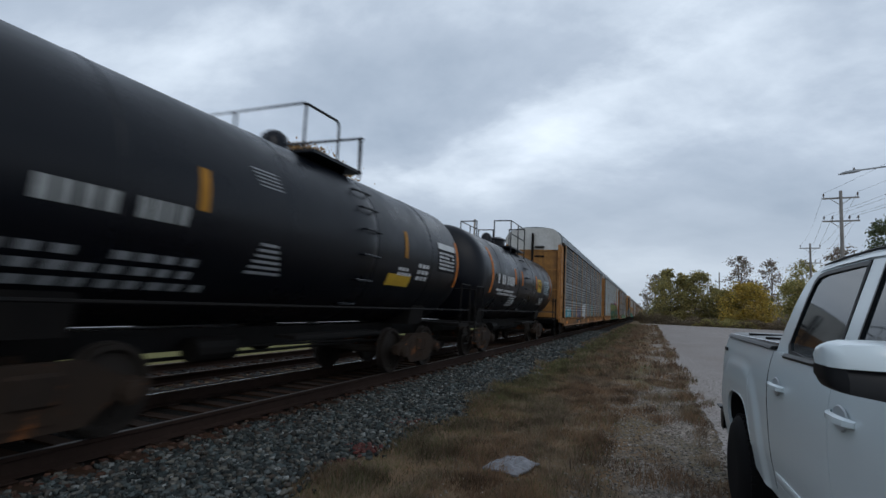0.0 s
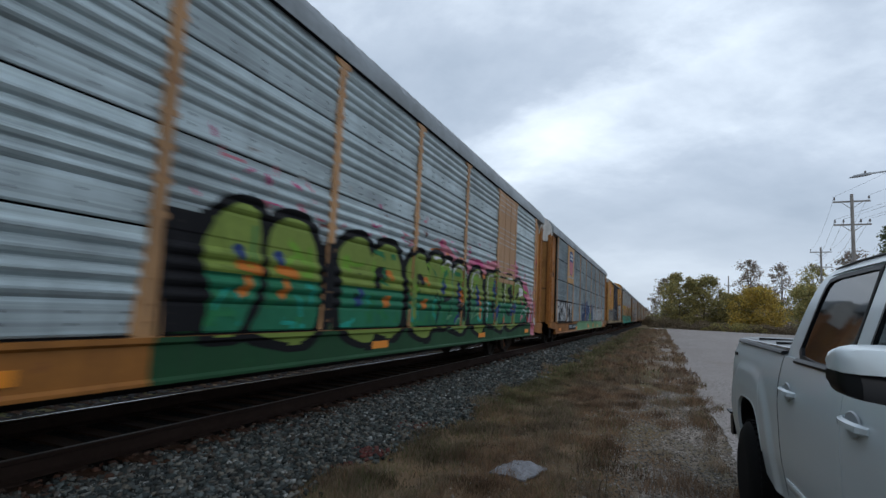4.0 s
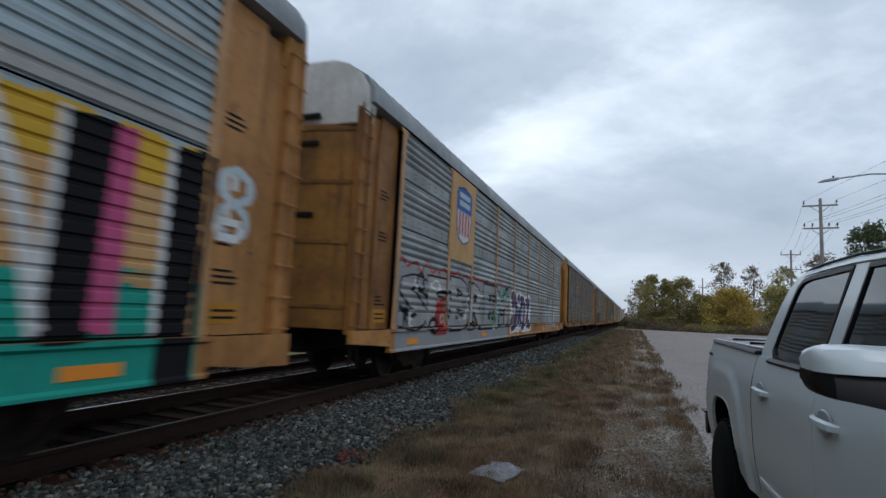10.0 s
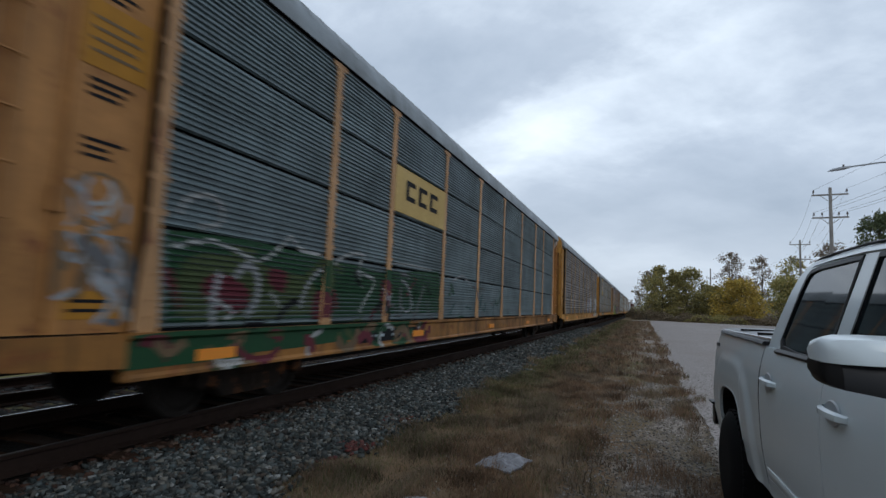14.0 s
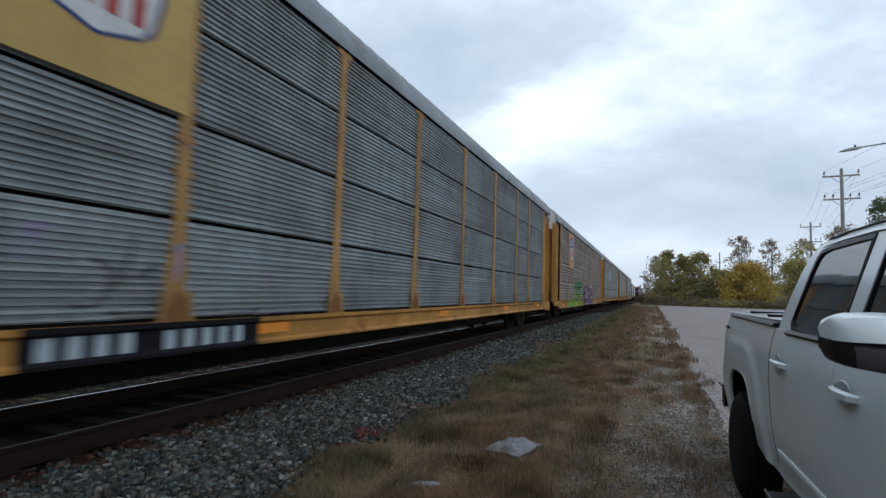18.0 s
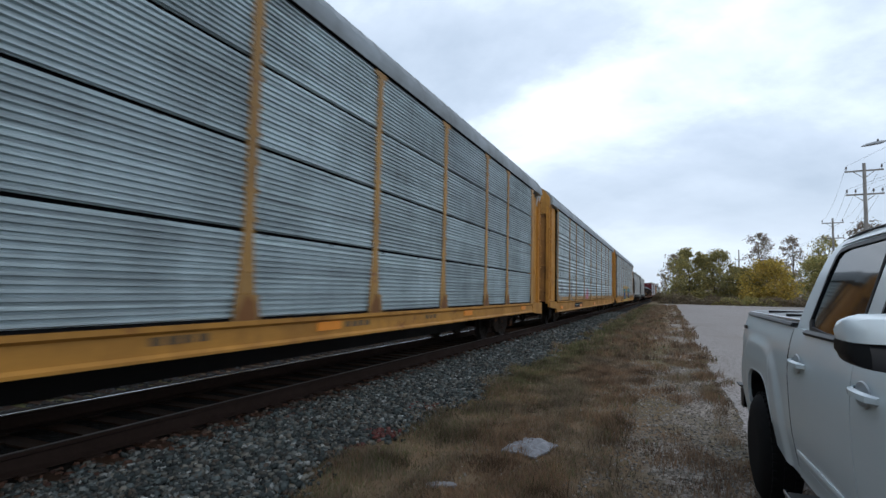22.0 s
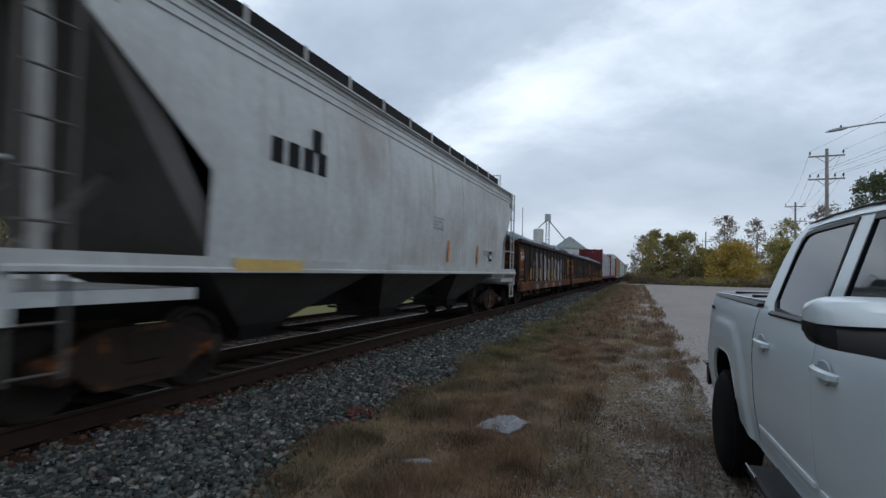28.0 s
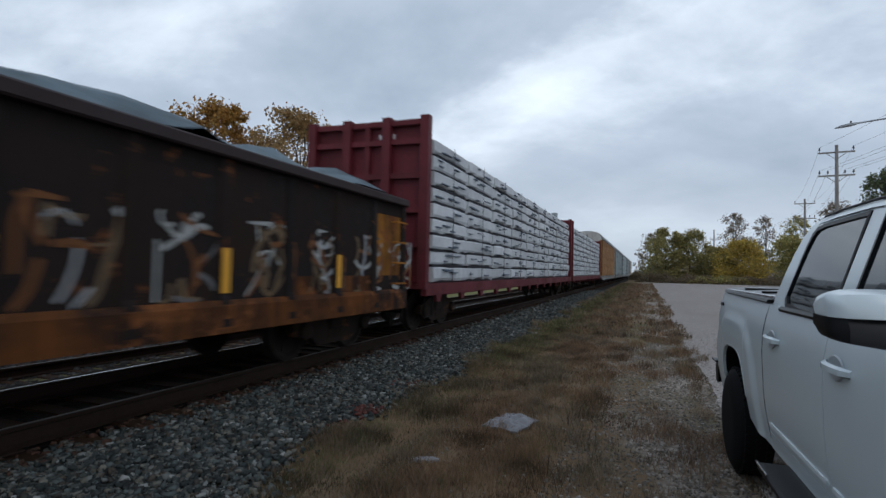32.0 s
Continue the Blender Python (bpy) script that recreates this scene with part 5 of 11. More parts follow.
def door_handle(door, y):
    """A strap handle over a scooped cup; y is its middle."""
    hd = part("door_handle", smooth(Geo().loft([[(TX + 0.01 - o, yy, 1.065 + dz - h), (TX + 0.01 - o - t, yy, 1.065 + dz - h * 0.6), (TX + 0.01 - o - t, yy, 1.065 + dz + h * 0.6), (TX + 0.01 - o, yy, 1.065 + dz + h)]
              for yy, o, t, h, dz in ((y - 0.125, 0.0, 0.012, 0.016, -0.004), (y - 0.10, 0.022, 0.02, 0.02, -0.002), (y - 0.04, 0.032, 0.02, 0.019, 0), (y + 0.05, 0.032, 0.02, 0.019, 0.001), (y + 0.10, 0.022, 0.02, 0.021, 0.002), (y + 0.135, 0.0, 0.012, 0.018, 0.003))])), truck_white, door)
    cup = smooth(Geo())
    cup.loft([[(TX - 0.004 + dx, y + 0.02 + r * math.cos(a), 1.065 + 0.62 * r * math.sin(a)) for a in np.linspace(0, 2 * math.pi, 21)[:-1]] for r, dx in ((0.088, 0.006), (0.080, 0.0), (0.068, 0.0015), (0.02, 0.003))])
    part("handle_cup", cup, handle_shade, hd)


# greyer copy of the truck white; the cup's shade is in its colour
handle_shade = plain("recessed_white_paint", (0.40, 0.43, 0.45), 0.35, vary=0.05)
door_handle(rear_door, 3.70)
door_handle(front_door, 2.67)

# cab: roof, pillars and side glass lean inwards above the belt line
LEAN = 0.29


def glass_x(z):
    return 0.055 + (z - 1.26) * LEAN + max(0.0, z - 1.70) ** 2 * 2.5


def quad_on_side(pts, off, thick=0.012, xf=glass_x):
    """A flat-sided piece on the leaning cab side from (y, z) points."""
    n = len(pts)
    v = [(TX + xf(z) + off + d, y, z) for d in (0, thick) for y, z in pts]
    return Geo().add(v, [tuple(range(n)), tuple(range(2 * n - 1, n - 1, -1))] + [(i, (i + 1) % n, n + (i + 1) % n, n + i) for i in range(n)])


rear_glass = [(2.955, 1.262), (3.40, 1.268), (3.66, 1.285), (3.715, 1.33), (3.69, 1.44), (3.645, 1.58), (3.60, 1.672), (3.555, 1.705), (3.45, 1.718), (3.0, 1.727), (2.915, 1.725)]
front_glass = [(1.92, 1.25), (2.76, 1.262), (2.715, 1.722), (2.5, 1.718), (2.3, 1.69)]


def ring_frame(pts, grow, off, thick):
    c = Vector((sum(p[0] for p in pts) / len(pts), sum(p[1] for p in pts) / len(pts)))
    out = [(p[0] + (1 if p[0] > c[0] else -1) * grow, p[1] + (1 if p[1] > c[1] else -1) * grow) for p in pts]
    n = len(pts)
    v = [(TX + glass_x(z) + off + d, y, z) for d in (0, thick) for y, z in pts + out]
    f = []
    for i in range(n):
        j = (i + 1) % n
        f += [(i, j, n + j, n + i), (2 * n + i, 2 * n + n + i, 2 * n + n + j, 2 * n + j), (i, 2 * n + i, 2 * n + j, j), (n + i, n + j, 3 * n + j, 3 * n + i)]
    return Geo().add(v, f)


part("side_window", quad_on_side(rear_glass, 0.012), glass_dark, rear_door, "dark tinted side window")
part("window_seal", ring_frame(rear_glass, 0.022, 0.002, 0.02), truck_black, rear_door)
part("side_window", quad_on_side(front_glass, 0.012), glass_dark, front_door, "dark tinted side window")
part("window_seal", ring_frame(front_glass, 0.022, 0.002, 0.02), truck_black, front_door)
# painted frame around the glass: strips between seal and roof rail


def strip(inner, outer, name, label=""):
    n = len(inner)
    v = [(TX + glass_x(z) + 0.006 + d, y, z) for d in (0, 0.03) for y, z in inner + outer]
    f = []
    for i in range(n - 1):
        f += [(i, i + 1, n + i + 1, n + i), (2 * n + i, 2 * n + n + i, 2 * n + n + i + 1, 2 * n + i + 1)]
    return part(name, smooth(Geo().add(v, f)), truck_white, truck, label)


strip([(3.69, 1.262), (3.742, 1.33), (3.717, 1.445), (3.672, 1.585), (3.625, 1.685), (3.57, 1.727), (3.45, 1.742), (2.9, 1.751), (2.5, 1.742), (2.29, 1.715)], [(3.965, 1.262), (3.96, 1.33), (3.925, 1.445), (3.86, 1.585), (3.785, 1.685), (3.70, 1.745), (3.58, 1.785), (2.9, 1.795), (2.5, 1.785), (2.2, 1.74)], "pillar")
strip([(2.786, 1.25), (2.752, 1.50), (2.738, 1.75)], [(2.93, 1.25), (2.905, 1.50), (2.89, 1.75)], "pillar")
strip([(2.29, 1.715), (2.05, 1.46), (1.89, 1.25)], [(2.2, 1.74), (1.86, 1.46), (1.6, 1.25)], "pillar")
part("belt_trim", Geo().extrude([(TX + 0.032, 1.236), (TX + 0.026, 1.250), (TX + 0.046, 1.266), (TX + 0.056, 1.24)], 1.9, 3.70), truck_black, truck, "black rubber strip under the side windows")
xr = TX + glass_x(1.775)
far = TX + TWIDE - (xr - TX)
roof = smooth(Geo().loft([[(xr - 0.015, y, z - 0.035), (xr + 0.0, y, z - 0.012), (xr + 0.05, y, z + 0.012), (xr + 0.16, y, z + 0.028), (xr + 0.5, y, z + 0.045), (far - 0.5, y, z + 0.045), (far - 0.16, y, z + 0.028), (far, y, z - 0.03)] for y, z in ((2.2, 1.735), (2.5, 1.782), (2.9, 1.795), (3.3, 1.792), (3.56, 1.782), (3.68, 1.758), (3.74, 1.72))], caps=False))
part("roof", roof, truck_white, truck)
part("roof_drip_rail", smooth(Geo().pipe([(xr + 0.012, 2.2, 1.742), (xr + 0.012, 2.5, 1.787), (xr + 0.012, 2.9, 1.80), (xr + 0.012, 3.3, 1.797), (xr + 0.014, 3.56, 1.786), (xr + 0.018, 3.66, 1.765)], 0.007, 6)), truck_black, truck)
part("rear_window", Geo().add([(TX + 0.17, 3.93, 1.27), (TX + TWIDE - 0.17, 3.93, 1.27), (far - 0.06, 3.70, 1.76), (xr + 0.06, 3.70, 1.76), (TX + 0.17, 3.92, 1.27), (TX + TWIDE - 0.17, 3.92, 1.27), (far - 0.06, 3.69, 1.76), (xr + 0.06, 3.69, 1.76)], [(0, 1, 2, 3), (7, 6, 5, 4), (0, 4, 5, 1), (1, 5, 6, 2), (2, 6, 7, 3), (3, 7, 4, 0)]), glass_dark, truck)
part("cab_back", Geo().box(TX + 0.09, TX + TWIDE - 0.09, 3.91, 3.96, 0.5, 1.27), truck_white, truck)
part("windscreen", Geo().add([(TX + 0.12, 1.45, 1.24), (TX + TWIDE - 0.12, 1.45, 1.24), (far - 0.02, 2.2, 1.745), (xr + 0.02, 2.2, 1.745), (TX + 0.12, 1.47, 1.23), (TX + TWIDE - 0.12, 1.47, 1.23), (far - 0.02, 2.22, 1.735), (xr + 0.02, 2.22, 1.735)], [(0, 1, 2, 3), (7, 6, 5, 4), (0, 4, 5, 1), (1, 5, 6, 2), (2, 6, 7, 3), (3, 7, 4, 0)]), glass_dark, truck)
part("far_cab_side", Geo().extrude([(1.45, 1.25), (3.95, 1.25), (3.72, 1.77), (2.2, 1.75)], TX + TWIDE - 0.24, TX + TWIDE - 0.20, axis="x"), glass_dark, truck)
part("seat", Geo().box(TX + 0.3, TX + 0.85, 2.1, 2.3, 0.8, 1.42, 0.06).box(TX + 1.15, TX + 1.75, 2.1, 2.3, 0.8, 1.42, 0.06).box(TX + 0.3, TX + 1.75, 3.4, 3.6, 0.8, 1.4, 0.06), dark_inside, truck)

# mirror, step, wheels
MY = 1.80
mirror = part("door_mirror", smooth(Geo().loft([[(x, MY - d, z0), (x, MY - d * 0.2, z0 - 0.003), (x, MY + 0.06, z0), (x, MY + 0.080, zm), (x, MY + 0.065, z1 - 0.012), (x, MY - d * 0.1, z1), (x, MY - d * 0.8, z1 - 0.012), (x, MY - d, zm)]
         for x, d, z0, zm, z1 in ((0.424, 0.02, 1.338, 1.362, 1.384), (0.428, 0.04, 1.336, 1.366, 1.396), (0.437, 0.06, 1.336, 1.368, 1.404), (0.46, 0.085, 1.336, 1.37, 1.411), (0.52, 0.10, 1.337, 1.375, 1.414), (0.62, 0.10, 1.339, 1.375, 1.414), (0.69, 0.08, 1.342, 1.37, 1.402), (0.715, 0.05, 1.345, 1.362, 1.385))])), truck_white, front_door, "white mirror cap over a black housing")
part("mirror_housing", smooth(Geo().loft([[(x, MY - d, z0), (x, MY - d * 0.2, z0 - 0.003), (x, MY + 0.05, z0), (x, MY + 0.078, z1 - 0.03), (x, MY + 0.078, z1), (x, MY - d * 0.1, z1), (x, MY - d * 0.8, z1), (x, MY - d, z1 - 0.03)]
         for x, d, z0, z1 in ((0.424, 0.02, 1.300, 1.338), (0.428, 0.04, 1.288, 1.336), (0.437, 0.06, 1.278, 1.335), (0.46, 0.09, 1.270, 1.335), (0.52, 0.10, 1.262, 1.336), (0.62, 0.10, 1.245, 1.338), (0.69, 0.08, 1.236, 1.341), (0.715, 0.05, 1.24, 1.343))])), truck_black, mirror)
part("mirror_glass", Geo().box(0.45, 0.69, MY + 0.079, MY + 0.084, 1.285, 1.395, 0.002), chrome, mirror)
part("mirror_arm", Geo().box(0.70, TX + 0.05, MY - 0.05, MY + 0.04, 1.245, 1.31, 0.015), truck_black, mirror)
step = part("running_board", Geo().box(0.635, 0.84, 1.55, 3.62, 0.31, 0.362, 0.015), truck_black, truck, "black running board with a metal edge")
part("step_trim", Geo().box(0.630, 0.640, 3.40, 3.625, 0.350, 0.366, 0.003), chrome, step)


def truck_wheel(x, y, s):
    w = part("wheel", smooth(Geo().lathe([(0.0, 0.20), (0.0, 0.27), (0.015, 0.34), (0.04, 0.385), (0.08, WHEEL_R), (0.20, WHEEL_R), (0.25, 0.385), (0.27, 0.33), (0.27, 0.2)], (0, 0, 0), "x", 40)), rubber, truck, "black all-terrain tyre", at=pose(x, y, WHEEL_R - 0.118, 0, 0, 0 if s > 0 else 180))
    rim = smooth(Geo().lathe([(0.02, 0.235), (0.005, 0.23), (0.03, 0.21), (0.06, 0.2), (0.05, 0.08), (0.035, 0.07), (0.03, 0.01)], (0, 0, 0), "x", 32))
    part("rim", rim, chrome, w)
    for q in (0.07, 0.14, 0.21):
        tread = Geo()
        for k in range(44):
            a = 2 * math.pi * k / 44
            c, e = math.cos(a + q), math.sin(a + q)
            tread.beam((q, (WHEEL_R - 0.012) * c, (WHEEL_R - 0.012) * e), (q, (WHEEL_R + 0.008) * c, (WHEEL_R + 0.008) * e), 0.03, 0.04)
        part("tread", tread, rubber, w)


for y in (AXLE_R, AXLE_F):
    truck_wheel(TX - 0.045, y, 1)
    truck_wheel(TX + TWIDE + 0.045, y, -1)
part("rear_axle", Geo().tube((TX + 0.2, AXLE_R, WHEEL_R - 0.12), (TX + TWIDE - 0.2, AXLE_R, WHEEL_R - 0.12), 0.07).box(TX + 0.45, TX + 0.55, 0.6, 5.6, 0.46, 0.6).box(TX + TWIDE - 0.55, TX + TWIDE - 0.45, 0.6, 5.6, 0.46, 0.6), dark_inside, truck)


# ---- rolling stock; car space: y along the track, x to the field side, z up from the rail ----
WHEELS = []


def bogie(car, y, material, base=0.9, cap_mat=None):
    """A two-axle truck; wheels stand on the rails."""
    b = part("bogie", shared("bolster", lambda: Geo().box(-1.1, 1.1, -0.22, 0.22, 0.42, 0.72, 0.03).box(-0.35, 0.35, -0.3, 0.3, 0.7, 0.8), material), None, car, at=pose(0, y, 0))

    def frame_geo():
        g = Geo()
        prof = [(-1.12, 0.40), (-0.98, 0.36), (-0.74, 0.40), (-0.48, 0.20), (0.48, 0.20), (0.74, 0.40), (0.98, 0.36), (1.12, 0.40), (1.12, 0.58), (0.8, 0.64), (0.45, 0.80), (-0.45, 0.80), (-0.8, 0.64), (-1.12, 0.58)]
        hole = [(-0.62, 0.50), (-0.40, 0.34), (-0.30, 0.34), (-0.30, 0.66), (-0.45, 0.64)]
        g.extrude(prof, -0.06, 0.06, axis="x")
        for s in (1, -1):
            g.extrude([(s * y, z) for y, z in hole], 0.055, 0.066, axis="x")
        for s in (-0.9, 0.9):
            g.lathe([(0.06, 0.13), (0.14, 0.12), (0.16, 0.06), (0.161, 0.001)], (0, s, 0.457), "x", 12)
        for y in (-0.16, 0, 0.16):
            g.tube((0.02, y, 0.28), (0.02, y, 0.55), 0.07, n=8)
        return g
    for s in (1, -1):
        part("side_frame", shared("side_frame", frame_geo, material), None, b, at=pose(s * 1.0, 0, 0, 0, 0, 0 if s > 0 else 180))

    def wheel_geo():
        g = smooth(Geo())
        g.lathe([(-0.03, 0.06), (-0.03, 0.14), (0.01, 0.20), (0.0, 0.36), (-0.03, 0.40), (-0.03, 0.482), (-0.005, 0.482), (0.008, 0.459), (0.10, 0.455), (0.10, 0.40), (0.05, 0.36), (0.045, 0.20), (0.08, 0.14), (0.08, 0.06)], (0, 0, 0), "x", 28)
        for k in range(5):
            a = 2 * math.pi * k / 5
            g.tube((0.044, 0.28 * math.cos(a), 0.28 * math.sin(a)), (0.058, 0.28 * math.cos(a), 0.28 * math.sin(a)), 0.035, n=8)
        return g
    for y1 in (-0.9, 0.9):
        ax = part("axle", shared("axle", lambda: Geo().tube((-1.05, 0, 0), (1.05, 0, 0), 0.08, n=10), wheel_steel), None, b, at=pose(0, y1, 0.457))
        for s in (1, -1):
            WHEELS.append((car, part("wheel", shared("wheel", wheel_geo, wheel_steel), None, b, at=pose(s * 0.72, y1, 0.457, 0, 0, 0 if s > 0 else 180)), s, y1))
    return b


def coupler(car, y, s):
    g = Geo().box(-0.09, 0.09, min(y - s * 0.8, y - s * 0.05), max(y - s * 0.8, y - s * 0.05), 0.78, 0.95, 0.02)
    g.box(-0.16, 0.12, min(y - s * 0.2, y + s * 0.08), max(y - s * 0.2, y + s * 0.08), 0.72, 1.0, 0.04)
    part("coupler", g, bogie_steel, car)
    part("air_hose", Geo().pipe([(0.35, y - s * 0.5, 0.75), (0.35, y - s * 0.25, 0.5), (0.25, y - s * 0.02, 0.42), (0.1, y, 0.5)], 0.022), steel_black, car)


def ladder(car, x, y0, y1, z0, z1, n, material, out=0.07, r=0.012, name="ladder"):
    g = Geo()
    for y in (y0, y1):
        g.box(x, x + out, y - 0.025, y + 0.025, z0, z1)
    for k in range(n):
        z = z0 + (k + 0.6) * (z1 - z0) / n
        g.tube((x + out, y0, z), (x + out, y1, z), r, n=6)
    return part(name, g, material, car)


SIDE = 1.52


def rib_profile(kind, z0, z1):
    """Face line (x, z) of one corrugated side panel."""
    pts = [(0.0, z0)]
    if kind == "fine":
        n = 15
        p = (z1 - z0) / n
        for k in range(n):
            z = z0 + k * p
            pts += [(0.0, z + 0.10 * p), (0.030, z + 0.24 * p), (0.030, z + 0.60 * p), (0.0, z + 0.76 * p)]
    elif kind == "bands":
        n = 7
        p = (z1 - z0) / n
        for k in range(n):
            z = z0 + k * p
            pts += [(0.0, z + 0.08 * p), (0.026, z + 0.2 * p), (0.026, z + 0.75 * p), (0.0, z + 0.88 * p)]
    else:
        # a flat foot, then four rounded ribs and a narrow flat top
        flat, head = 0.30, 0.06
        n = 4
        p = (z1 - z0 - flat - head) / n
        pts += [(0.010, z0 + 0.02), (0.010, z0 + flat - 0.03)]
        for k in range(n):
            z = z0 + flat + k * p
            pts += [(0.0, z + 0.04 * p), (0.026, z + 0.22 * p), (0.042, z + 0.42 * p), (0.042, z + 0.56 * p), (0.026, z + 0.76 * p), (0.0, z + 0.94 * p)]
    pts.append((0.0, z1))
    return pts


BAYS = [-12.12, -9.1, -7.1, -4.27, -1.42, 1.42, 4.27, 7.1, 9.1, 12.12]
ROWS_Z = [1.07, 2.07, 3.06, 4.05, 5.03]


def roof_line(h=0.0):
    return [(-1.56, 5.03), (-1.57, 5.12), (-1.55, 5.29), (-1.39, 5.53), (-1.05, 5.75), (-0.5, 5.86 + h), (0, 5.89 + h), (0.5, 5.86 + h), (1.05, 5.75), (1.39, 5.53), (1.55, 5.29), (1.57, 5.12), (1.56, 5.03)]


def autorack(label, ribs, steel, posts, ends, sill, sill_z=0.62, seams=True, hood=None, roof=None, feet=False, door_paint=None):
    car = thing("autorack_car", label, "railway car", "cars of the freight train")
    roof = roof or roof_grey
    part("underframe", Geo().box(-1.1, 1.1, -13.2, 13.2, 0.72, 1.02).box(-0.3, 0.3, -13.4, 13.4, 0.6, 1.0), steel_black, car)
    part("centre_sill", Geo().box(-0.42, 0.42, -8.7, 8.7, 0.34, 0.72), steel_black, car, "deep black centre sill")
    part("deck", Geo().box(-1.5, 1.5, -13.5, 13.5, 1.0, 1.05), steel_black, car)
    for s in (1, -1):
        prof = [(s * 1.44, sill_z), (s * 1.56, sill_z), (s * 1.56, sill_z + 0.03), (s * 1.53, sill_z + 0.06), (s * 1.53, 0.98), (s * 1.57, 1.01), (s * 1.57, 1.06), (s * 1.44, 1.06)]
        part("side_sill", Geo().extrude(prof, -12.3, 12.3), sill, car)
        for e in (1, -1):
            part("sill_end", Geo().extrude([(e * 12.3, 0.74), (e * 12.9, 0.68 if e > 0 else 0.78), (e * 13.75, 0.64 if e > 0 else 0.84), (e * 13.75, 1.05), (e * 12.3, 1.05)], s * 1.44, s * 1.54, axis="x"), sill, car)
    # corrugated panels, one object for each bay and row on the near side
    for b, (y0, y1) in enumerate(zip(BAYS, BAYS[1:])):
        for z0, z1 in zip(ROWS_Z, ROWS_Z[1:]):
            gap = (0.02 if ribs == "fine" else 0.012) if seams else 0.003

            def panel():
                line = rib_profile(ribs, 0.0, z1 - z0 - 2 * gap)
                g = Geo().extrude([(x, z) for x, z in line] + [(-0.02, z1 - z0 - 2 * gap), (-0.02, 0.0)], 0.0, y1 - y0)
                n = max(3, round((y1 - y0) / 0.46))
                for k in range(n if ribs != "bands" else 0):
                    y = (k + 0.5 + 0.12 * math.sin(5 * k + z0)) * (y1 - y0) / n
                    for z in (0.10, 0.20) if ribs == "broad" else (z1 - z0 - 2 * gap - 0.012,) if k % 3 == 0 else ():
                        g.tube((0.006, y, z), (0.019 if ribs == "broad" else 0.034, y, z), 0.014, n=6)
                return g
            me = shared(("side_panel", ribs, round(y1 - y0, 2), round(z1 - z0, 2), gap), panel, steel)
            if len(me.materials) == 1:
                me.materials.append(bolt_dark)
                first = len(rib_profile(ribs, 0.0, z1 - z0 - 2 * gap)) + 4
                for p in me.polygons[first:]:
                    p.material_index = 1
            part("side_panel", me, None, car, at=pose(SIDE - 0.03, y0, z0 + gap))

        def far_panel():
            line = [(x, z) for z0, z1 in zip(ROWS_Z, ROWS_Z[1:]) for x, z in rib_profile(ribs, z0, z1)]
            return Geo().extrude(line + [(-0.02, ROWS_Z[-1]), (-0.02, ROWS_Z[0])], 0.0, y1 - y0)
        part("side_panel", shared(("far_side_panel", ribs, round(y1 - y0, 2)), far_panel, steel), None, car, at=pose(-SIDE + 0.03, y1, 0, 0, 0, 180))
    part("sill_groove", Geo().box(SIDE + 0.004, SIDE + 0.016, -12.3, 12.3, 1.062, 1.082), seam_black, car)
    # black box added inside the car so panel seams look unlit
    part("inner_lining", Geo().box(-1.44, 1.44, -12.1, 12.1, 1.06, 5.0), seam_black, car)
    for s in (1, -1):
        for y in BAYS:
            end = abs(y) > 12

            def post():
                g = Geo()
                w, d = (0.080, 0.018) if not end else (0.07, 0.018)
                g.loft([[(0, -w * 2.1, 1.06), (0, w * 2.1, 1.06), (d, w * 1.7, 1.06), (d, -w * 1.7, 1.06)], [(0, -w * 1.75, 1.42), (0, w * 1.75, 1.42), (d, w * 1.35, 1.42), (d, -w * 1.35, 1.42)],
                        [(0, -w, 2.0), (0, w, 2.0), (d, w * 0.8, 2.0), (d, -w * 0.8, 2.0)], [(0, -w, 4.90), (0, w, 4.90), (d, w * 0.8, 4.90), (d, -w * 0.8, 4.90)],
                        [(0, -w * 2.4, 4.94), (0, w * 2.4, 4.94), (d, w * 2.3, 4.94), (d, -w * 2.3, 4.94)], [(0, -w * 2.4, 5.01), (0, w * 2.4, 5.01), (d, w * 2.3, 5.01), (d, -w * 2.3, 5.01)]])
                for z in np.arange(2.2, 4.9, 0.33):
                    for q in (-1, 1):
                        g.box(0.004, 0.016, q * w - 0.03, q * w + 0.03, z - 0.03, z + 0.03)
                for z in (1.2, 1.36, 1.6):
                    for q in (-0.05, 0.05):
                        g.tube((d - 0.005, q * 0.9, z), (d + 0.012, q * 0.9, z), 0.014, n=6)
                if feet:
                    f = 0.78 if feet == "low" else 1.05
                    g.loft([[(0.03, -w * 2.7, f), (0.03, w * 2.7, f), (d + 0.014, w * 2.3, f), (d + 0.014, -w * 2.3, f)], [(0.03, -w * 2.2, f + 0.3), (0.03, w * 2.2, f + 0.3), (d + 0.006, w * 1.7, f + 0.3), (d + 0.006, -w * 1.7, f + 0.3)]])
                return g
            part("post", shared(("post", end, feet), post, posts), None, car, at=pose(s * (SIDE + 0.002), y, 0, 0, 0, 0 if s > 0 else 180))
    # roof with its cross ribs
    part("roof", smooth(Geo().extrude(roof_line() + [(1.4, 5.0), (-1.4, 5.0)], -13.55, 13.55)), roof, car)
    # black strip drawn in as the shadow line below the roof edge
    part("eave_gap", Geo().extrude([(1.5, 5.02), (1.563, 5.02), (1.563, 5.034), (1.5, 5.034)], -12.2, 12.2), seam_black, car)
    ribs_g = Geo()
    for y in np.arange(-13.3, 13.4, 0.42):
        line = [(x * 1.001, z + 0.006) for x, z in roof_line()[2:-2]]
        n = len(line)
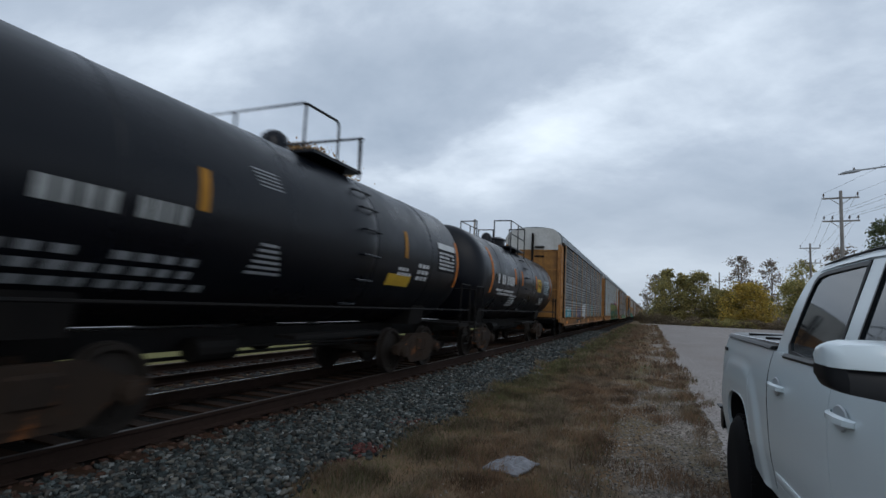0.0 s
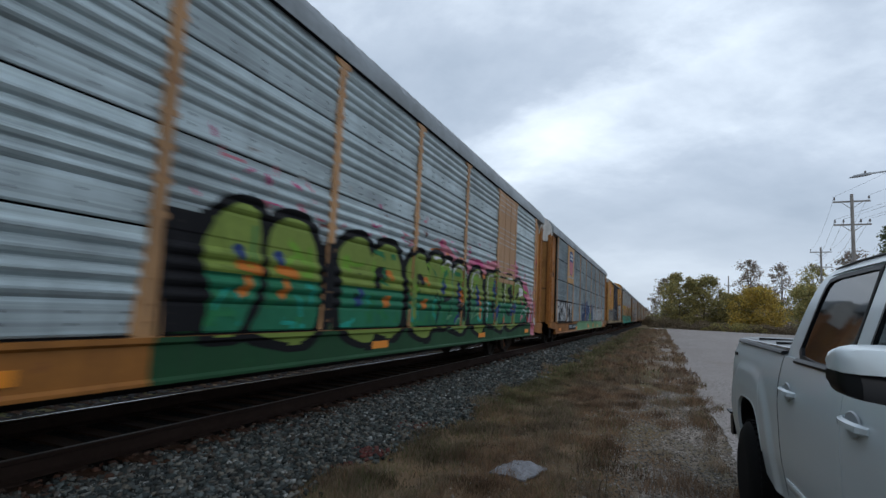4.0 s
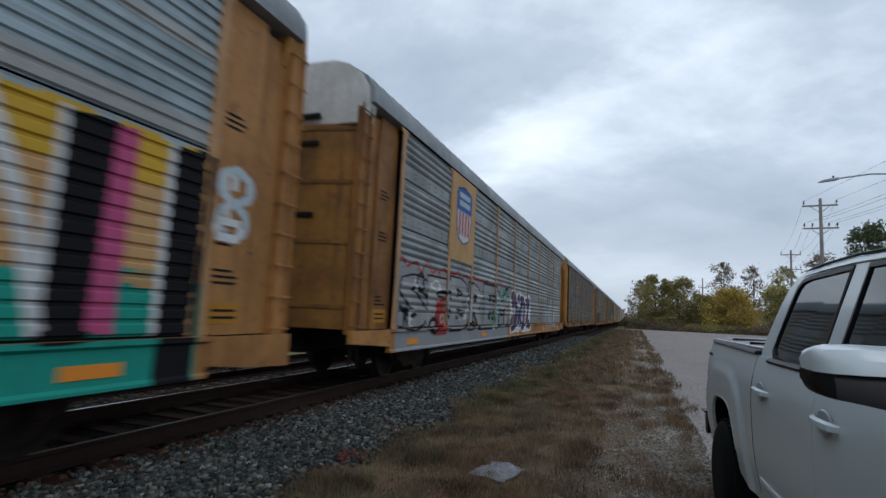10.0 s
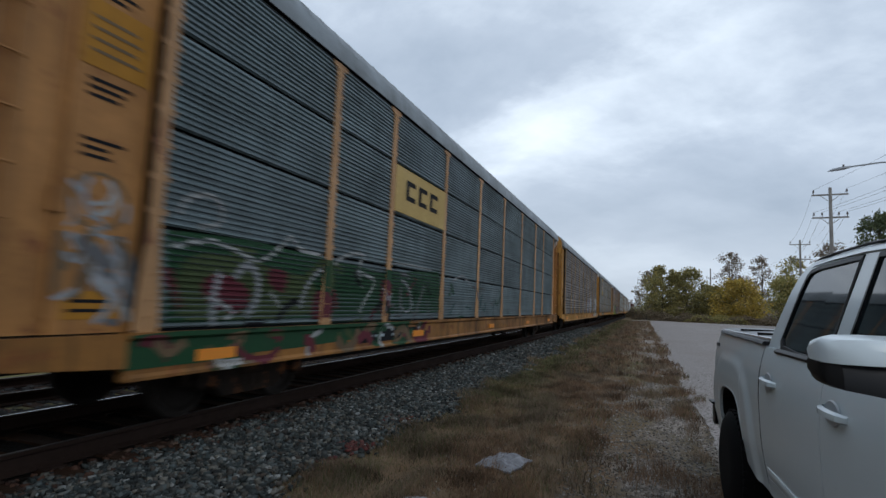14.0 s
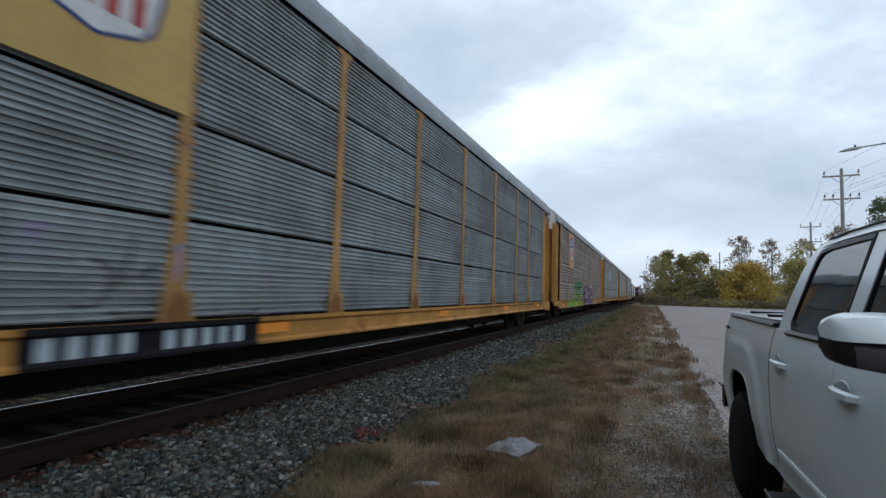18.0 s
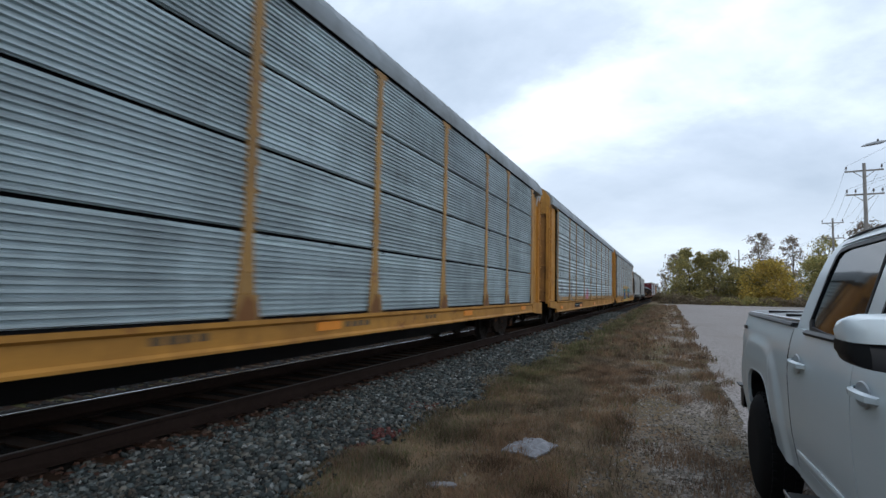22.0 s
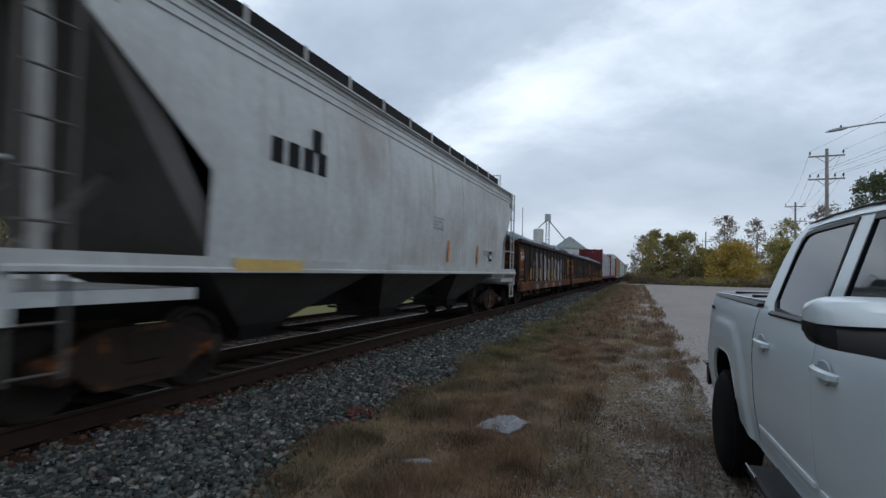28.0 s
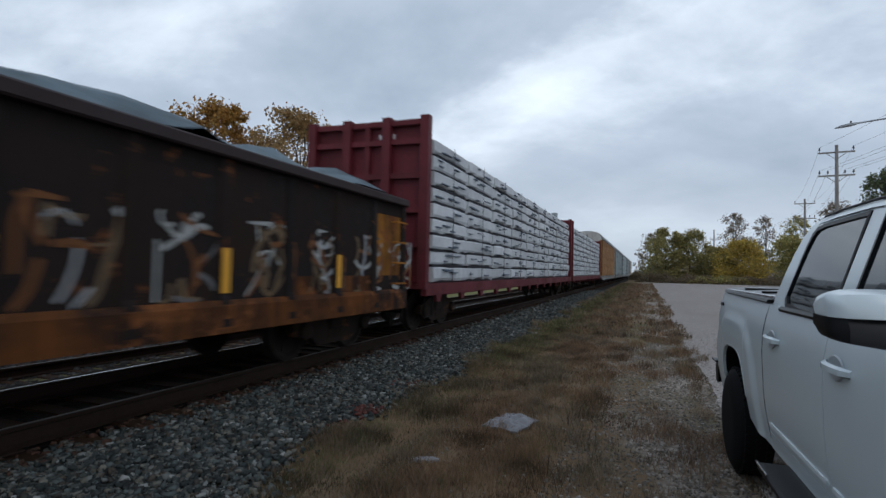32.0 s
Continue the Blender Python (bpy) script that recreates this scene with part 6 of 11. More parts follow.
        ribs_g.add([(x, y + d, z) for d in (-0.05, 0.05) for x, z in line], [(i, i + 1, n + i + 1, n + i) for i in range(n - 1)])
    part("roof_ribs", ribs_g, roof, car)
    hood = hood or hood_white
    for e in (1, -1):
        ya, yb = 12.2, 13.62
        # corner sheets beside the end doors, with ladder and brake gear
        for s in (1, -1):
            part("corner_sheet", Geo().box(*sorted((s * 1.36, s * 1.42)), *sorted((e * ya, e * 12.95)), 1.06, 4.98), ends, car)
            part("corner_sheet", Geo().box(*sorted((s * 1.34, s * 1.44)), *sorted((e * 13.42, e * 13.72)), 0.98, 4.9, 0.012), ends, car)
            part("door_edge", Geo().box(*sorted((s * 1.30, s * 1.385)), *sorted((e * 12.95, e * 13.42)), 1.06, 4.9), ends, car)
            rung = lambda: Geo().pipe([(0, -0.17, 0), (0.065, -0.16, 0), (0.065, 0.16, 0), (0, 0.17, 0)], 0.012, 5)
            if s > 0:
                for k in range(10):
                    part("ladder_rung", shared("ladder_rung", rung, ends), None, car, at=pose(1.44, e * 13.56, 1.12 + 0.41 * k))
            else:
                far = Geo()
                for k in range(10):
                    z = 1.12 + 0.41 * k
                    far.pipe([(-1.44, e * 13.56 - 0.17, z), (-1.505, e * 13.56 - 0.16, z), (-1.505, e * 13.56 + 0.16, z), (-1.44, e * 13.56 + 0.17, z)], 0.012, 5)
                part("ladder", far, ends, car)
            for y in (13.42, 13.70):
                part("ladder_stile", Geo().box(*sorted((s * 1.44, s * 1.475)), *sorted((e * y, e * (y + 0.025))), 1.0, 4.95), ends, car)
            part("lock_rod", Geo().tube((s * 1.405, e * 12.98, 1.2), (s * 1.405, e * 12.98, 4.7), 0.018, n=6).box(*sorted((s * 1.40, s * 1.44)), *sorted((e * 12.94, e * 13.02)), 2.05, 2.25), ends, car)
            part("step", Geo().pipe([(s * 1.5, e * 13.5, 0.9), (s * 1.5, e * 13.5, 0.45), (s * 1.5, e * 13.72, 0.45), (s * 1.5, e * 13.72, 0.9)], 0.016), steel_black, car)
        for x0, x1 in ((-1.33, -0.02), (0.02, 1.33)):
            xs_ = [x0 + (x1 - x0) * k / 4 for k in range(5)]
            outer = [(x, e * (13.58 + 0.2 * (1 - (x / 1.4) ** 2))) for x in xs_]
            prof = outer + [(x1, e * 13.3), (x0, e * 13.3)]
            leaf = Geo().extrude(prof, 1.06, 4.62, axis="z")
            leaf = part("end_door", leaf, door_paint or door_grimy, car)
            for z in (1.4, 2.5, 3.55, 4.5):
                part("door_rib", Geo().extrude([(x, y + e * 0.02) for x, y in outer] + [(x, y) for x, y in reversed(outer)], z, z + 0.06, axis="z"), door_paint or door_grimy, leaf)
        part("end_hood", Geo().extrude([(-1.48, 5.0), (-1.46, 5.30), (-1.30, 5.55), (-1.10, 5.70), (-0.8, 5.80), (0.8, 5.80), (1.10, 5.70), (1.30, 5.55), (1.46, 5.30), (1.48, 5.0), (1.40, 4.62), (-1.40, 4.62)], *sorted((e * 13.3, e * 13.70))), hood, car)
        for z in (4.72, 4.22, 2.95) if hood is hood_white or door_paint else ():
            part("door_latch", Geo().box(0.12, 0.62, *sorted((e * 13.72, e * 13.80)), z, z + 0.09, 0.01), steel_black, car)
        part("door_bar", Geo().box(-0.05, 0.05, *sorted((e * 13.7, e * 13.84)), 1.1, 5.5), steel_black, car)
        coupler(car, e * 14.28, e)
    for e in (1, -1):
        bogie(car, e * 10.05, bogie_steel)
    for y in (-11.2, -5.6, 0.2, 5.8, 11.0):
        part("reflector", Geo().box(1.532, 1.545, y - 0.28, y + 0.28, sill_z + 0.12, sill_z + 0.24), orange_mark, car)
    return car


def tank_car(label, length, radius, axis_z, bogie_y, rail_h=0.98):
    car = thing("tank_car", label, "railway car", "cars of the freight train")
    h = length / 2 - 0.55
    prof = [(-h, 0.01)] + [(-h + 0.62 * (1 - math.cos(a)), radius * math.sin(a)) for a in np.linspace(0.2, math.pi / 2, 7)]
    prof += [(y, radius) for y in np.linspace(-h + 1.1, h - 1.1, 7)]
    prof += [(-y, r) for y, r in reversed(prof[:8])]
    barrel = part("barrel", smooth(Geo().lathe(prof, (0, 0, axis_z), "y", 48)), tank_black, car)
    for y in (-h * 0.62, -h * 0.2, h * 0.2, h * 0.62):
        part("weld_band", smooth(Geo().lathe([(-0.03, radius), (-0.02, radius + 0.008), (0.02, radius + 0.008), (0.03, radius)], (0, y, axis_z), "y", 48)), tank_black, car)
    # manway, fittings and platform
    top = axis_z + radius - 0.13
    low = rail_h < 0.9
    p0 = -0.35 if low else -1.15
    part("platform", Geo().box(-1.0, -0.42, p0, 1.15, top - 0.02, top + 0.03).box(0.42, 1.0, p0, 1.15, top - 0.02, top + 0.03).box(-0.42, 0.42, 0.55, 1.15, top - 0.02, top + 0.03), tank_black, car, "dark steel grating platform")
    if low:
        # sloping guard rails and a small domed valve, over a barrel that swells at its waist
        part("valve_dome", smooth(Geo().lathe([(-0.15, 0.25), (0.26, 0.25), (0.38, 0.21), (0.46, 0.12), (0.48, 0.01)], (0, -0.05, top), "z", 20)), tank_black, car)
        part("handrail", Geo().pipe([(0, -0.8, top + 0.2), (0, -1.46, top + 0.24), (0, 0.66, top + 1.23), (0, 0.78, top + 1.26), (0, 1.78, top + 1.28), (0, 1.86, top + 1.2), (0, 1.87, top)], 0.026), tank_black, car)
        part("handrail", Geo().pipe([(1.0, -1.0, top - 0.12), (1.0, 1.0, top + 0.6), (1.0, 1.12, top + 0.64), (0.9, 1.2, top + 0.64), (0.9, 1.22, top)], 0.022), tank_black, car)
        part("rail_post", Geo().pipe([(0, 0.75, top), (0, 0.75, top + 1.26)], 0.026), tank_black, car)
        part("rail_post", Geo().pipe([(0, -0.95, top + 0.05), (0, -0.95, top + 0.46)], 0.022), tank_black, car)
        part("rail_post", Geo().pipe([(1.0, 1.08, top - 0.1), (1.0, 1.08, top + 0.62)], 0.022), tank_black, car)
        waist = [(-1.7, 1.405), (-1.3, 1.424), (-0.7, 1.442), (-0.1, 1.465), (0.35, 1.492), (0.62, 1.505), (0.82, 1.502), (0.97, 1.486), (1.08, 1.455), (1.15, 1.40)]
        part("waist_jacket", smooth(Geo().loft([[(r * math.cos(a), y, axis_z + (radius + 0.002) * math.sin(a)) for a in np.linspace(0, 2 * math.pi, 48, endpoint=False)] for y, r in waist])), tank_black, car)
    else:
        part("manway_housing", smooth(Geo().lathe([(-0.15, 0.46), (0.34, 0.46), (0.36, 0.5), (0.40, 0.5), (0.48, 0.36), (0.52, 0.02)], (0, 0, top), "z", 24)), tank_black, car)
        for x in (1.0, -1.0):
            for y in (p0, (p0 + 1.15) / 2, 1.15):
                part("rail_post", Geo().pipe([(x, y, top - 0.25), (x, y, top + rail_h)], 0.022), tank_black, car)
            for z in (rail_h, rail_h * 0.5):
                part("handrail", Geo().pipe([(x, p0, top + z), (x, 1.15, top + z)], 0.02), tank_black, car)
        for y in (p0, 1.15):
            for s in (1, -1):
                part("handrail", Geo().pipe([(s * 1.0, y, top + rail_h), (s * 0.35, y, top + rail_h), (s * 0.35, y, top)], 0.022), tank_black, car)
        part("valve", smooth(Geo().lathe([(0, 0.19), (0.36, 0.19), (0.46, 0.15), (0.52, 0.07), (0.53, 0.01)], (0.15, p0 - 0.35, top - 0.05), "z", 18)), tank_black, car)
    for s in (1, -1):
        y = 0.75 if low else 0.0
        for z in (1.4, 1.8, 2.21, 2.63, 3.0, 3.3):
            x = s * (0.02 + (1.50 if low else radius) * math.sqrt(1 - ((z - axis_z) / radius) ** 2))
            part("ladder_rung", Geo().pipe([(x - s * 0.05, y - 0.27, z), (x + s * 0.06, y - 0.25, z), (x + s * 0.06, y + 0.25, z), (x - s * 0.05, y + 0.27, z)], 0.016), tank_black, car)
        part("side_handrail", Geo().pipe([(s * 1.5, -h - 0.1, 1.35), (s * 1.5, h + 0.1, 1.35)], 0.02), steel_black, car)
        part("running_board", Geo().box(*sorted((s * 1.25, s * 1.55)), -h * 0.2, h * 0.2, 0.92, 0.97), steel_black, car)
    bot = axis_z - radius
    part("centre_sill", Geo().box(-0.28, 0.28, -h - 0.35, h + 0.35, 0.72, 1.0), steel_black, car)
    part("bottom_outlet", smooth(Geo().lathe([(0, 0.28), (-0.25, 0.24), (-0.45, 0.14), (-0.5, 0.02)], (0, 0, bot + 0.05), "z", 16)), steel_black, car)
    part("brake_rigging", Geo().tube((0.5, -1.9, 0.75), (0.5, -1.2, 0.75), 0.16, n=12).pipe([(0.5, -1.2, 0.75), (0.5, 2.5, 0.7)], 0.02).pipe([(-0.5, -3, 0.7), (-0.5, 3, 0.7)], 0.02).pipe([(0.2, -3.5, 0.62), (0.2, 3.6, 0.62)], 0.025), steel_black, car)
    for e in (1, -1):
        part("saddle", Geo().extrude([(-0.9, 1.0), (0.9, 1.0), (1.0, axis_z - radius * 0.62), (0.8, axis_z - radius * 0.8), (0, bot + 0.02), (-0.8, axis_z - radius * 0.8), (-1.0, axis_z - radius * 0.62)], *sorted((e * (bogie_y - 0.35), e * (bogie_y + 0.35)))), steel_black, car)
        part("end_platform", Geo().box(-1.45, 1.45, *sorted((e * (h - 0.5), e * (h + 0.35))), 0.95, 1.02), steel_black, car)
        rail = Geo()
        for x in (-1.45, 1.45):
            rail.pipe([(x, e * (h + 0.3), 0.5), (x, e * (h + 0.3), 2.0), (x, e * (h - 0.4), 2.0), (x, e * (h - 0.4), 1.0)], 0.02)
            for z in (0.5, 0.75):
                rail.pipe([(x, e * (h + 0.3), z), (x, e * (h - 0.1), z)], 0.018)
        rail.pipe([(-1.45, e * (h + 0.3), 1.9), (1.45, e * (h + 0.3), 1.9)], 0.02)
        part("end_handrail", rail, steel_black, car)
        coupler(car, e * length / 2, e)
        bogie(car, e * bogie_y, bogie_steel)
    return car


SPRAY_RED = plain("faded_red_marking", (0.22, 0.03, 0.025), 0.6)


def box_car(label, length):
    car = thing("box_car", label, "railway car", "cars of the freight train")
    h = length / 2 - 0.55
    part("underframe", Geo().box(-0.9, 0.9, -h, h, 0.75, 1.05).box(-0.3, 0.3, -h - 0.2, h + 0.2, 0.62, 1.0), steel_black, car)
    part("body_core", Geo().box(-1.46, 1.46, -h + 0.02, h - 0.02, 1.02, 4.9), box_yellow, car)
    part("roof", Geo().extrude([(-1.56, 4.86), (-1.56, 4.93), (-0.8, 5.06), (0, 5.1), (0.8, 5.06), (1.56, 4.93), (1.56, 4.86)], -h, h), roof_grey, car)
    dy = (-2.6, 2.1)
    for s in (1, -1):
        part("side_sill", Geo().extrude([(s * 1.44, 0.78), (s * 1.55, 0.78), (s * 1.55, 1.08), (s * 1.44, 1.08)], -h, h), box_cream, car)
        part("top_chord", Geo().extrude([(s * 1.44, 4.74), (s * 1.52, 4.74), (s * 1.52, 4.87), (s * 1.44, 4.87)], -h, h), box_yellow, car)
        ys_ = [y for y in np.linspace(-h, h, 19)]
        for y0, y1 in zip(ys_, ys_[1:]):
            if (y0 + y1) / 2 > dy[0] and (y0 + y1) / 2 < dy[1] + 0.3:
                continue
            w = (y1 - y0)
            part("side_sheet", shared(("side_sheet", round(w, 3)), lambda: Geo().box(0, 0.02, 0.005, w - 0.005, 1.08, 4.74).box(0.02, 0.05, 0.0, 0.06, 1.08, 4.74), box_yellow), None, car, at=pose(s * 1.465, y0 if s > 0 else y1, 0, 0, 0, 0 if s > 0 else 180))
        for d0, d1 in ((-2.6, -0.12), (-0.09, 2.4)):
            g = Geo().box(*sorted((s * 1.47, s * 1.55)), d0, d1, 1.1, 4.72)
            for z in (1.3, 1.8, 2.35, 2.9, 3.45, 4.0, 4.5):
                g.box(*sorted((s * 1.55, s * 1.575)), d0 + 0.1, d1 - 0.1, z, z + 0.1)
            for q in (0.3, 0.7):
                y = d0 + q * (d1 - d0)
                g.tube((s * 1.59, y, 1.1), (s * 1.59, y, 4.7), 0.02, n=6)
            part("door", g, door_navy, car, "dark blue plug door")
        part("door_track", Geo().box(*sorted((s * 1.5, s * 1.6)), -5.2, 5.0, 1.02, 1.09).box(*sorted((s * 1.5, s * 1.6)), -5.2, 5.0, 4.72, 4.79), steel_black, car)
    for e in (1, -1):
        end = Geo().box(-1.5, 1.5, *sorted((e * (h - 0.02), e * (h + 0.03))), 1.0, 4.95)
        part("end_wall", end, box_end, car)
        part("end_cap", Geo().extrude([(-1.56, 4.62), (1.56, 4.62), (1.56, 4.94), (0.8, 5.07), (0, 5.11), (-0.8, 5.07), (-1.56, 4.94)], *sorted((e * (h + 0.01), e * (h + 0.06)))), hood_white, car, "dirty white roof end")
        for k in range(5):
            part("marking", Geo().box(0.15 + k * 0.18, 0.27 + k * 0.18, *sorted((e * (h + 0.06), e * (h + 0.066))), 4.72, 4.80), SPRAY_RED, car)
        for k in range(9):
            z = 1.35 + k * 0.4
            part("end_rib", Geo().loft([[(x, e * (h + 0.03), z - 0.13), (x, e * (h + d), z - 0.04), (x, e * (h + d), z + 0.04), (x, e * (h + 0.03), z + 0.13)] for x, d in ((-1.45, 0.04), (-1.2, 0.13), (1.2, 0.13), (1.45, 0.04))]), box_end, car)
        for s in (1, -1):
            g = Geo()
            for k in range(5):
                g.pipe([(s * 1.49, e * (h - 0.45), 1.2 + k * 0.36), (s * 1.57, e * (h - 0.45), 1.2 + k * 0.36), (s * 1.57, e * (h - 0.03), 1.2 + k * 0.36), (s * 1.49, e * (h - 0.03), 1.2 + k * 0.36)], 0.013, 5)
            part("ladder_rungs", g, box_end, car)
            part("step", Geo().pipe([(s * 1.45, e * (h - 0.45), 0.85), (s * 1.45, e * (h - 0.45), 0.42), (s * 1.45, e * (h - 0.05), 0.42), (s * 1.45, e * (h - 0.05), 0.85)], 0.016), steel_black, car)
        coupler(car, e * length / 2, e)
        bogie(car, e * (h - 2.4), bogie_steel)
    return car


def hopper_car(label, length, logo=True):
    car = thing("covered_hopper_car", label, "railway car", "cars of the freight train")
    h = length / 2 - 0.55
    b = h - 2.0      # bottom of the sides ends here; the ends slope
    for s in (1, -1):
        side = [(-h + 0.35, 4.28), (-h + 0.35, 3.75), (-b, 2.45), (-b, 1.5), (b, 1.5), (b, 2.45), (h - 0.35, 3.75), (h - 0.35, 4.28)]
        foot = lambda y: float(np.interp(abs(y), [b, b + 0.001, h - 0.35], [1.5, 2.45, 3.75]))
        ys_ = [-h + 0.35 + (h - 0.35 - b) * k / 6 for k in range(6)] + [-b - 0.001, -b] + [-b + 2 * b * k / 16 for k in range(1, 16)] + [b, b + 0.001] + [b + (h - 0.35 - b) * k / 6 for k in range(1, 7)]
        rows = [[(s * (1.565 - 0.16 * ((z - 2.75) / 1.55) ** 2 * (1.0 if z > 2.75 else 0.35)), y, z) for z in np.linspace(foot(y), 4.28, 13)] for y in ys_]
        g = smooth(Geo()).add([p for row in rows for p in row], [(j * 13 + k, j * 13 + k + 1, j * 13 + 14 + k, j * 13 + 13 + k) for j in range(len(rows) - 1) for k in range(12)])
        part("side_sheet", g, hopper_grey, car)
        for y in np.linspace(-b, b, 7)[1:-1]:
            part("side_seam", Geo().loft([[(s * (1.562 - 0.16 * ((z - 2.75) / 1.55) ** 2 * (1.0 if z > 2.75 else 0.35) + o), y + d, z) for o, d in ((0, -0.02), (0.01, -0.02), (0.01, 0.02), (0, 0.02))] for z in np.linspace(1.55, 4.2, 9)]), hopper_grey, car)
        part("side_sill", Geo().extrude([(s * 1.42, 1.36), (s * 1.60, 1.36), (s * 1.60, 1.40), (s * 1.57, 1.42), (s * 1.57, 1.53), (s * 1.42, 1.53)], -h, h), hopper_grey, car)
        for z in (3.92, 4.04, 4.16):
            x = s * (1.563 - 0.16 * ((z - 2.75) / 1.55) ** 2)
            part("roof_flute", Geo().extrude([(x - s * 0.01, z - 0.03), (x + s * 0.022, z), (x - s * 0.01, z + 0.03)], -h + 0.36, h - 0.36), hopper_grey, car)
        part("top_chord", Geo().extrude([(s * 1.2, 4.28), (s * 1.46, 4.24), (s * 1.46, 4.32), (s * 1.2, 4.42)], -h + 0.3, h - 0.3), hopper_grey, car)
        part("walkway_fence", Geo().box(*sorted((s * 0.88, s * 0.92)), -h + 0.3, h - 0.3, 4.62, 4.88), steel_black, car)
        for y in np.linspace(-h + 0.4, h - 0.4, 13):
            part("walkway_post", Geo().box(*sorted((s * 0.86, s * 0.94)), y - 0.03, y + 0.03, 4.42, 4.9), hopper_grey, car)
    part("roof", Geo().extrude([(-1.5, 4.27), (-1.0, 4.45), (0, 4.5), (1.0, 4.45), (1.5, 4.27)], -h + 0.33, h - 0.33), hopper_grey, car)
    part("walkway", Geo().box(-0.95, 0.95, -h + 0.2, h - 0.2, 4.60, 4.64), hopper_dark, car, "dark grating roof walkway")
    for y in np.linspace(-b, b, 4):
        part("roof_hatch", Geo().box(-0.4, 0.4, y - 0.6, y + 0.6, 4.48, 4.62, 0.03), hopper_dark, car)
    n = 3
    w = 2 * b / n
    for k in range(n):
        y0, y1 = -b + k * w, -b + (k + 1) * w
        yc = (y0 + y1) / 2
        part("discharge_bay", Geo().loft([[(-1.48, y0, 1.5), (1.48, y0, 1.5), (1.48, y1, 1.5), (-1.48, y1, 1.5)], [(-0.5, yc - 0.45, 0.55), (0.5, yc - 0.45, 0.55), (0.5, yc + 0.45, 0.55), (-0.5, yc + 0.45, 0.55)]]), hopper_dark, car)
        part("outlet_gate", Geo().box(-0.55, 0.55, yc - 0.5, yc + 0.5, 0.38, 0.56).tube((-1.3, yc + 0.35, 0.48), (1.3, yc + 0.35, 0.48), 0.03), steel_black, car)
    part("centre_sill", Geo().box(-0.28, 0.28, -h - 0.3, h + 0.3, 0.72, 1.0), steel_black, car)
    for e in (1, -1):
        part("slope_sheet", Geo().extrude([(e * (h - 0.4), 3.8), (e * (b - 0.1), 1.5), (e * (b - 0.4), 1.5), (e * (h - 0.75), 3.9)], -1.5, 1.5, axis="x"), hopper_dark, car)
        part("end_sheet", Geo().box(-1.5, 1.5, *sorted((e * (h - 0.4), e * (h - 0.34))), 3.7, 4.3), hopper_grey, car)
        part("end_platform", Geo().box(-1.5, 1.5, *sorted((e * (b + 0.1), e * h)), 1.08, 1.2).box(-1.55, 1.55, *sorted((e * (h - 0.12), e * h)), 0.95, 1.42), hopper_grey, car)
        for s in (1, -1):
            g = Geo()
            for y in (h - 0.10, h - 0.55):
                g.box(*sorted((s * 1.48, s * 1.52)), *sorted((e * (y - 0.018), e * (y + 0.018))), 0.5, 4.3)
            for k in range(9):
                g.tube((s * 1.5, e * (h - 0.1), 0.55 + k * 0.4), (s * 1.5, e * (h - 0.55), 0.55 + k * 0.4), 0.014, n=6)
            part("corner_ladder", g, hopper_dark if e < 0 else hopper_grey, car)
            part("end_post", Geo().beam((s * 1.2, e * (h - 0.5), 1.2), (s * 1.2, e * (h - 0.42), 3.8), 0.1, 0.1), hopper_grey, car)
            part("end_brace", Geo().beam((s * 0.7, e * (h - 0.3), 1.2), (s * 0.7, e * (b + 0.55), 2.3), 0.09, 0.09), hopper_dark, car)
        part("end_rail", Geo().pipe([(-1.5, e * (h - 0.05), 2.2), (1.5, e * (h - 0.05), 2.2)], 0.02).pipe([(-0.9, e * (h + 0.05), 4.62), (-0.9, e * (h + 0.05), 5.1), (0.9, e * (h + 0.05), 5.1), (0.9, e * (h + 0.05), 4.62)], 0.02), hopper_grey, car)
        coupler(car, e * length / 2, e)
        bogie(car, e * (h - 1.7), bogie_steel)
    return car


